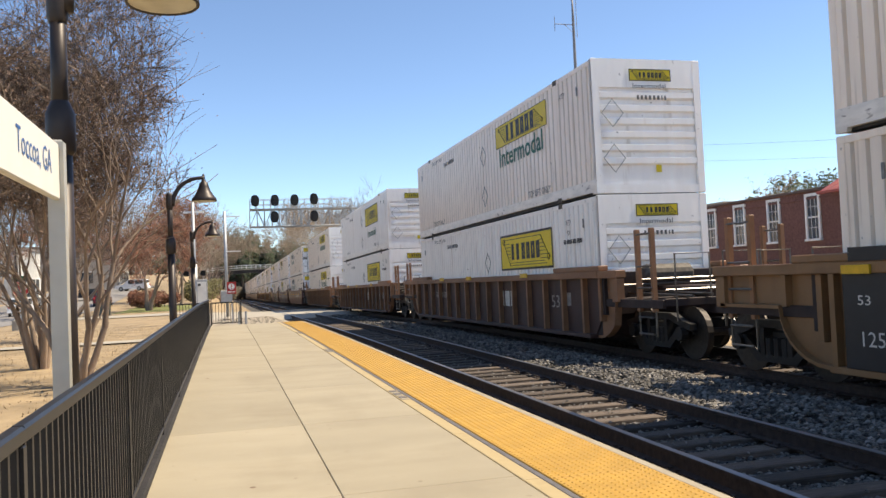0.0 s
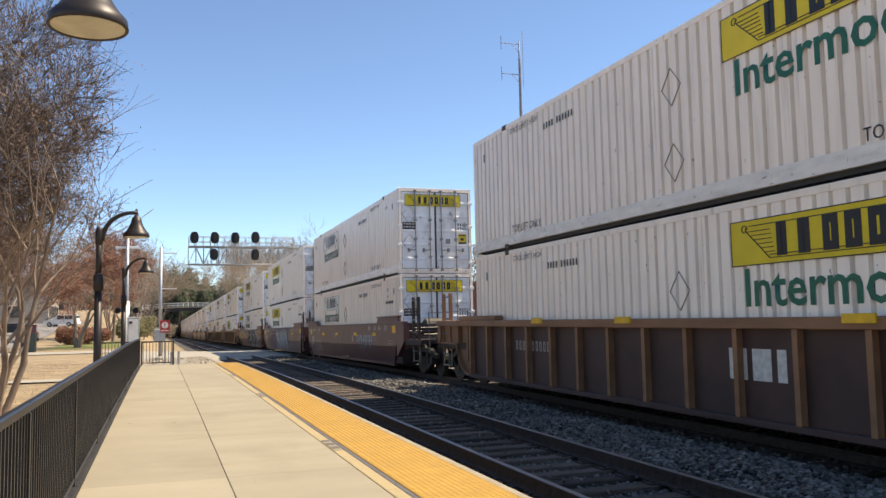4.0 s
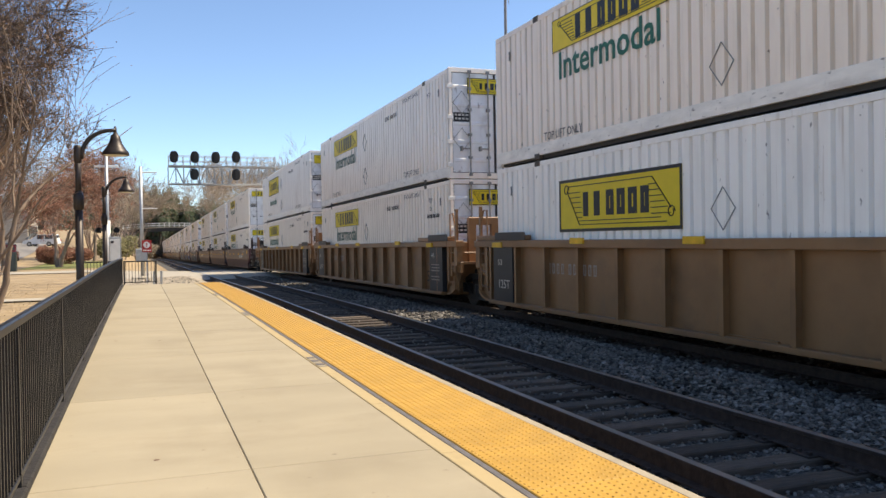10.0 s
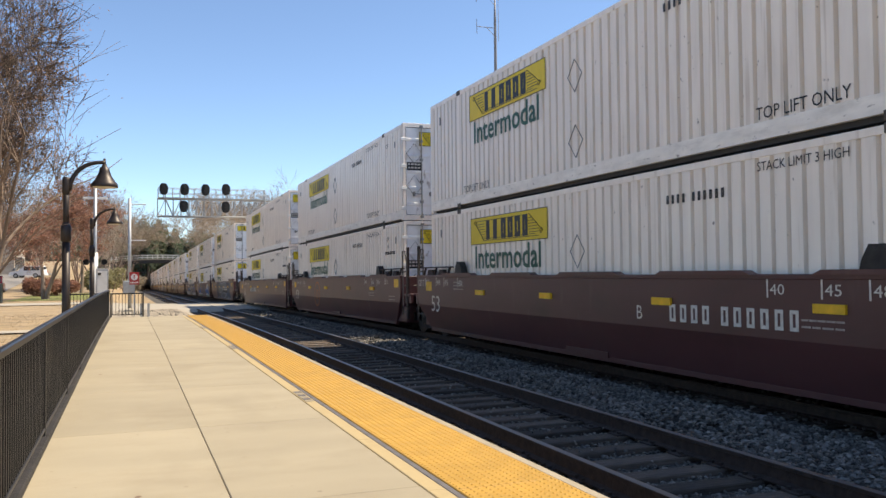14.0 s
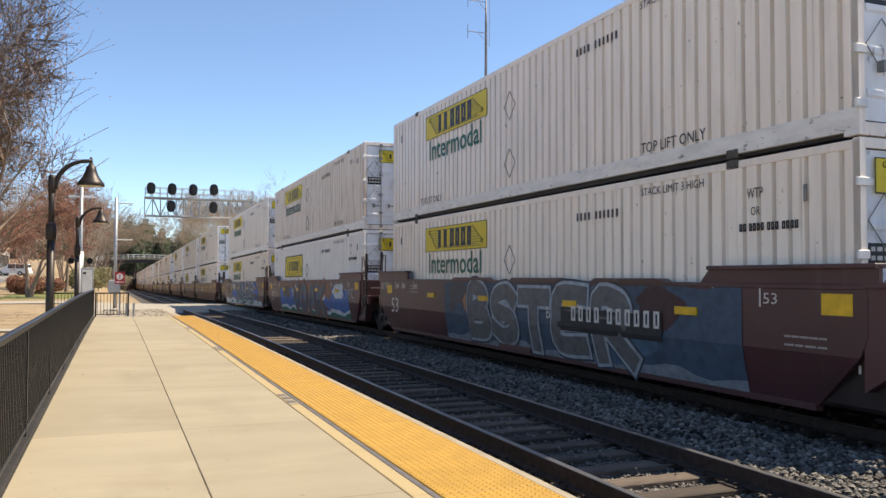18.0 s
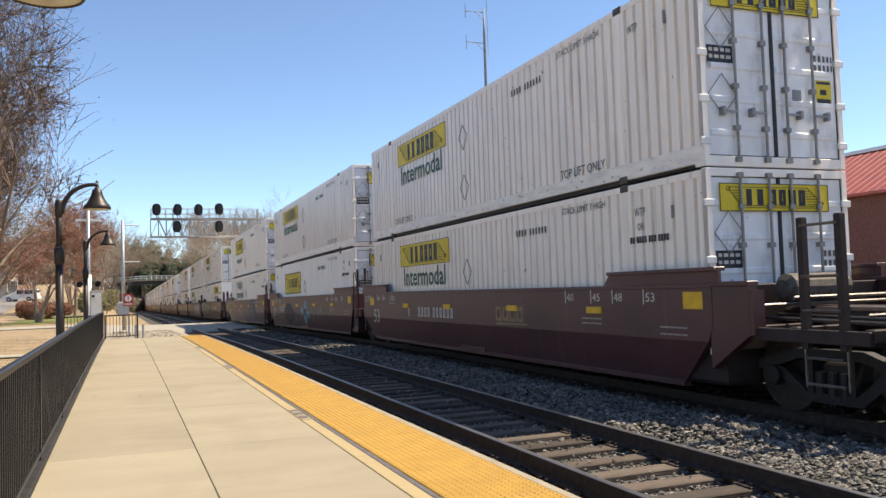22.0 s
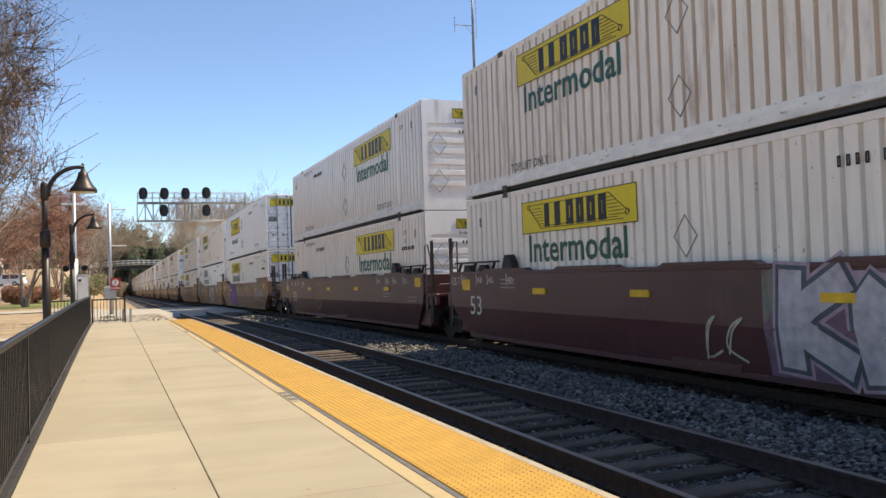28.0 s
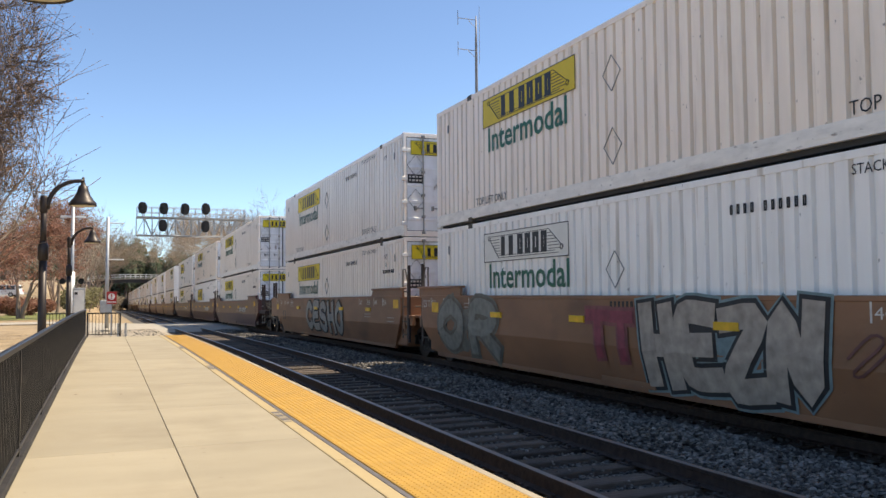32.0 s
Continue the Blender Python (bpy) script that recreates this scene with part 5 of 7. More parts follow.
def end_platform(paint, long):
    """The frame over the truck, in front of y = 0: a centre sill with cross beams, open between them."""
    e = -3.0 if long else -0.95
    m = M().box((-0.32, e, 0.78), (0.32, 0.1, 1.05), 0.02)
    m.box((-1.35, -0.34, 0.27), (1.35, 0.9, 0.95), 0.05)
    m.box((-1.45, -0.42, 0.75), (1.45, -0.30, 1.62), 0.01)
    if long:
        m.box((-0.42, -2.5, 1.05), (0.42, -0.42, 1.30), 0.04)
        for y in (-0.95, -1.55, -2.62):
            m.box((-1.38, y - 0.06, 0.96), (1.38, y + 0.06, 1.10), 0.01)
        for s in (-1, 1):
            x0, x1 = sorted((s * 1.08, s * 1.42))
            m.box((x0, -2.34, 0.98), (x1, -1.70, 1.03), 0.006)
            m.box((min(s * 1.36, s * 1.43), -2.66, 0.92), (max(s * 1.36, s * 1.43), -0.42, 1.08), 0.008)
        for k in range(4):
            m.box((0.46 + 0.14 * k, -2.6, 1.10), (0.54 + 0.14 * k, -0.45, 1.125))
    else:
        m.box((-1.45, -0.9, 1.05), (1.45, -0.3, 1.12), 0.01)
        for x in (-1.42, 1.34):
            m.box((x, -0.95, 0.85), (x + 0.08, -0.3, 1.12), 0.01)
    return m.mesh("end_deck", paint)


def end_side(paint, s, reach, ribbed=False):
    """The side of a car drawn out over its truck; on a ribbed car an arched plate with a corner column."""
    if not ribbed:
        prof = [(-0.2, 1.64), (-reach, 1.60), (-reach, 0.98), (-reach + 0.22, 0.84), (-0.72, 0.84), (-0.2, 0.5)]
        m = M().prism(prof, "x", *sorted((s * 1.36, s * 1.494)))
        m.box((min(s * 1.33, s * 1.51), -reach, 1.60), (max(s * 1.33, s * 1.51), -0.2, 1.67), 0.01)
        m.prism([(-reach, 1.55), (-reach - 0.06, 1.55), (-reach - 0.06, 0.98), (-reach, 0.98)], "x", *sorted((s * 1.30, s * 1.49)))
        return m.mesh("end_side", paint)
    arch = [(-0.12, 0.30)] + [(-0.12 - 0.95 * math.sin(a), 0.30 + 0.76 * (1 - math.cos(a))) for a in [math.pi / 2 * k / 7 for k in range(1, 8)]]
    arch = [p for p in arch if p[0] > -reach] + [(-reach, 1.06)]
    m = M()
    plate = sorted((s * 1.38, s * 1.34))
    rim = sorted((s * 1.49, s * 1.34))
    for (ya, za), (yb, zb) in zip(arch, arch[1:]):
        m.prism([(ya, za), (ya, 1.58), (yb, 1.58), (yb, zb)], "x", *plate)
        m.prism([(ya, za - 0.03), (ya, za + 0.02), (yb, zb + 0.02), (yb, zb - 0.03)], "x", *rim)
    x0, x1 = sorted((s * 1.52, s * 1.30))
    m.box((x0, -reach - 0.12, 1.50), (x1, -0.2, 1.655), 0.012)
    x0, x1 = sorted((s * 1.49, s * 1.33))
    m.box((x0, -reach - 0.10, 1.02), (x1, -reach + 0.12, 1.50), 0.012)
    m.box((x0, -0.30, 0.62), (x1, -0.20, 1.50), 0.008)
    if reach > 1.5:
        m.box((x0, -1.0, 1.06), (x1, -0.90, 1.50), 0.008)
    return m.mesh("end_side", paint)


def coupled_end(car, paint, flip, brake):
    """Coupler, hand rails, brake gear and truck at an end that couples to the next car."""
    def at(x=0, y=0, z=0):
        return Matrix.Translation((0, BOX_L, 0)) @ pose(0, 0, 0, 0, 0, 180) @ pose(x, y, z) if flip else pose(x, y, z)
    for s in (-1, 1):
        ribbed = paint in (BROWN, TAN)
        part("end_side", once(("eside", paint.name, s, flip), lambda: end_side(RUSTTAN if paint is BROWN else paint, s, (2.45 if ribbed else 2.25) if flip else 0.95, ribbed)), None, car, at=at())
    upright = RUSTTAN if paint in (BROWN, TAN) else DARKEND
    paint = DARKEND
    d = part("end_deck", once(("deck", paint.name, True), lambda: end_platform(paint, True)), None, car, at=at())
    part("coupler", once("coupler", lambda: M().box((-0.11, -3.3, 0.74), (0.11, -2.9, 0.98), 0.02).box((-0.2, -3.38, 0.68), (0.18, -3.15, 1.02), 0.05).box((-0.06, -3.45, 0.74), (0.2, -3.3, 0.96), 0.03).mesh("coupler", TRUCK)), None, d, "cast steel coupler")
    post = once(("stanchion", upright.name), lambda: M().box((-0.04, -0.045, 0.85), (0.04, 0.045, 2.4), 0.008).mesh("stanchion", upright))
    for x, y in ((-1.38, -1.75), (-1.38, -2.3), (1.38, -1.75), (1.38, -2.3)):
        part("stanchion", post, None, d, "steel hand-rail post", at=pose(x, y, 0))
    hand = M()
    for s in (-1, 1):
        hand.tube([(1.41 * s, -1.75, 2.3), (1.41 * s, -2.3, 2.3)], 0.018, 6)
        hand.tube([(1.2 * s, -2.75, 0.7), (1.2 * s, -2.75, 1.9), (0.5 * s, -2.75, 1.9), (0.5 * s, -2.75, 1.1)], 0.018, 6)
        for z in (0.45, 0.75, 1.3, 1.7):
            hand.tube([(1.42 * s, -1.75, z), (1.42 * s, -2.3, z)], 0.018, 6)
        hand.tube([(1.38 * s, -1.72, 0.4), (1.38 * s, -1.72, 0.9)], 0.018, 6)
        hand.tube([(1.38 * s, -2.33, 0.4), (1.38 * s, -2.33, 0.9)], 0.018, 6)
    part("handrail", once("hand", lambda: hand.mesh("handrail", SHINE)), None, d, "bright worn hand rail")
    pipes = M()
    for x, z in ((-0.5, 1.2), (0.55, 1.25), (-0.9, 1.18)):
        pipes.tube([(x, -0.4, z), (x, -2.8, z - 0.05)], 0.028, 6)
    for y, z in ((-0.9, 1.35), (-1.5, 1.45), (-2.55, 1.25)):
        pipes.tube([(-1.3, y, z), (1.3, y, z)], 0.022, 6)
    pipes.tube([(-0.25, -2.9, 0.85), (-0.3, -3.2, 0.55), (-0.3, -3.4, 0.62)], 0.03, 6)
    part("brake_piping", once("pipes", lambda: pipes.mesh("brake_piping", SHINE)), None, d)
    part("air_tank", once("tank", lambda: M().tube([(-0.75, -0.75, 1.55), (-0.68, -0.75, 1.55), (0.28, -0.75, 1.55), (0.35, -0.75, 1.55)], [0.12, 0.2, 0.2, 0.12], 14).mesh("air_tank", CAST)), None, d, "grey air tank")
    if brake:
        wheel = M().tube([(-0.45 + 0.28 * math.cos(a), -1.12, 2.15 + 0.28 * math.sin(a)) for a in [2 * math.pi * i / 16 for i in range(17)]], 0.018, 6, False)
        for a in (0.5, 1.55, 2.6, 3.64, 4.7, 5.75):
            wheel.tube([(-0.45, -1.12, 2.15), (-0.45 + 0.28 * math.cos(a), -1.12, 2.15 + 0.28 * math.sin(a))], 0.012, 5)
        wheel.box((-0.68, -1.08, 1.3), (-0.25, -0.8, 2.25), 0.05)
        part("brake_wheel", once(("bwheel", flip), lambda: wheel.mesh("brake_wheel", TRUCK)), None, d, "black hand-brake wheel")
    t = truck_thing(car, 0)
    t.matrix_basis = at(0, -1.75, 0)


def joined_end(car, paint, flip, truck):
    """The short end of a unit that shares its truck with the next."""
    rot = Matrix.Translation((0, BOX_L, 0)) @ pose(0, 0, 0, 0, 0, 180) if flip else Matrix()
    if paint in (BROWN, TAN):
        for s in (-1, 1):
            part("end_side", once(("eside", paint.name, s, "short"), lambda: end_side(RUSTTAN if paint is BROWN else paint, s, 0.78, True)), None, car, at=rot)
    d = part("end_deck", once(("deck", paint.name, False), lambda: end_platform(paint, False)), None, car, at=rot)
    post = once(("stanchion2", paint is TAN), lambda: M().box((-0.03, -0.04, 0.4), (0.03, 0.04, 2.45), 0.008).mesh("stanchion", TAN if paint is TAN else DARKEND))
    part("stanchion", post, None, d, "black hand-rail post", at=pose(-1.42, -0.72, 0))
    part("stanchion", post, None, d, "black hand-rail post", at=pose(1.42, -0.72, 0))
    rails = M()
    for s in (-1, 1):
        for z in (0.6, 0.95, 1.35, 1.75):
            rails.tube([(1.44 * s, -0.28, z), (1.44 * s, -0.66, z)], 0.018, 6)
        rails.tube([(1.44 * s, -0.66, 0.5), (1.44 * s, -0.66, 2.0), (1.44 * s, -0.5, 2.35), (1.44 * s, -0.3, 2.35), (1.44 * s, -0.28, 0.5)], 0.02, 6)
    rails.tube([(-1.3, -0.9, 1.35), (1.3, -0.9, 1.35)], 0.02, 6)
    part("ladder", once(("ladder", paint.name), lambda: rails.mesh("ladder", TAN if paint is TAN else CAST)), None, d)
    if truck:
        t = truck_thing(car, -1.18)


def well_car(style, front, rear, marks):
    """One unit of the train; the box in its well has its front at y = 0. front, rear: coupled or joined."""
    paint, kind, tone = {"maroon": (MAROON, "smooth", "maroon"), "brown": (BROWN, "ribs", "dark brown ribbed"), "tan": (TAN, "wide", "tan ribbed"), "tansmooth": (TANB, "smooth", "weathered tan")}[style]
    car = thing("well_car", f"{tone} steel double-stack well car on black trucks", "rail car", pose(0, 0, 0), "well cars of the freight train")
    if marks.get("knobs"):
        kind = "flat"
    for s in (-1, 1):
        part("well_side", once(("side", style, kind, s), lambda: well_sides(kind, paint, s)), None, car)
        if kind in ("ribs", "wide"):
            trim = RUSTTAN if kind == "ribs" else paint
            part("top_chord", once(("chord", style, s), lambda: top_chord(kind, trim, s)), None, car, "rust-worn tan top chord" if kind == "ribs" else "")
            n = 15 if kind == "ribs" else 13
            for k in range(n if s < 0 else 0):
                part("rib", once(("rib", style, s), lambda: rib_mesh(trim if s < 0 else paint, s)), None, car, at=pose(0, 0.55 + 15.6 * k / (n - 1), 0))
    part("well_floor", once(("floor", style), lambda: M().box((-1.15, 0.25, 0.26), (1.15, 1.6, 0.355)).box((-1.15, BOX_L - 1.6, 0.26), (1.15, BOX_L - 0.25, 0.355)).box((-1.42, 7.4, 0.26), (1.42, 8.8, 0.355)).box((-0.3, 0, 0.26), (0.3, BOX_L, 0.33)).mesh("well_floor", paint)), None, car)
    (coupled_end(car, paint, False, bool(marks.get("knobs"))) if front else joined_end(car, paint, False, True))
    (coupled_end(car, paint, True, kind == "smooth" or bool(marks.get("knobs"))) if rear else joined_end(car, paint, True, False))
    if kind == "wide":
        if not front:
            part("end_frame", once("eframe", lambda: M().box((-1.05, -0.62, 1.1), (-0.85, -0.5, 2.25), 0.02).box((-0.42, -0.62, 1.1), (-0.22, -0.5, 2.25), 0.02).box((-0.85, -0.62, 2.05), (-0.42, -0.5, 2.25), 0.02).mesh("end_frame", TAN)), None, car, "tan upright end frame")
        if not rear:
            part("end_plate", once("eplate", lambda: M().prism([(-0.95, 1.1), (-0.95, 2.3), (-0.1, 2.3), (-0.1, 1.1), (-0.38, 1.1), (-0.42, 1.35), (-0.55, 1.4), (-0.66, 1.32), (-0.68, 1.1)], "y", BOX_L + 0.5, BOX_L + 0.56).mesh("end_plate", TAN)), None, car, "tan upright end plate")
    W = -1.503 if kind in ("smooth", "flat") else -1.382

    def on(y, z, x=W):
        return pose(x, y, z, 0, 0, -90)

    refl = once("refl", lambda: M().box((0, -0.034, 0), (0.46, 0, 0.11), 0.002).mesh("reflector", REFL))
    if kind in ("smooth", "flat"):
        for y in (2.9, 6.0, 9.6, 12.7):
            part("reflector", refl, None, car, "yellow reflective strip", at=on(y, 1.20))
        part("placard", once("pla", lambda: M().box((0, -0.003, 0), (0.42, 0, 0.24)).mesh("placard", REFL)), None, car, "yellow plate", at=on(0.35, 1.30))
        part("placard", once("pla", None), None, car, "yellow plate", at=on(17.1 if rear else 16.05, 1.15 if rear else 1.24))
        part("stencil", once(("53", style), lambda: word("53", 0.58, CHALK if style == "maroon" else INK, 0.62)), None, car, "stencilled number", at=on(15.68, 0.72))
        part("stencil", once("125s", lambda: word("125 T", 0.24, CHALK, 0.52)), None, car, at=on(17.2 if rear else 16.7, 1.42 if rear else 1.36))
        for y, s in () if marks.get("far") else ((1.25, "53"), (2.1, "48"), (2.75, "45"), (3.6, "40"), (16.05, "53"), (15.25, "48"), (14.7, "45"), (13.8, "40")):
            part("stencil", once(("m", s), lambda: word(s, 0.19, CHALK, 0.24)), None, car, at=on(y, 1.40))
            part("stencil", once("tick", lambda: M().box((0, -0.003, 0), (0.025, 0, 0.24)).mesh("stencil", CHALK)), None, car, at=on(y + 0.05, 1.36))
        if style == "tansmooth":
            part("number_line", once("repink", lambda: glyph_line((0.5,) * 10, 0.12, 0.025, INK, "number_line", 0.4)), None, car, "black stencilled number", at=on(8.4, 1.44))
        elif marks.get("num", 5.6) > 0:
            part("number_line", once(("rep", style), lambda: glyph_line((0.55, 0.55, 0.55, 0.55, -0.55, 0.55, 0.55, 0.55, 0.55, 0.55, 0.55), 0.25, 0.045, CHALK, "number_line", 0.42)), None, car, "white stencilled number", at=on(marks.get("num", 5.6), 0.97, W - marks.get("numlift", 0.0)))
            part("stencil", once(("unit", marks.get("unit", "B")), lambda: word(marks.get("unit", "B"), 0.30, CHALK, 0.17)), None, car, "white stencilled letter", at=on(marks.get("uy", marks.get("num", 5.6) + 0.85), 0.97, W - marks.get("numlift", 0.0)))
        for y, z, n in () if marks.get("far") else ((3.1, 1.10, 5), (3.1, 1.02, 4), (0.9, 1.02, 5), (0.9, 0.92, 4), (14.1, 1.46, 4), (14.1, 1.38, 4), (14.1, 1.30, 4)):
            part("small_print", once(("sp", n), lambda: bar_line(0.62, 0.024, n, n, GREYCH, "small_print", 0.12)), None, car, at=on(y, z))
        if marks.get("knobs"):
            kn = once("knob", lambda: M().prism([(-0.24, 1.64), (0.24, 1.64), (0.20, 1.80), (0.10, 1.97), (0.02, 1.90), (-0.04, 1.97), (-0.16, 1.84)], "x", -1.50, -1.34).mesh("stacking_lug", DARKMETAL))
            for y in (2.05, 13.8):
                part("stacking_lug", kn, None, car, "black stacking lug", at=pose(0, y, 0))
            def end_rail():
                m = M().box((-1.49, -0.35, 1.83), (-1.40, 1.85, 1.865), 0.006)
                for y in (-0.2, 0.75, 1.55):
                    m.tube([(-1.445, y, 1.84), (-1.445, y + 0.16, 1.63)], 0.03, 5)
                for y in (0.2, 1.0):
                    m.prism([(y, 1.65), (y + 0.42, 1.65), (y + 0.34, 1.79), (y + 0.08, 1.79)], "x", -1.46, -1.36)
                return m.mesh("end_rail", DARKEND)
            part("end_rail", once("erail", end_rail), None, car, "dark rail on raking brackets", at=pose(0, 0, 0))
            part("end_rail", once("erail", end_rail), None, car, "dark rail on raking brackets", at=pose(0, BOX_L - 1.5, 0))
        if marks.get("knobs") or marks.get("lids"):
            lid = once("lid", lambda: M().prism([(0, 1.64), (2.0, 1.64), (1.86, 1.70), (0.14, 1.70)], "x", -1.545, -1.38).mesh("chord_plate", MAROON))
            for y in (3.1, 6.1, 9.1) if marks.get("lids") else (0.9 + 3.0 * k for k in range(5)):
                part("chord_plate", lid, None, car, at=pose(0, y, 0))
        if marks.get("roundel"):
            part("roundel", once("roundel", lambda: M().lathe([(0.52, 0), (0.45, 0.001)], 28).lathe([(0.2, 0), (0.14, 0.001)], 20).mesh("roundel", paint_color((0.40, 0.13, 0.04)))), None, car, "faded orange ring emblem", at=pose(W - 0.003, 11.0, 0.98, 0, -90, 0))
        if marks.get("block"):
            gold = paint_color((0.30, 0.19, 0.10))
            part("emblem_line", once("emblem", lambda: glyph_line((0.95, 0.95, 0.95, 0.95), 0.30, 0.075, gold, "emblem_line", 0.14)), None, car, "faded gold emblem bars", at=on(6.6, 0.98))
            part("emblem_line", once("swoosh", lambda: M().prism([(0.0, 0.0), (1.5, 0.02), (1.35, 0.05), (0.05, 0.05)], "y", -0.003, 0).mesh("emblem_line", gold)), None, car, "faded gold underline", at=on(6.6, 0.90))
    else:
        part("number_line", once(("rep", style), lambda: glyph_line((0.5, 0.5, 0.5, 0.5, -0.5, 0.5, 0.5, 0.5, 0.5, 0.5, 0.5), 0.20, 0.03, GREYCH, "number_line", 0.4)), None, car, "faded stencilled number", at=on(13.6, 1.0))
        if style == "tan":
            part("warning_panel", once("wpan", lambda: M().box((0, -0.13, 0), (0.98, 0, 1.20), 0.006).mesh("warning_panel", INK)), None, car, "black stencil panel", at=on(15.95, 0.33))
            part("warning_panel", once("wpan", None), None, car, "black stencil panel", at=on(1.12, 0.33))
            for z, n in ((0.62, 5), (0.70, 4), (0.86, 5), (0.94, 4), (1.02, 5)):
                part("small_print", once(("sp", n), lambda: bar_line(0.62, 0.024, n, n, GREYCH, "small_print", 0.12)), None, car, at=on(0.98, z, W - 0.133))
            for y in (1.25, 15.9):
                part("top_cap", once("tcap", lambda: M().box((0, -0.006, 0), (1.5, 0, 0.17)).mesh("top_cap", INK)), None, car, "black top cap", at=on(y - 0.1, 1.655, -1.536))
                part("reflector", refl, None, car, "yellow reflective strip", at=on(y, 1.50, -1.535))
            part("stencil", once("125", lambda: word("125T", 0.26, CHALK, 0.6)), None, car, at=on(15.72, 0.62, W - 0.133))
            part("stencil", once("53w", lambda: word("53", 0.17, CHALK, 0.22)), None, car, at=on(15.72, 1.12, W - 0.133))
            part("stencil", once("48w", lambda: word("48", 0.17, CHALK, 0.22)), None, car, at=on(0.98, 1.22, W - 0.133))
            part("stencil", once(("53", "tanwide"), lambda: word("53", 0.44, INK, 0.5)), None, car, at=on(1.75, 0.55))
        elif style == "brown":
            part("name_line", once("ttx", lambda: bar_line(1.1, 0.42, 3, 2, CHALK, "name_line")), None, car, "white emblem bars", at=on(6.4, 0.82))
            part("stencil", once(("53", "f"), lambda: word("53", 0.42, GREYCH, 0.5)), None, car, at=on(2.6, 0.85))
            part("placard", once("pla2", lambda: M().box((0, -0.003, 0), (0.26, 0, 0.3)).mesh("placard", GREYCH)), None, car, at=on(1.7, 0.9))
        for y in (4.2, 9.1, 12.4):
            part("reflector", refl, None, car, "yellow reflective strip", at=on(y, 1.58, -1.535))
    for g in marks.get("tags", ()):
        if isinstance(g[-1], dict):
            graffiti(car, W - 0.004, *g[:-1], **g[-1])
        else:
            graffiti(car, W - 0.004, *g)
    return car


# fronts of the boxes at the start, kinds of car, and how their ends couple
UNITS = []


def add(s, style, front, rear, top, low, end="doors", **marks):
    UNITS.append((s, style, front, rear, top, low, end, marks))


K_, W_, GR, BL = (0.02, 0.02, 0.02), (0.72, 0.72, 0.70), (0.30, 0.31, 0.33), (0.05, 0.16, 0.30)
ORG, TEALG, PINK, PURP = (0.40, 0.16, 0.06), (0.10, 0.35, 0.38), (0.45, 0.25, 0.27), (0.30, 0.10, 0.42)
PALE, PLUM = (0.50, 0.48, 0.46), (0.10, 0.05, 0.09)
GREY_TAG = (0.34, 0.32, 0.31)
DRAB, SNOW, FOREST, SEA = (0.115, 0.075, 0.045), (0.60, 0.60, 0.58), (0.045, 0.15, 0.095), (0.045, 0.13, 0.34)
SILVER, SOOT, RUSTY = (0.33, 0.325, 0.32), (0.022, 0.022, 0.024), (0.30, 0.12, 0.06)
SKY, BLUEG = (0.10, 0.22, 0.36), (0.06, 0.10, 0.17)
add(-7.8, "tan", 1, 1, ("plain", "cream"), ("plain", "cream"))
add(15.3, "brown", 1, 1, ("plain", "cream"), ("framed", "bright"), "ribs")
add(38.03, "brown", 1, 1, ("framed", "bright"), ("framed", "bright"), "ribs")
add(60.80, "brown", 1, 1, ("plain", "cream"), ("plain", "cream"), "ribs")
add(83.9, "maroon", 1, 0, ("faded", "cream"), ("faded", "cream"), tags=[(13.0, 1.6, 0.32, 0.75, 63, PALE, W_, None, 4, 0.07), (9.3, 1.2, 0.75, 0.7, 64, GREY_TAG, W_, None, 3, 0.05), (3.2, 2.2, 0.6, 0.7, 31, GR, W_, None, 4, 0.10)])
add(103.37, "maroon", 0, 0, ("plain", "white"), ("plain", "white"), num=-40, tags=[(4.7, 4.9, 0.26, 1.30, 1, SILVER, PLUM, None, 5, 0.24, dict(text="MVNVN")), (9.9, 3.7, 0.30, 1.25, 2, PLUM, (0.40, 0.33, 0.34), None, 5, 0.13, dict(text="CATVS")), (2.9, 1.5, 1.0, 0.5, 50, PALE, GR, None, 3, 0.07), (3.2, 1.3, 0.4, 0.35, 51, PALE, GR, None, 4, 0.07)])
add(122.6, "maroon", 0, 1, ("plain", "white"), ("faded", "white"), num=-40, tags=[(3.0, 6.7, 0.28, 1.33, 3, SOOT, W_, None, 5, 0.27, dict(text="NEKFO")), (1.75, 1.4, 0.28, 0.85, 34, SOOT, W_, None, 1, 0.26, dict(text="N")), (0.2, 1.5, 0.5, 0.75, 33, PALE, K_, None, 6, 0.06), (2.0, 0.9, 1.1, 0.4, 52, PALE, K_, None, 3, 0.07)])
add(145.27, "tan", 1, 0, ("plain", "cream"), ("framed", "bright"))
add(164.4, "tan", 0, 0, ("plain", "white"), ("plain", "white"))
add(183.12, "tan", 0, 1, ("framed", "bright"), ("plain", "white"))
add(206.80, "maroon", 1, 0, ("plain", "white"), ("plain", "white"), knobs=True, num=5.6)
add(225.31, "maroon", 0, 0, ("plain", "white"), ("plain", "white"), knobs=True, roundel=True, num=-40)
add(243.9, "maroon", 0, 1, ("plain", "cream"), ("plain", "white"), knobs=True, num=12.8, unit="A", uy=9.3)
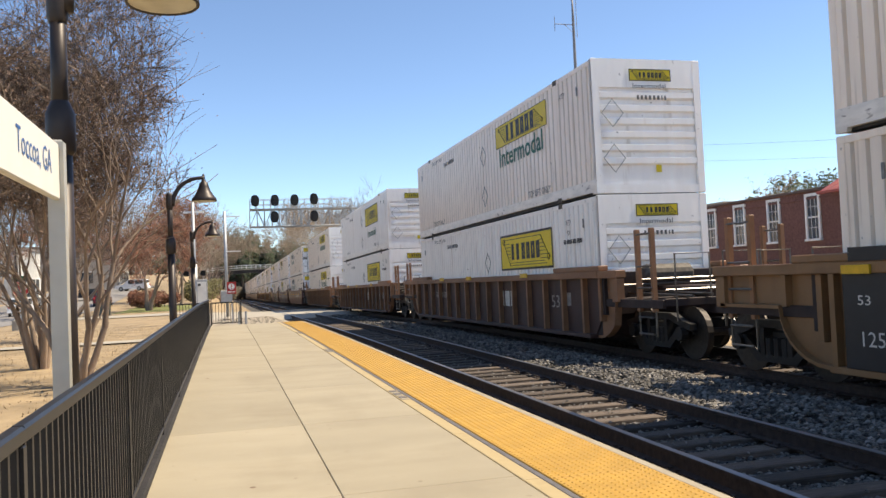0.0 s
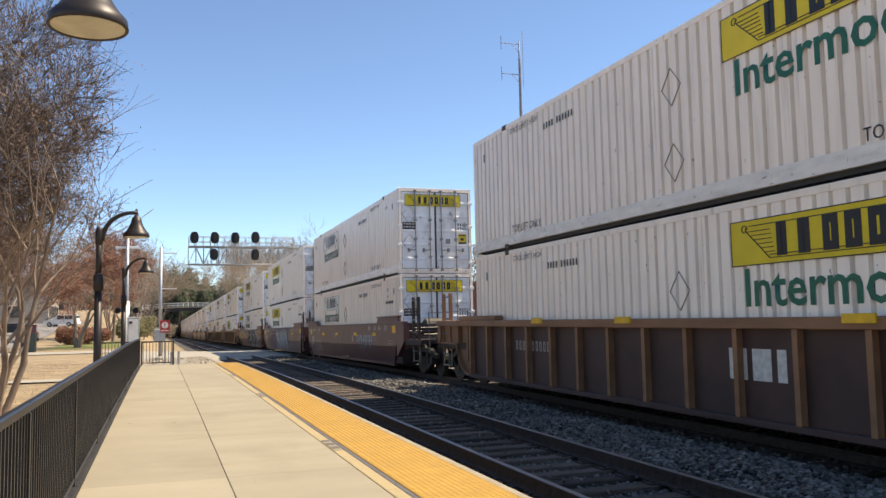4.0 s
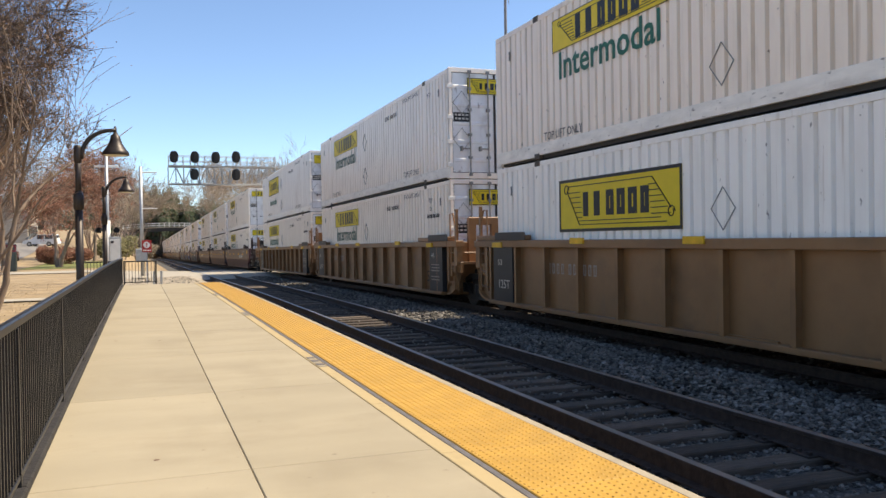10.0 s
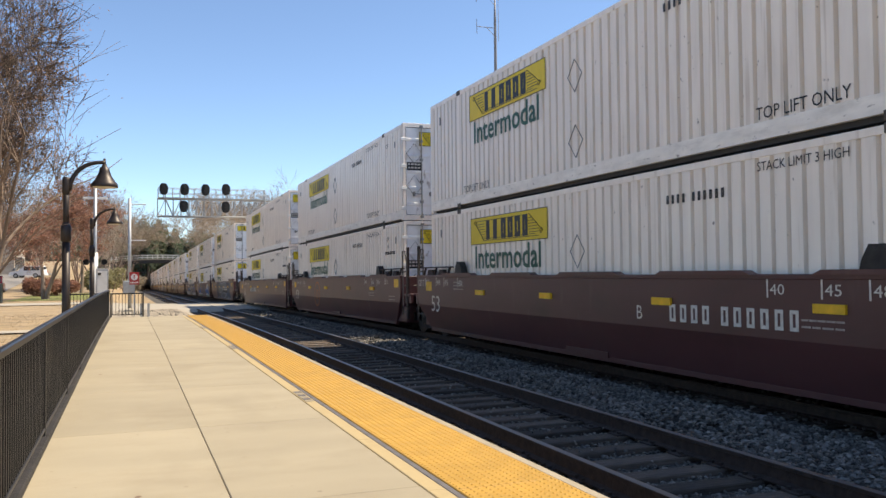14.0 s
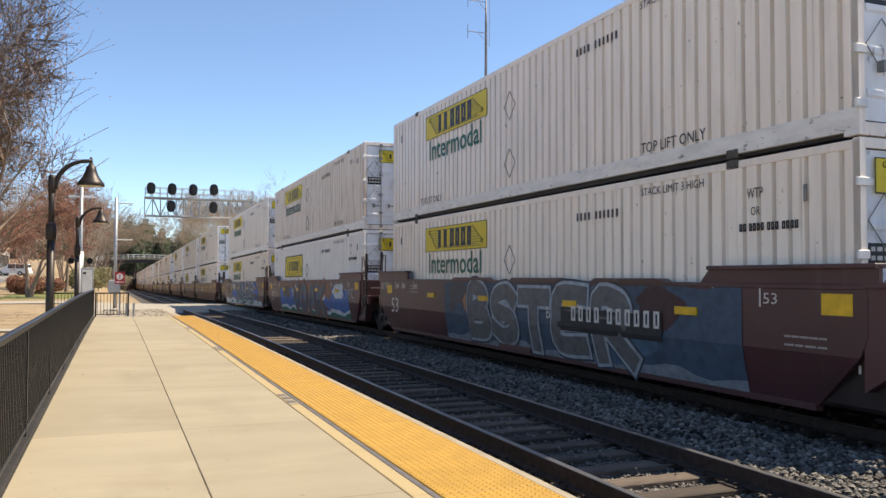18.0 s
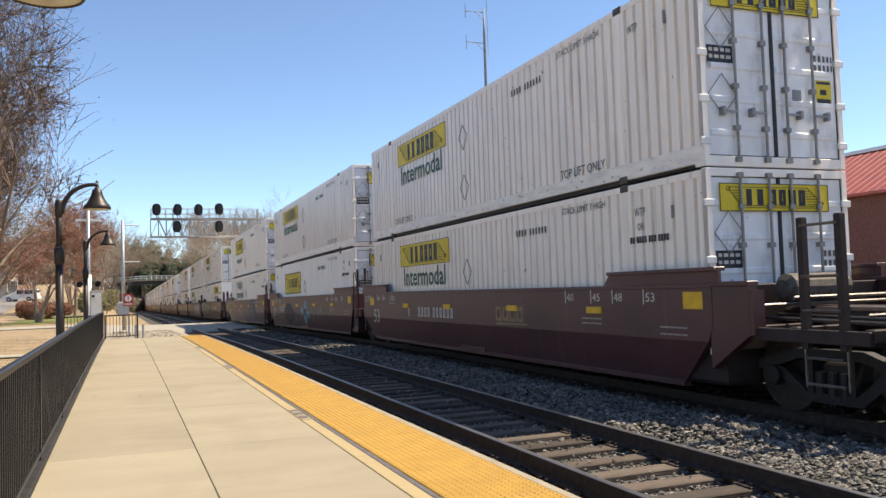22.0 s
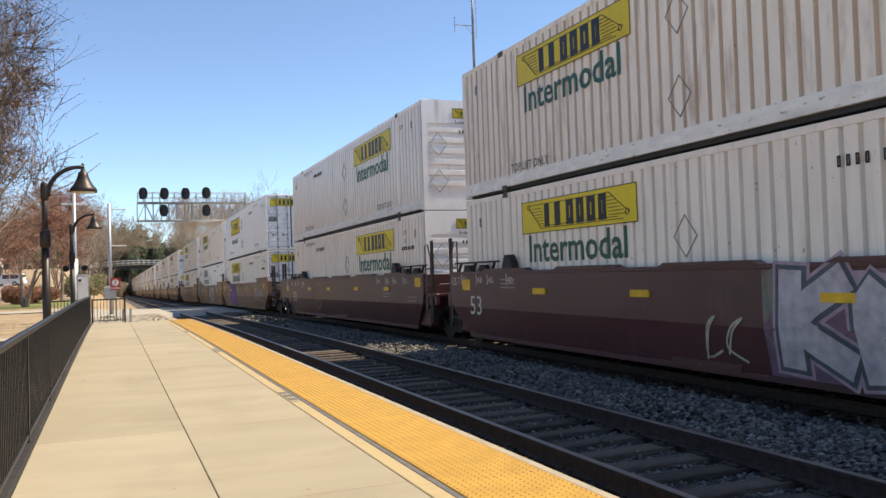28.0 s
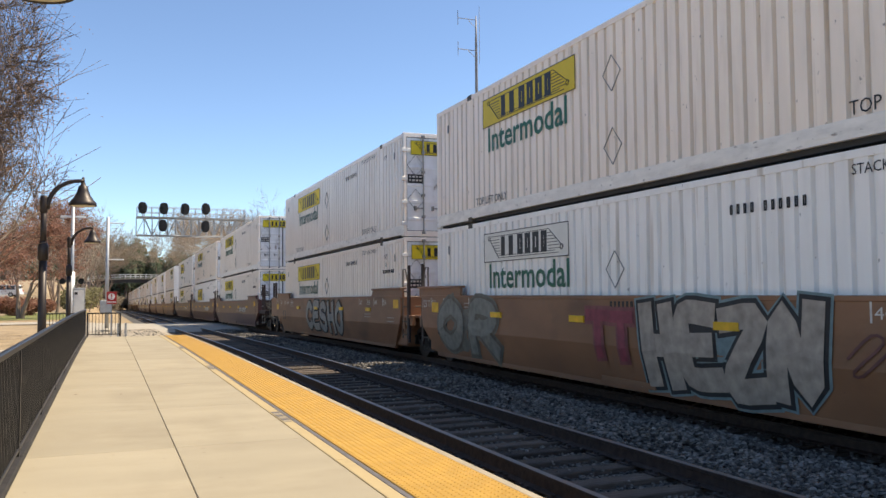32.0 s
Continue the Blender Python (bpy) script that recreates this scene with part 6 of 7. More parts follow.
add(266.92, "maroon", 1, 0, ("plain", "cream"), ("plain", "cream"), num=5.7, uy=6.6, lids=True, numlift=0.032, tags=[(1.6, 10.0, 0.27, 1.36, 4, BLUEG, GR, None, 0, 0.02, [((0.045, 0.075, 0.115), 0.0, 1.0), ((0.20, 0.22, 0.25), 0.0, 0.10)], "", ((0.9, 0.9, 0.7, 0.45, (0.07, 0.06, 0.06)), (1.4, 0.85, 0.3, 0.22, ORG), (7.2, 0.5, 0.9, 0.4, (0.07, 0.13, 0.20)), (8.3, 1.0, 0.55, 0.32, (0.06, 0.022, 0.022)), (6.9, 1.1, 0.5, 0.25, (0.14, 0.17, 0.20)))), (3.9, 6.4, 0.30, 1.30, 43, (0.13, 0.12, 0.118), (0.34, 0.38, 0.42), [(0.03, 0.04, 0.055)], 5, 0.25, dict(text="BSTER")), (3.2, 3.0, 0.78, 0.42, 45, (0.02, 0.02, 0.02), GR, None, 0, 0.02, [((0.018, 0.018, 0.019), 0.0, 0.95)], dict(lift=0.022))])
add(286.1, "maroon", 0, 0, ("plain", "rust"), ("framed", "bright"), num=-40, tags=[(1.1, 12.3, 0.27, 1.34, 5, W_, GR, None, 0, 0.03, [(SEA, 0.0, 0.78), (SNOW, 0.0, 0.20), (FOREST, 0.0, 0.10)], "", ((1.6, 0.85, 0.75, 0.40, (0.28, 0.12, 0.05)), (1.6, 0.85, 0.62, 0.31, DRAB), (3.3, 0.95, 0.4, 0.3, SNOW), (9.2, 0.75, 0.75, 0.55, RUSTY), (10.9, 0.95, 0.75, 0.28, SNOW), (8.6, 0.9, 0.4, 0.3, SNOW))), (4.4, 6.0, 0.27, 1.34, 35, (0.115, 0.12, 0.13), RUSTY, [RUSTY], 4, 0.27, None, "VOAK"), (0.4, 1.2, 0.9, 0.5, 46, PALE, GR, None, 3, 0.09), (14.2, 1.3, 0.9, 0.45, 47, PALE, GR, None, 4, 0.06)])
add(304.45, "maroon", 0, 1, ("plain", "white"), ("plain", "cream"), num=-40, tags=[(0.9, 15.0, 0.27, 1.36, 6, W_, GR, None, 0, 0.02, [(SNOW, 0.0, 0.22)], "", ((2.0, 0.85, 0.55, 0.25, DRAB), (4.9, 0.62, 1.5, 0.26, SEA), (4.5, 1.08, 0.42, 0.22, SNOW), (3.5, 1.1, 0.2, 0.2, SNOW), (8.3, 0.8, 1.0, 0.55, SEA), (10.9, 0.8, 1.0, 0.5, SEA), (13.0, 0.8, 1.2, 0.5, SEA), (9.6, 0.75, 0.8, 0.5, (0.16, 0.07, 0.04)), (3.2, 0.12, 0.5, 0.08, FOREST), (5.4, 0.13, 0.6, 0.08, FOREST), (8.6, 0.14, 0.8, 0.09, FOREST), (11.2, 0.12, 0.7, 0.08, FOREST))), (3.2, 6.9, 0.40, 1.20, 36, (0.155, 0.15, 0.155), SNOW, [SOOT], 5, 0.26, None, "ROARS")])
add(327.4, "maroon", 1, 0, ("plain", "white"), ("plain", "white"), block=True, num=11.5)
add(345.90, "maroon", 0, 0, ("plain", "white"), ("framed", "bright"), num=13.7, unit="C", uy=10.9, tags=[(6.0, 7.0, 0.30, 1.26, 7, SKY, W_, None, 0, 0.02, None, "", ((1.6, 0.55, 1.3, 0.45, (0.03, 0.024, 0.026)), (4.7, 0.70, 0.28, 0.16, (0.16, 0.30, 0.36)), (5.4, 0.95, 0.30, 0.20, (0.16, 0.30, 0.36)), (5.9, 0.55, 0.34, 0.18, (0.16, 0.30, 0.36)), (5.2, 0.40, 0.22, 0.26, (0.16, 0.30, 0.36)), (5.35, 0.66, 0.16, 0.13, SOOT), (3.6, 0.55, 0.25, 0.25, (0.22, 0.08, 0.04)))), (4.2, 2.6, 0.45, 0.9, 37, GR, W_, None, 4, 0.05), (9.4, 1.0, 0.35, 0.9, 48, GR, W_, None, 2, 0.06)])
add(364.83, "maroon", 0, 1, ("framed", "white"), ("faded", "white"), num=-40, tags=[(3.6, 2.4, 0.30, 1.25, 38, (0.20, 0.17, 0.15), SOOT, [(0.28, 0.27, 0.25)], 2, 0.24, None, "NB"), (8.8, 2.2, 0.5, 0.8, 39, PALE, K_, None, 3, 0.06), (1.2, 1.6, 0.6, 0.8, 49, (0.3, 0.26, 0.25), K_, None, 4, 0.05)])
add(387.6, "maroon", 1, 0, ("plain", "cream"), ("plain", "white", "turned"), knobs=True, num=5.1, unit="A", tags=[(7.9, 4.4, 0.28, 1.33, 8, GR, K_, None, 0, 0.02, [((0.13, 0.04, 0.04), 0.0, 0.55)], "", ((3.9, 0.4, 0.45, 0.3, (0.20, 0.09, 0.05)),)), (8.7, 3.5, 0.42, 1.18, 57, (0.24, 0.27, 0.19), SOOT, [(0.28, 0.27, 0.22)], 4, 0.25, None, "CAZV"), (0.6, 1.4, 0.7, 0.7, 58, PALE, GR, None, 3, 0.06)])
add(405.95, "maroon", 0, 0, ("plain", "rust"), ("plain", "cream"), knobs=True, num=-40, unit="C", uy=11.2, tags=[(0.9, 6.0, 0.28, 1.34, 9, W_, GR, None, 0, 0.02, [((0.20, 0.10, 0.12), 0.0, 0.95), ((0.17, 0.10, 0.14), 0.0, 0.40)], "", ((0.35, 0.9, 0.5, 0.5, (0.20, 0.18, 0.14)), (5.4, 0.5, 0.6, 0.5, (0.20, 0.18, 0.14)))), (1.2, 5.5, 0.34, 1.24, 59, (0.48, 0.42, 0.43), (0.09, 0.10, 0.11), [(0.40, 0.28, 0.32), (0.12, 0.28, 0.33)], 5, 0.28, None, "KNVAK"), (7.2, 0.9, 0.3, 0.9, 44, (0.45, 0.40, 0.30), GR, None, 2, 0.06)])
add(424.75, "maroon", 0, 1, ("plain", "cream"), ("plain", "cream"), "ribs", knobs=True, roundel=True, num=-40)
add(447.7, "tansmooth", 1, 0, ("framed", "bright"), ("plain", "white"), tags=[(10.4, 2.6, 0.32, 1.2, 10, (0.22, 0.09, 0.26), (0.13, 0.05, 0.16), [(0.20, 0.09, 0.22)], 3, 0.27, None, "ENO"), (8.2, 2.0, 0.8, 0.75, 40, PALE, GR, None, 5, 0.05), (5.2, 1.6, 1.0, 0.5, 62, PALE, GR, None, 4, 0.05), (0.5, 2.8, 0.5, 0.95, 53, PALE, GR, None, 5, 0.075)])
add(465.5, "tansmooth", 0, 0, ("plain", "cream"), ("faded", "bright"), tags=[(4.25, 3.35, 0.30, 1.30, 11, (0.36, 0.30, 0.245), SOOT, [(0.16, 0.24, 0.25)], 4, 0.25, None, "HEZN"), (7.75, 1.3, 0.60, 0.85, 55, (0.26, 0.05, 0.07), (0.22, 0.07, 0.07), None, 2, 0.22, dict(text="TT")), (12.3, 3.4, 0.34, 1.25, 41, (0.20, 0.20, 0.17), (0.13, 0.11, 0.085), [(0.16, 0.15, 0.12)], 2, 0.27, None, "OR"), (3.4, 0.6, 0.6, 0.8, 61, (0.13, 0.05, 0.045), GR, None, 1, 0.07), (2.2, 1.1, 0.9, 0.5, 56, (0.13, 0.05, 0.045), GR, None, 3, 0.07)])
add(484.1, "tansmooth", 0, 1, ("plain", "white"), ("plain", "white"), tags=[(5.5, 5.5, 0.36, 1.2, 42, (0.26, 0.25, 0.22), SOOT, None, 5, 0.22)])
s = 507.4
for k in range(5):
    for j in range(3):
        add(s + 18.5 * j, ("maroon", "tansmooth", "maroon", "tan", "maroon")[k], j == 0, j == 2, (("plain", "white"), ("plain", "cream"), ("framed", "bright"))[(k + j) % 3], (("plain", "white"), ("framed", "bright"), ("plain", "cream"))[(k * 2 + j) % 3], "ribs" if k == 1 else "doors", far=True)
    s += 59.85


def line_pose(y):
    """Where a car stands whose front is at y: on the far track, tipped with its grade."""
    a, b = TOR - drop(y), TOR - drop(y + BOX_L)
    return pose(FAR_C, y, a, math.degrees(math.atan2(b - a, BOX_L)))


MOVERS = []
made = {}
for n, (s, style, front, rear, top, low, end, marks) in enumerate(UNITS):
    key = ("car", style, bool(front), bool(rear), repr(marks) if marks else "")
    if key in made:
        car = copy_thing(made[key], line_pose(s))
    else:
        car = made[key] = well_car(style, front, rear, marks)
        car.matrix_basis = line_pose(s)
    MOVERS.append((car, s, 0.0))
    for kind, (look_, paint, *turned), z in (("low", low, LOW_Z), ("top", top, TOP_Z)):
        e = {"doors": "ribs", "ribs": "doors"}[end] if turned else end
        key = ("box", kind, look_, paint, e, n % 6 if s < 550 else 99)
        if key in made:
            box = copy_thing(made[key], pose(0, 0, 0))
        else:
            box = made[key] = container(kind, look_, e, paint, n, s > 550)
        box.matrix_basis = line_pose(s) @ pose(0, 0, z)
        MOVERS.append((box, s, z))


# ---- trees and shrubs ----
def grow(m, rng, p, d, length, r, depth, spread, lift, twigs, tips, thin=0.0055, env=None):
    """One limb and all that springs from it."""
    n = 4 if depth > 2 else 2 if depth else 1
    pts, rs = [p], [r]
    for i in range(n):
        sway = 0.13 if depth > 3 else 0.24
        d = (d + Vector((rng.gauss(0, sway), rng.gauss(0, sway), rng.gauss(0, 0.5 * sway) + lift * 0.05))).normalized()
        p = p + d * (length / n)
        pts.append(p)
        rs.append(r * (1 - 0.45 * (i + 1) / n))
    (m if depth > twigs else tips).tube(pts, rs, 7 if r > 0.06 else 5 if r > 0.02 else 3, False)
    if depth == 0:
        return
    if env and depth < 6 and (p.x / env[0]) ** 2 + (p.y / env[0]) ** 2 + ((p.z - env[1]) / env[2]) ** 2 > rng.uniform(0.75, 1.1):
        return
    kids = (3 if thin < 0.0085 else rng.choice((2, 3, 3))) if depth > 1 else rng.choice((4, 5, 5))
    for k in range(kids):
        at = pts[-1] if k == 0 else pts[rng.randrange(max(1, len(pts) // 2), len(pts))]
        side = d.orthogonal().normalized()
        side.rotate(Matrix.Rotation(rng.uniform(0, 6.283), 3, d))
        nd = (d + side * spread * rng.uniform(0.55, 1.25)).normalized()
        grow(m, rng, at, nd, length * rng.uniform(0.62, 0.88), max(thin, rs[-1] * rng.uniform(0.6, 0.9)), depth - 1, spread, lift, twigs, tips, thin, env)


def tree(x, y, seed, height, stems, depth, spread, label, lean=(0, 0), leaf=None, leaves=0, leaf_size=0.12, bark=None, name="tree", r0=0.085, lift=1.0, first=0.38, env=None, twig=None):
    rng = random.Random(seed)
    T = thing(name, label, "tree", pose(x, y, land(x, y) - 0.05))
    trunk, tips = M(), M()
    for s in range(stems):
        a = 6.283 * s / stems + rng.uniform(-0.4, 0.4)
        out = 0.26 if stems > 1 else 0.05
        d = Vector((math.cos(a) * out + lean[0], math.sin(a) * out + lean[1], 1)).normalized()
        base = Vector((math.cos(a) * 0.12, math.sin(a) * 0.12, 0)) if stems > 1 else Vector((0, 0, 0))
        grow(trunk, rng, base, d, height * first * rng.uniform(0.9, 1.1), r0, depth, spread, lift, 2, tips, 0.0062 if y < 60 else 0.00009 * y, env)
    part("trunk", trunk.raw("trunk", bark or BARK, True), None, T, "bare branching trunks" if stems > 1 else "branching trunk")
    crown = part("crown", tips.raw("crown", twig or TWIG), None, T, "haze of fine twigs")
    if leaves:
        m = M()
        ends = tips.v
        for _ in range(leaves):
            q = Vector(rng.choice(ends)) + Vector((rng.gauss(0, 0.16), rng.gauss(0, 0.16), rng.gauss(0, 0.13)))
            u = Vector((rng.gauss(0, 1), rng.gauss(0, 1), rng.gauss(0, 1))).normalized() * leaf_size * rng.uniform(0.5, 1.3)
            w = u.orthogonal().normalized() * leaf_size * 0.55
            m.face(tuple(q - u), tuple(q + w), tuple(q + u), tuple(q - w))
        part("leaves", m.raw("leaves", leaf), None, T, "small clustered leaves")
    return T


def clump(name, label, x, y, rx, ry, rz, seed, leaf, n, size, category="shrub", z=None, lumps=9):
    """A shrub or a far mass of foliage: many small leaves over a lumpy outline, on short stems."""
    rng = random.Random(seed)
    z = land(x, y) if z is None else z
    T = thing(name, label, category, pose(x, y, z))
    cs = [(rng.uniform(-0.75, 0.75) * rx, rng.uniform(-0.7, 0.7) * ry, rng.uniform(0.35, 0.75) * rz, rng.uniform(0.28, 0.5)) for _ in range(lumps)]
    m, st = M(), M()
    for cx, cy, cz, s in cs:
        st.tube([(cx * 0.5, cy * 0.5, -0.1), (cx, cy, cz)], [0.03 * rz, 0.012 * rz], 5)
    for _ in range(n):
        cx, cy, cz, s = rng.choice(cs)
        d = Vector((rng.gauss(0, 1), rng.gauss(0, 1), rng.gauss(0, 1))).normalized()
        rad = rng.uniform(0.55, 1.05)
        q = Vector((cx + d.x * s * rx * rad, cy + d.y * s * ry * rad, max(0.03 * rz, cz + d.z * s * rz * rad)))
        u = Vector((rng.gauss(0, 1), rng.gauss(0, 1), rng.gauss(0, 1))).normalized() * size * rng.uniform(0.5, 1.4)
        w = u.orthogonal().normalized() * size * 0.6
        m.face(tuple(q - u), tuple(q + w), tuple(q + u), tuple(q - w))
    part("stem", st.raw("stem", TWIG), None, T)
    part("leaves", m.raw("leaves", leaf), None, T)
    return T


SEEDS = mat("dry seed heads", (0.20, 0.125, 0.09), 0.9, scale=3, vary=0.4)


def build_plants():
    crape = "bare grey-brown multi-stemmed tree on the dry lawn"
    tree(-2.75, 16.3, 11, 8.6, 7, 7, 0.64, crape, (-0.05, 0.02), bark=BARK, r0=0.07, lift=0.6, first=0.28, env=(2.3, 4.3, 4.4), leaf=SEEDS, leaves=14000, leaf_size=0.026)
    tree(-4.3, 20.8, 12, 8.6, 6, 7, 0.64, crape, (-0.06, 0.03), r0=0.08, lift=0.6, first=0.28, env=(2.9, 4.6, 4.5), leaf=SEEDS, leaves=12000, leaf_size=0.026)
    tree(-5.6, 14.5, 13, 7.6, 5, 7, 0.55, crape, (-0.04, 0.1), r0=0.075, lift=0.9, first=0.28, env=(3.4, 5.4, 4.5), leaf=SEEDS, leaves=8000, leaf_size=0.024)
    tree(-7.4, 20.5, 15, 8.2, 5, 7, 0.55, crape, (-0.03, 0.02), r0=0.085, lift=0.9, first=0.28, env=(3.4, 5.8, 4.8), leaf=SEEDS, leaves=9000, leaf_size=0.026)
    tree(-6.6, 33.5, 16, 8.4, 5, 6, 0.55, crape, (0.0, 0.0), r0=0.085, lift=0.9, first=0.28, env=(3.4, 5.8, 4.8), leaf=SEEDS, leaves=7000, leaf_size=0.03)
    tree(-10.4, 27.0, 17, 8.4, 5, 6, 0.55, crape, r0=0.085, lift=0.9, first=0.34, leaf=SEEDS, leaves=7000, leaf_size=0.03)
    tree(-9.2, 36.0, 14, 7.4, 4, 6, 0.55, crape, r0=0.09, lift=0.8)
    bronze = "tree with sparse bronze-red spring leaves beside the street"
    tree(-6.9, 80.0, 21, 8.4, 2, 6, 0.66, bronze, leaf=LEAF_RED, leaves=14000, leaf_size=0.085, r0=0.22)
    tree(-12.0, 72.0, 22, 8.8, 3, 6, 0.62, bronze, leaf=LEAF_RED, leaves=14000, leaf_size=0.085, r0=0.2)
    tree(-5.2, 104.0, 23, 10.0, 1, 6, 0.6, bronze, leaf=LEAF_RED, leaves=9000, leaf_size=0.11, r0=0.22)
    tree(-17.0, 96.0, 24, 11.0, 2, 6, 0.6, bronze, leaf=LEAF_RED, leaves=9000, leaf_size=0.11, r0=0.22)
    bare = "tall bare brown tree beside the railway cutting"
    for i, (x, y, h) in enumerate(((-3.0, 165, 16.5), (-1.6, 174, 15), (-6, 160, 17), (-10, 185, 17), (-16, 170, 16), (-5, 250, 18), (17, 250, 17), (21, 262, 18), (25, 250, 18), (29, 270, 20), (34, 255, 20), (23, 300, 20), (39, 262, 20), (-4.5, 118, 12), (-2.6, 140, 13), (-8, 150, 14), (-12, 132, 13), (-1.0, 175, 13), (-6, 200, 15), (18.5, 128, 13), (23, 142, 14), (28, 150, 15), (17.5, 165, 14), (22, 190, 15), (33, 160, 14), (-20, 120, 13), (-26, 140, 14))):
        tree(x, y, 40 + i, h * 0.88, 2 + i % 2, 6, 0.5, bare, leaf=LEAF_TAN, leaves=1500, leaf_size=0.03 + 0.0004 * y, twig=HAZETWIG, r0=0.2)
    azalea = "low bush with rust-red leaves on the lawn"
    clump("bush", azalea, -8.6, 92, 1.9, 1.5, 1.75, 3, LEAF_RED, 5000, 0.10)
    clump("bush", azalea, -6.4, 93, 1.7, 1.4, 1.65, 4, LEAF_RED, 4500, 0.10)
    ever = "dark evergreen tree beyond the bridge"
    for i, (x, y, rx, rz) in enumerate(((6, 345, 6, 25), (10.5, 350, 6, 28), (14.5, 352, 4.5, 20), (0, 350, 7, 24), (22, 345, 7, 17), (-7, 345, 7, 21), (-13, 335, 7, 18), (4, 365, 9, 23), (-20, 340, 7, 17), (30, 350, 8, 18))):
        clump("evergreen_tree", ever, x, y, rx, 5, rz, 60 + i, LEAF_GREEN, 5200, 0.6, "tree", -3.5 if abs(x) < 14 else 0, 12)
    scrub = "tangled yellow-green scrub on the cutting bank"
    for i, (x, y) in enumerate(((-2.6, 110), (2, 335), (6, 332), (10, 334), (0, 318), (14, 325), (-3.5, 135), (-3.2, 165), (-4.0, 200), (-4, 240), (15, 100), (15.5, 125), (16, 160), (16, 200), (16, 250))):
        clump("scrub", scrub, x, y, 1.8 + y * 0.006, 3.5, 1.5 + y * 0.010, 80 + i, (GRASS_LEAF, LEAF_TAN)[i % 2 if not 0 < i < 6 else 1], 1500, 0.14 + y * 0.0007)
    far = "distant bare trees behind the buildings"
    for i, (x, y, h) in enumerate(((74, 86, 13), (66, 120, 13), (80, 140, 13), (95, 120, 14), (60, 150, 12), (110, 105, 13))):
        tree(x, y, 100 + i, h, 2, 5, 0.55, far, leaf=LEAF_TAN if i else LEAF_GREEN, leaves=3500, leaf_size=0.25, r0=0.22)
    for i in range(16):
        clump("distant_trees", "hazy line of distant brown woods", -150 + 21 * i, 420 + 25 * math.sin(i * 2.1), 17, 8, 24 + 4 * math.sin(i * 1.3), 130 + i, LEAF_TAN if i % 3 else LEAF_GREEN, 4200, 0.8, "woods", 0 if abs(-150 + 21 * i) > 20 else -4)
    rng = random.Random(5)
    m = M()
    for _ in range(9000):
        x, y = rng.uniform(-13, -1.0), rng.uniform(4, 45)
        z = land(x, y)
        a, h = rng.uniform(0, 6.283), rng.uniform(0.015, 0.05)
        c, s_ = math.cos(a) * 0.012, math.sin(a) * 0.012
        m.face((x - c, y - s_, z), (x + c, y + s_, z), (x + rng.uniform(-0.03, 0.03), y + rng.uniform(-0.03, 0.03), z + h))
    tagged(part("dry_grass", m.raw("dry_grass", LAWN), None), "short dry tan grass blades on the lawn", "grass", kind="stuff")


GRASS_LEAF = foliage("scrub leaves", (0.19, 0.175, 0.085), 0.4, scale=1, vary=0.35)


# ---- left of the line ----
def car_body(paint, kind):
    """A parked car along x, its middle at the origin."""
    L, W = 4.7, 1.85
    h = 1.72 if kind == "suv" else 1.45
    low = [(-L / 2, 0.35), (-L / 2 + 0.05, 0.95), (-L / 2 + 0.3, 1.0), (L / 2 - 1.2, 1.0), (L / 2 - 0.15, 0.85), (L / 2, 0.6), (L / 2, 0.35)]
    m = M().prism(low, "y", -W / 2, W / 2)
    top = [(-L / 2 + 0.12, 0.98), (-L / 2 + 0.35, h), (L / 2 - 2.1, h), (L / 2 - 1.15, 0.98)]
    m.prism(top, "y", -W / 2 + 0.14, W / 2 - 0.14)
    return m


def parked_car(x, y, turn, paint, kind, label):
    C = thing("parked_car", label, "car", pose(x, y, land(x, y) + 0.03, 0, 0, turn))
    b = part("body", car_body(paint, kind), paint, C)
    h = 1.72 if kind == "suv" else 1.45
    L, W = 4.7, 1.85
    for s in (-1, 1):
        for x0, x1 in ((-1.9, -0.75), (-0.65, 0.35)):
            part("window", M().box((x0, s * (W / 2 - 0.145), 1.05), (x1, s * (W / 2 - 0.13), h - 0.12)), GLASS_D, b, "dark side window")
        part("headlight", M().box((L / 2 - 0.12, s * 0.62 - 0.15, 0.62), (L / 2 + 0.01, s * 0.62 + 0.15, 0.78), 0.02), WHITE, b)
        part("tail_light", M().box((-L / 2 - 0.01, s * 0.75 - 0.1, 0.75), (-L / 2 + 0.08, s * 0.75 + 0.1, 0.98), 0.02), SIGN_RED, b)
    part("windscreen", M().box((-0.75, -0.68, -0.015), (0.5, 0.68, 0.0)).move(pose(1.75, 0, 1.35, 0, 38)), GLASS_D, b)
    part("rear_window", M().box((-L / 2 + 0.18, -0.66, 1.08), (-L / 2 + 0.22, 0.66, h - 0.15)), GLASS_D, b)
    for dx in (-1.4, 1.4):
        for s in (-1, 1):
            w = part("wheel", M().tube([(0, -0.1, 0), (0, 0.1, 0)], 0.34, 18), BLACKPAINT, C, "black tyre", at=pose(dx, s * 0.84, 0.34))
            part("rim", M().tube([(0, -0.105, 0), (0, 0.105, 0)], 0.2, 12), GALV, w)


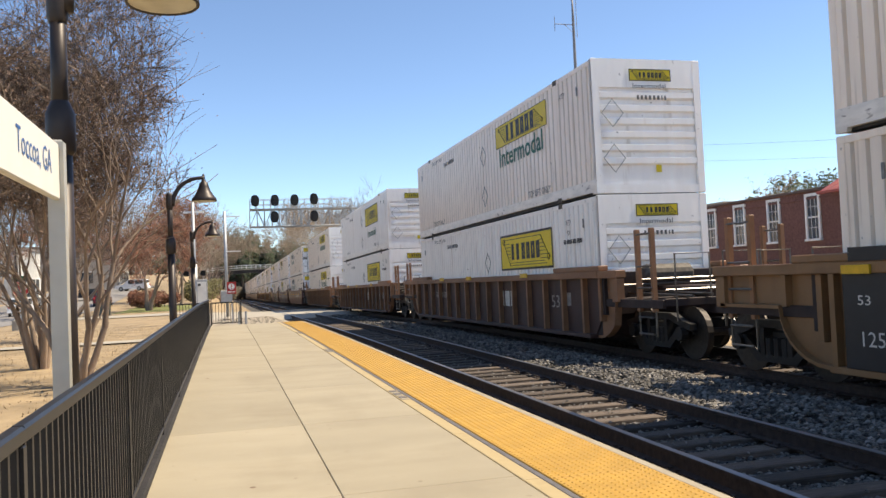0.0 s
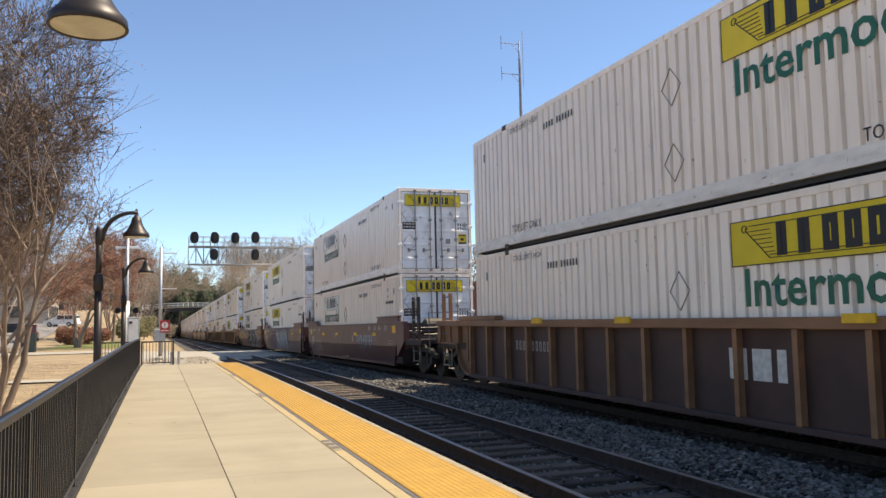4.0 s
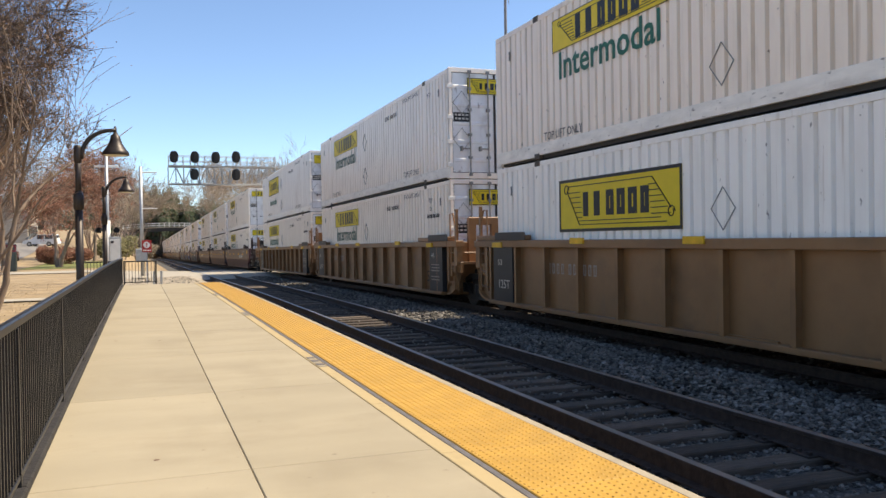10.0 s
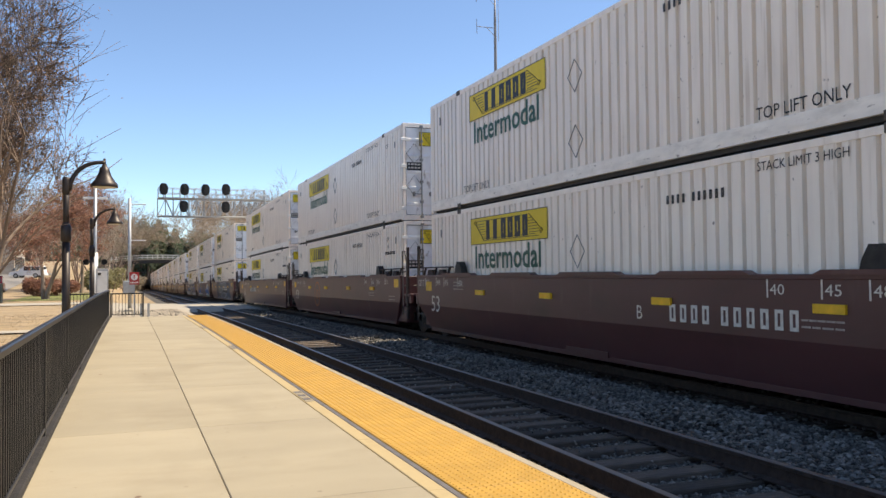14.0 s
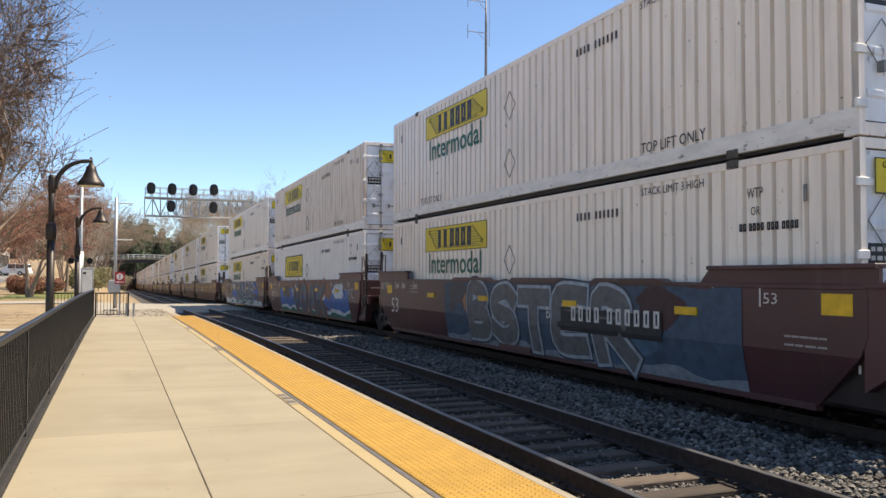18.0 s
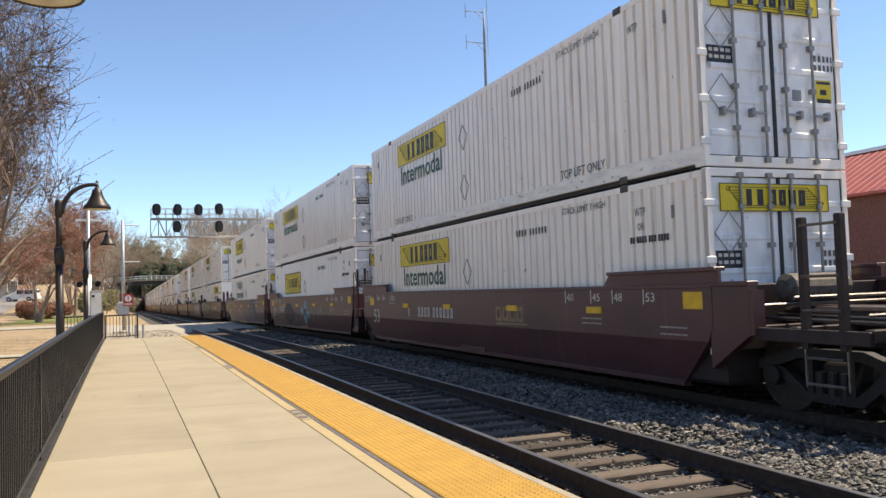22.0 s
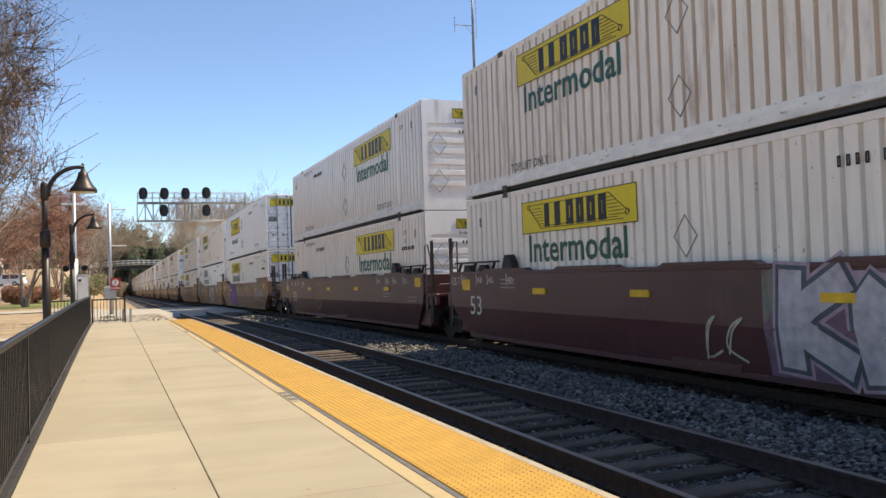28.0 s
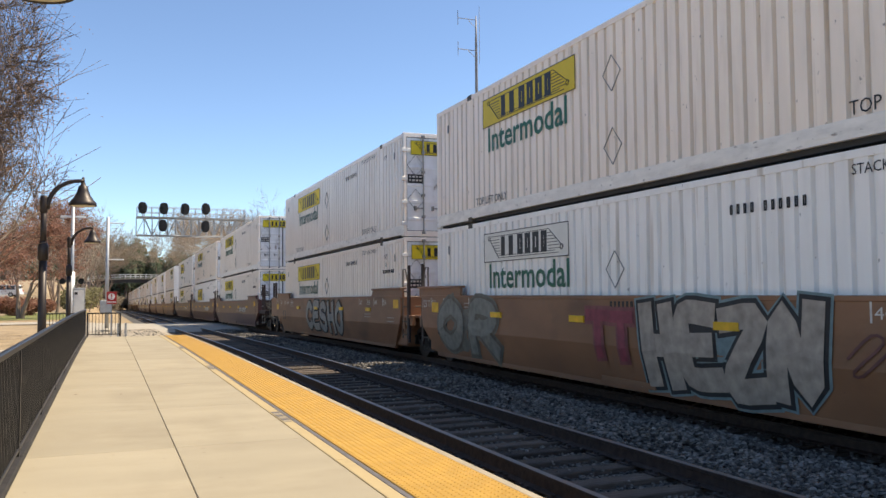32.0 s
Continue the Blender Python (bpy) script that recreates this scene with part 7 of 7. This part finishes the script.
def build_left():
    carw = mat("white car paint", (0.75, 0.75, 0.75), 0.25, scale=1, vary=0.03)
    card = mat("dark red car paint", (0.12, 0.015, 0.02), 0.25, scale=1, vary=0.05)
    cark = mat("dark car paint", (0.03, 0.03, 0.035), 0.25, scale=1, vary=0.05)
    parked_car(-13.4, 130, 160, carw, "suv", "white estate car parked by the street")
    parked_car(-13.6, 100, 95, card, "suv", "dark red utility car parked by the street")
    parked_car(-17.5, 112, 170, cark, "car", "dark saloon car parked by the street")
    parked_car(-18.5, 84, 95, carw, "suv", "white van-like car parked by the street")
    parked_car(-22.0, 104, 95, cark, "suv", "black utility car parked by the street")
    S = thing("stop_sign", "red octagonal stop sign on a thin post", "sign", pose(-10.0, 45, land(-10, 45)))
    part("post", M().box((-0.03, -0.03, 0), (0.03, 0.03, 2.6), 0.005), GALV, S)
    oct_ = [(0.40 * math.cos(math.pi / 8 + math.pi / 4 * i), 2.12 + 0.40 * math.sin(math.pi / 8 + math.pi / 4 * i)) for i in range(8)]
    pl = part("plate", M().prism([(x * 1.05, 2.12 + (z - 2.12) * 1.05) for x, z in oct_], "y", -0.040, -0.034), WHITE, S)
    part("face", M().prism(oct_, "y", -0.046, -0.040), SIGN_RED, pl)
    part("lettering", word("STOP", 0.30, WHITE, 0.58), None, pl, at=pose(-0.29, -0.048, 2.01))
    part("name_plate", M().box((-0.4, -0.01, 2.62), (0.4, 0.01, 2.80)), mat("green sign", (0.02, 0.16, 0.09), 0.5), S, "green street name plate")
    P = thing("street_lamp", "dark street lamp post on a round concrete foot", "street lamp", pose(-10.6, 47, land(-10.6, 47)))
    part("foot", M().lathe([(0.30, 0), (0.30, 0.50), (0.26, 0.56), (0, 0.56)], 18), PATH_M, P, "pale concrete foot")
    part("post", M().tube([(0, 0, 0.5), (0, 0, 4.4)], [0.10, 0.07], 12), BRONZE, P, smooth=True)
    part("lantern", M().lathe([(0.07, 4.4), (0.16, 4.5), (0.20, 4.9), (0.10, 5.1), (0, 5.15)], 12), BRONZE, P, smooth=True)
    G = thing("utility_cabinet", "dark green metal utility cabinet on the grass", "cabinet", pose(-9.5, 70, land(-9.5, 70)))
    part("body", M().box((-0.5, -0.4, 0), (0.5, 0.4, 1.5), 0.03), mat("green cabinet", (0.05, 0.07, 0.06), 0.5), G)
    part("door", M().box((-0.42, -0.42, 0.1), (0.42, -0.4, 1.35), 0.01), mat("cabinet door", (0.06, 0.08, 0.07), 0.5), G)
    for i, (x, y, w, h, c) in enumerate(((-36, 118, 22, 6.5, (0.62, 0.60, 0.55)), (-40, 92, 18, 5.5, (0.24, 0.11, 0.085)), (-30, 152, 26, 7, (0.40, 0.34, 0.28)))):
        H = thing("street_building", "low shop building across the street", "building", pose(x, y, land(x, y)))
        wall = part("wall", M().box((-w / 2, -7, -1), (w / 2, 7, h)), mat("shop wall", c, 0.85, scale=2, vary=0.12, dirt=0.3), H)
        part("roof", M().box((-w / 2 - 0.15, -7.15, h), (w / 2 + 0.15, 7.15, h + 0.3), 0.03), ASPHALT, H)
        for k in range(5):
            win = part("window", M().box((w / 2 - 0.02, -6 + 2.5 * k, 1.0), (w / 2 + 0.04, -4.2 + 2.5 * k, 2.8)), GLASS_D, H)
            part("frame", M().box((w / 2 - 0.02, -6.1 + 2.5 * k, 2.8), (w / 2 + 0.08, -4.1 + 2.5 * k, 2.95)), WHITE, win)
            win = part("window", M().box((-w / 2 + 1 + k * w / 5.5, -7.04, 1.0), (-w / 2 + 3 + k * w / 5.5, -6.98, 2.8)), GLASS_D, H)
            part("frame", M().box((-w / 2 + 0.9 + k * w / 5.5, -7.08, 2.8), (-w / 2 + 3.1 + k * w / 5.5, -6.98, 2.95)), WHITE, win)


def build_crossing_gear():
    y = 40.0
    B = thing("equipment_cabinet", "silver railway equipment cabinet beyond the platform", "cabinet", pose(-1.02, 38.0, land(-1.0, 38)))
    hgt = 1.80 - land(-1.0, 38)
    part("body", M().box((-0.24, -0.2, 0.55), (0.24, 0.2, hgt), 0.02), GALV, B)
    part("stand", M().box((-0.2, -0.15, 0), (0.2, 0.15, 0.55), 0.01), GALV, B)
    part("door", M().box((-0.2, -0.215, 0.65), (0.2, -0.2, hgt - 0.1), 0.005), WHITE, B)
    part("vent", M().box((-0.17, -0.225, hgt - 0.28), (-0.05, -0.215, hgt - 0.18)), DARKMETAL, B)
    P = thing("crossing_mast", "silver crossing signal mast with a cross arm and lamps", "signal", pose(-1.45, 42, land(-1.45, 42)))
    g = land(-1.45, 42)
    part("mast", M().tube([(0, 0, 0), (0, 0, 5.75 - g)], [0.09, 0.075], 10), GALV, P, smooth=True)
    part("cross_arm", M().box((-0.55, -0.05, 5.15 - g), (0.55, 0.05, 5.25 - g), 0.01), WHITE, P)
    for k in range(9):
        part("rung", M().box((-0.17, -0.02, 2.6 + 0.3 * k), (0.17, 0.02, 2.63 + 0.3 * k)), GALV, P)
    for s in (-1, 1):
        l = part("lamp_unit", M().tube([(s * 0.4, -0.05, 2.15 - g), (s * 0.4, -0.12, 2.15 - g)], 0.145, 16), BLACKPAINT, P, "black crossing lamp")
        part("hood", M().tube([(s * 0.4, -0.12, 2.15 - g), (s * 0.4, -0.32, 2.15 - g)], 0.12, 12, False), BLACKPAINT, l)
    part("lower_mast", M().tube([(0, 0, 0), (0, 0, 2.6 - g)], 0.13, 12), WHITE, P, smooth=True)
    W = thing("utility_pole", "thin white metal pole with short side arms", "pole", pose(0.08, 48, land(0.08, 48)))
    g = land(0.08, 48)
    part("pole", M().tube([(0, 0, 0), (0, 0, 5.75 - g)], [0.095, 0.08], 10), GALV, W, smooth=True)
    for z in (5.4, 3.4):
        part("side_arm", M().box((0, -0.03, z - g), (0.85, 0.03, z + 0.06 - g), 0.01), WHITE, W)
    part("foot_box", M().box((-0.34, -0.3, 1.25), (0.26, 0.2, 1.95), 0.03), GALV, W, "grey control box")
    part("foot", M().lathe([(0.28, 0), (0.28, 0.35), (0.12, 0.45)], 14), PATH_M, W)
    R = thing("warning_sign", "red warning sign with a white exclamation disc on a post", "sign", pose(0.28, y, land(0.28, y)))
    g = land(0.28, y)
    part("post", M().box((-0.03, 0.0, 0), (0.03, 0.05, 1.62 - g), 0.005), GALV, R)
    pl = part("panel", M().box((-0.21, -0.02, 1.08 - g), (0.21, 0.0, 1.64 - g), 0.004), SIGN_RED, R, "red sign panel")
    part("disc", M().tube([(0, -0.021, 1.42 - g), (0, -0.026, 1.42 - g)], 0.15, 20), WHITE, pl)
    part("mark", M().box((-0.025, -0.030, 1.39 - g), (0.025, -0.026, 1.52 - g)).box((-0.025, -0.030, 1.32 - g), (0.025, -0.026, 1.36 - g)), SIGN_RED, pl)
    part("text_bars", bar_line(0.34, 0.06, 5, 8, WHITE, "text_bars"), None, pl, at=pose(-0.17, -0.022, 1.14 - g))
    for x, yy in ((0.9, 36.2), (-0.2, 45.5)):
        D = thing("concrete_block", "small pale concrete foundation beside the track", "foundation", pose(x, yy, land(x, yy)))
        part("block", M().box((-0.3, -0.25, 0), (0.3, 0.25, 0.3), 0.03), PATH_M, D)
    for x in (0.95, 1.25):
        C = thing("bollard", "thin galvanised bollard near the crossing", "bollard", pose(x - 0.4, 37.5, land(x, 37.5)))
        part("tube", M().tube([(0, 0, 0), (0, 0, 0.9)], 0.05, 10), GALV, C)


# ---- right of the line ----
def sash_window(parent, x, y, w, z0, z1):
    """A white sash window in a wall that faces the track; y is its middle."""
    h = w / 2
    fr = part("window", M().box((x - 0.02, y - h, z0), (x + 0.05, y + h, z1)), GLASS_D, parent, "dark glass sash window")
    f = M().box((x - 0.09, y - h - 0.1, z0 - 0.02), (x + 0.02, y - h + 0.05, z1)).box((x - 0.09, y + h - 0.05, z0 - 0.02), (x + 0.02, y + h + 0.1, z1))
    f.box((x - 0.09, y - h - 0.1, z1), (x + 0.02, y + h + 0.1, z1 + 0.14)).box((x - 0.07, y - h, (z0 + z1) / 2 - 0.04), (x + 0.02, y + h, (z0 + z1) / 2 + 0.04))
    part("frame", f, WHITE, fr, "white painted frame")
    part("sill", M().box((x - 0.16, y - h - 0.14, z0 - 0.14), (x + 0.02, y + h + 0.14, z0 - 0.02), 0.01), WHITE, fr)
    g = M()
    for k in (1, 2):
        yy = y - h + w * k / 3
        g.box((x - 0.04, yy - 0.012, z0), (x - 0.018, yy + 0.012, z1))
    for k in (1, 3):
        zz = z0 + (z1 - z0) * k / 4
        g.box((x - 0.04, y - h, zz - 0.012), (x - 0.018, y + h, zz + 0.012))
    part("glazing_bars", g, WHITE, fr)


def build_right():
    g = -0.5
    H = thing("brick_building", "red-brown brick building with a red metal gable roof", "building", pose(0, 0, 0))
    part("wall", M().box((29, -8, g - 0.3), (37.2, 33.3, 5.0)), BRICK, H, "red-brown brick wall")
    gable = M().prism([(29.0, 5.0), (37.2, 5.0), (33.1, 7.15)], "y", 33.0, 33.3)
    part("gable", gable, BRICK, H)
    roof = M()
    for s, (xa, xb) in ((0, (28.6, 33.1)), (1, (37.6, 33.1))):
        for k in range(90):
            y0, y1 = 33.8 - k * 0.46, 33.8 - (k + 1) * 0.46
            roof.face((xa, y0, 4.83), (xb, y0, 7.32), (xb, y1 + 0.05, 7.32), (xa, y1 + 0.05, 4.83))
            roof.face((xa, y1 + 0.05, 4.83), (xb, y1 + 0.05, 7.32), (xb, y1 + 0.025, 7.36), (xa, y1 + 0.025, 4.87))
            roof.face((xa, y1 + 0.025, 4.87), (xb, y1 + 0.025, 7.36), (xb, y1, 7.32), (xa, y1, 4.83))
    part("roof", roof, REDROOF, H, "red standing-seam metal roof")
    part("ridge_cap", M().prism([(32.8, 7.22), (33.1, 7.44), (33.4, 7.22)], "y", -7.7, 33.85), GALV, H, "pale metal ridge cap")
    part("gutter", M().box((28.5, -7.7, 4.72), (28.66, 33.85, 4.86), 0.02), REDROOF, H)
    part("chimney", M().box((32.6, 24.6, 6.8), (33.6, 25.6, 8.15), 0.02), BRICK, H)
    part("chimney_cap", M().box((32.5, 24.5, 8.15), (33.7, 25.7, 8.28), 0.02), BRICK, H)
    part("vent_pipe", M().tube([(32.6, 30.5, 7.0), (32.6, 30.5, 7.75)], 0.06, 8), GALV, H)
    for y, w, z0, z1 in ((31.4, 0.72, 3.52, 4.80), (27.2, 0.80, 3.05, 4.84), (23.0, 0.8, 3.05, 4.84), (18.8, 0.8, 3.05, 4.84), (14.6, 0.8, 3.05, 4.84), (10.0, 0.8, 3.05, 4.84)):
        sash_window(H, 29.0, y, w, z0, z1)
    B = thing("brick_building", "flat-roofed brick building with tall white windows", "building", pose(0, 0, 0))
    part("wall", M().box((29.4, 33.4, g - 0.3), (44, 45.2, 5.02)), BRICK, B, "dark red brick wall")
    part("coping", M().box((29.25, 33.4, 5.02), (44.1, 45.35, 5.16), 0.02), mat("coping", (0.12, 0.08, 0.07), 0.9), B)
    part("band", M().box((29.33, 33.4, 4.62), (29.41, 45.2, 4.74)), BRICK, B)
    part("downpipe", M().tube([(29.3, 33.55, g), (29.3, 33.55, 4.9)], 0.06, 8), BRONZE, B)
    for y in (41.4, 38.3, 35.2, 44.3):
        sash_window(B, 29.4, y, 0.92, 2.6, 4.78)
    for x, y0, y1, z in ((45, 66, 72.5, 7.1), (45, 77, 84, 7.0), (40, 92, 110, 6.2)):
        F = thing("brick_building", "distant brick commercial building", "building", pose(0, 0, 0))
        part("wall", M().box((x, y0, g - 0.3), (x + 14, y1, z)), BRICK, F)
        part("coping", M().box((x - 0.1, y0 - 0.1, z), (x + 14.1, y1 + 0.1, z + 0.2), 0.02), KERB, F)
        for k in range(2):
            sash_window(F, x, y0 + (y1 - y0) * (k + 0.5) / 2, 1.0, z - 3.0, z - 1.0)
    MASTGREY = mat("weathered mast steel", (0.20, 0.20, 0.21), 0.6, 0.3, scale=2, vary=0.2)
    T = thing("radio_mast", "tall thin grey radio mast with side antennas", "mast", pose(32.6, 70, g))
    part("pole", M().tube([(0, 0, 0), (0, 0, 16), (0, 0, 26.0), (0, 0, 28.6)], [0.24, 0.17, 0.12, 0.05], 12), MASTGREY, T, smooth=True)
    for z, s in ((28.2, -1), (25.2, -1)):
        a = part("antenna", M().tube([(0, 0, z), (s * 1.9, 0, z)], 0.035, 6).tube([(s * 1.9, 0, z - 0.7), (s * 1.9, 0, z + 0.7)], 0.03, 6), MASTGREY, T, "side-mounted dipole antenna")
        part("brace", M().tube([(0, 0, z - 0.8), (s * 0.9, 0, z)], 0.025, 5), GALV, a)
    part("whip", M().tube([(0.35, 0, 24), (0.35, 0, 29.6)], 0.03, 6), GALV, T)
    U = thing("utility_pole", "weathered wooden utility pole with cross arms", "pole", pose(35.8, 60, g))
    part("pole", M().tube([(0, 0, 0), (0, 0, 12.5)], [0.19, 0.13], 10), BARK, U, smooth=True)
    for z in (11.9, 10.6):
        arm = part("cross_arm", M().box((-0.08, -0.9, z - 0.06), (0.08, 1.1, z + 0.06), 0.01).move(pose(0, 0, 0, 0, 0, -60)), BARK, U)
        for d in (-0.8, -0.3, 0.4, 1.0):
            part("insulator", M().lathe([(0.05, 0), (0.06, 0.08), (0.03, 0.16), (0, 0.18)], 8).move(pose(0, 0, 0, 0, 0, -60) @ pose(0, d, z + 0.06)), WHITE, arm)
    for k, z in enumerate((12.0, 10.7)):
        wire = thing("power_line", "thin slack power line between poles", "cable", pose(35.8, 60, g))
        pts = [(-14 * t * 0.2, 50 * t, z - 5 * t * (1 - t)) for t in [i / 10 for i in range(11)]]
        part("strand", M().tube(pts, 0.009, 4), BLACKPAINT, wire)
        part("strand", M().tube([(40 * t, -46 * t, z - 5 * t * (1 - t) - 1.5 * t) for t in [i / 10 for i in range(11)]], 0.009, 4), BLACKPAINT, wire)


build_left()
build_crossing_gear()
build_right()
build_plants()


build_track(NEAR_C, "track_near", "railway track of rusty rails on weathered wooden ties")
build_track(FAR_C, "track_far", "railway track under the freight train")
build_ballast_stones()


def motions():
    """The train rolls towards the camera at an even pace."""
    for ob, s, z in MOVERS:
        walk(ob, [(t, line_pose(s - SPEED * t) @ pose(0, 0, z)) for t in range(0, 33)])


motions()
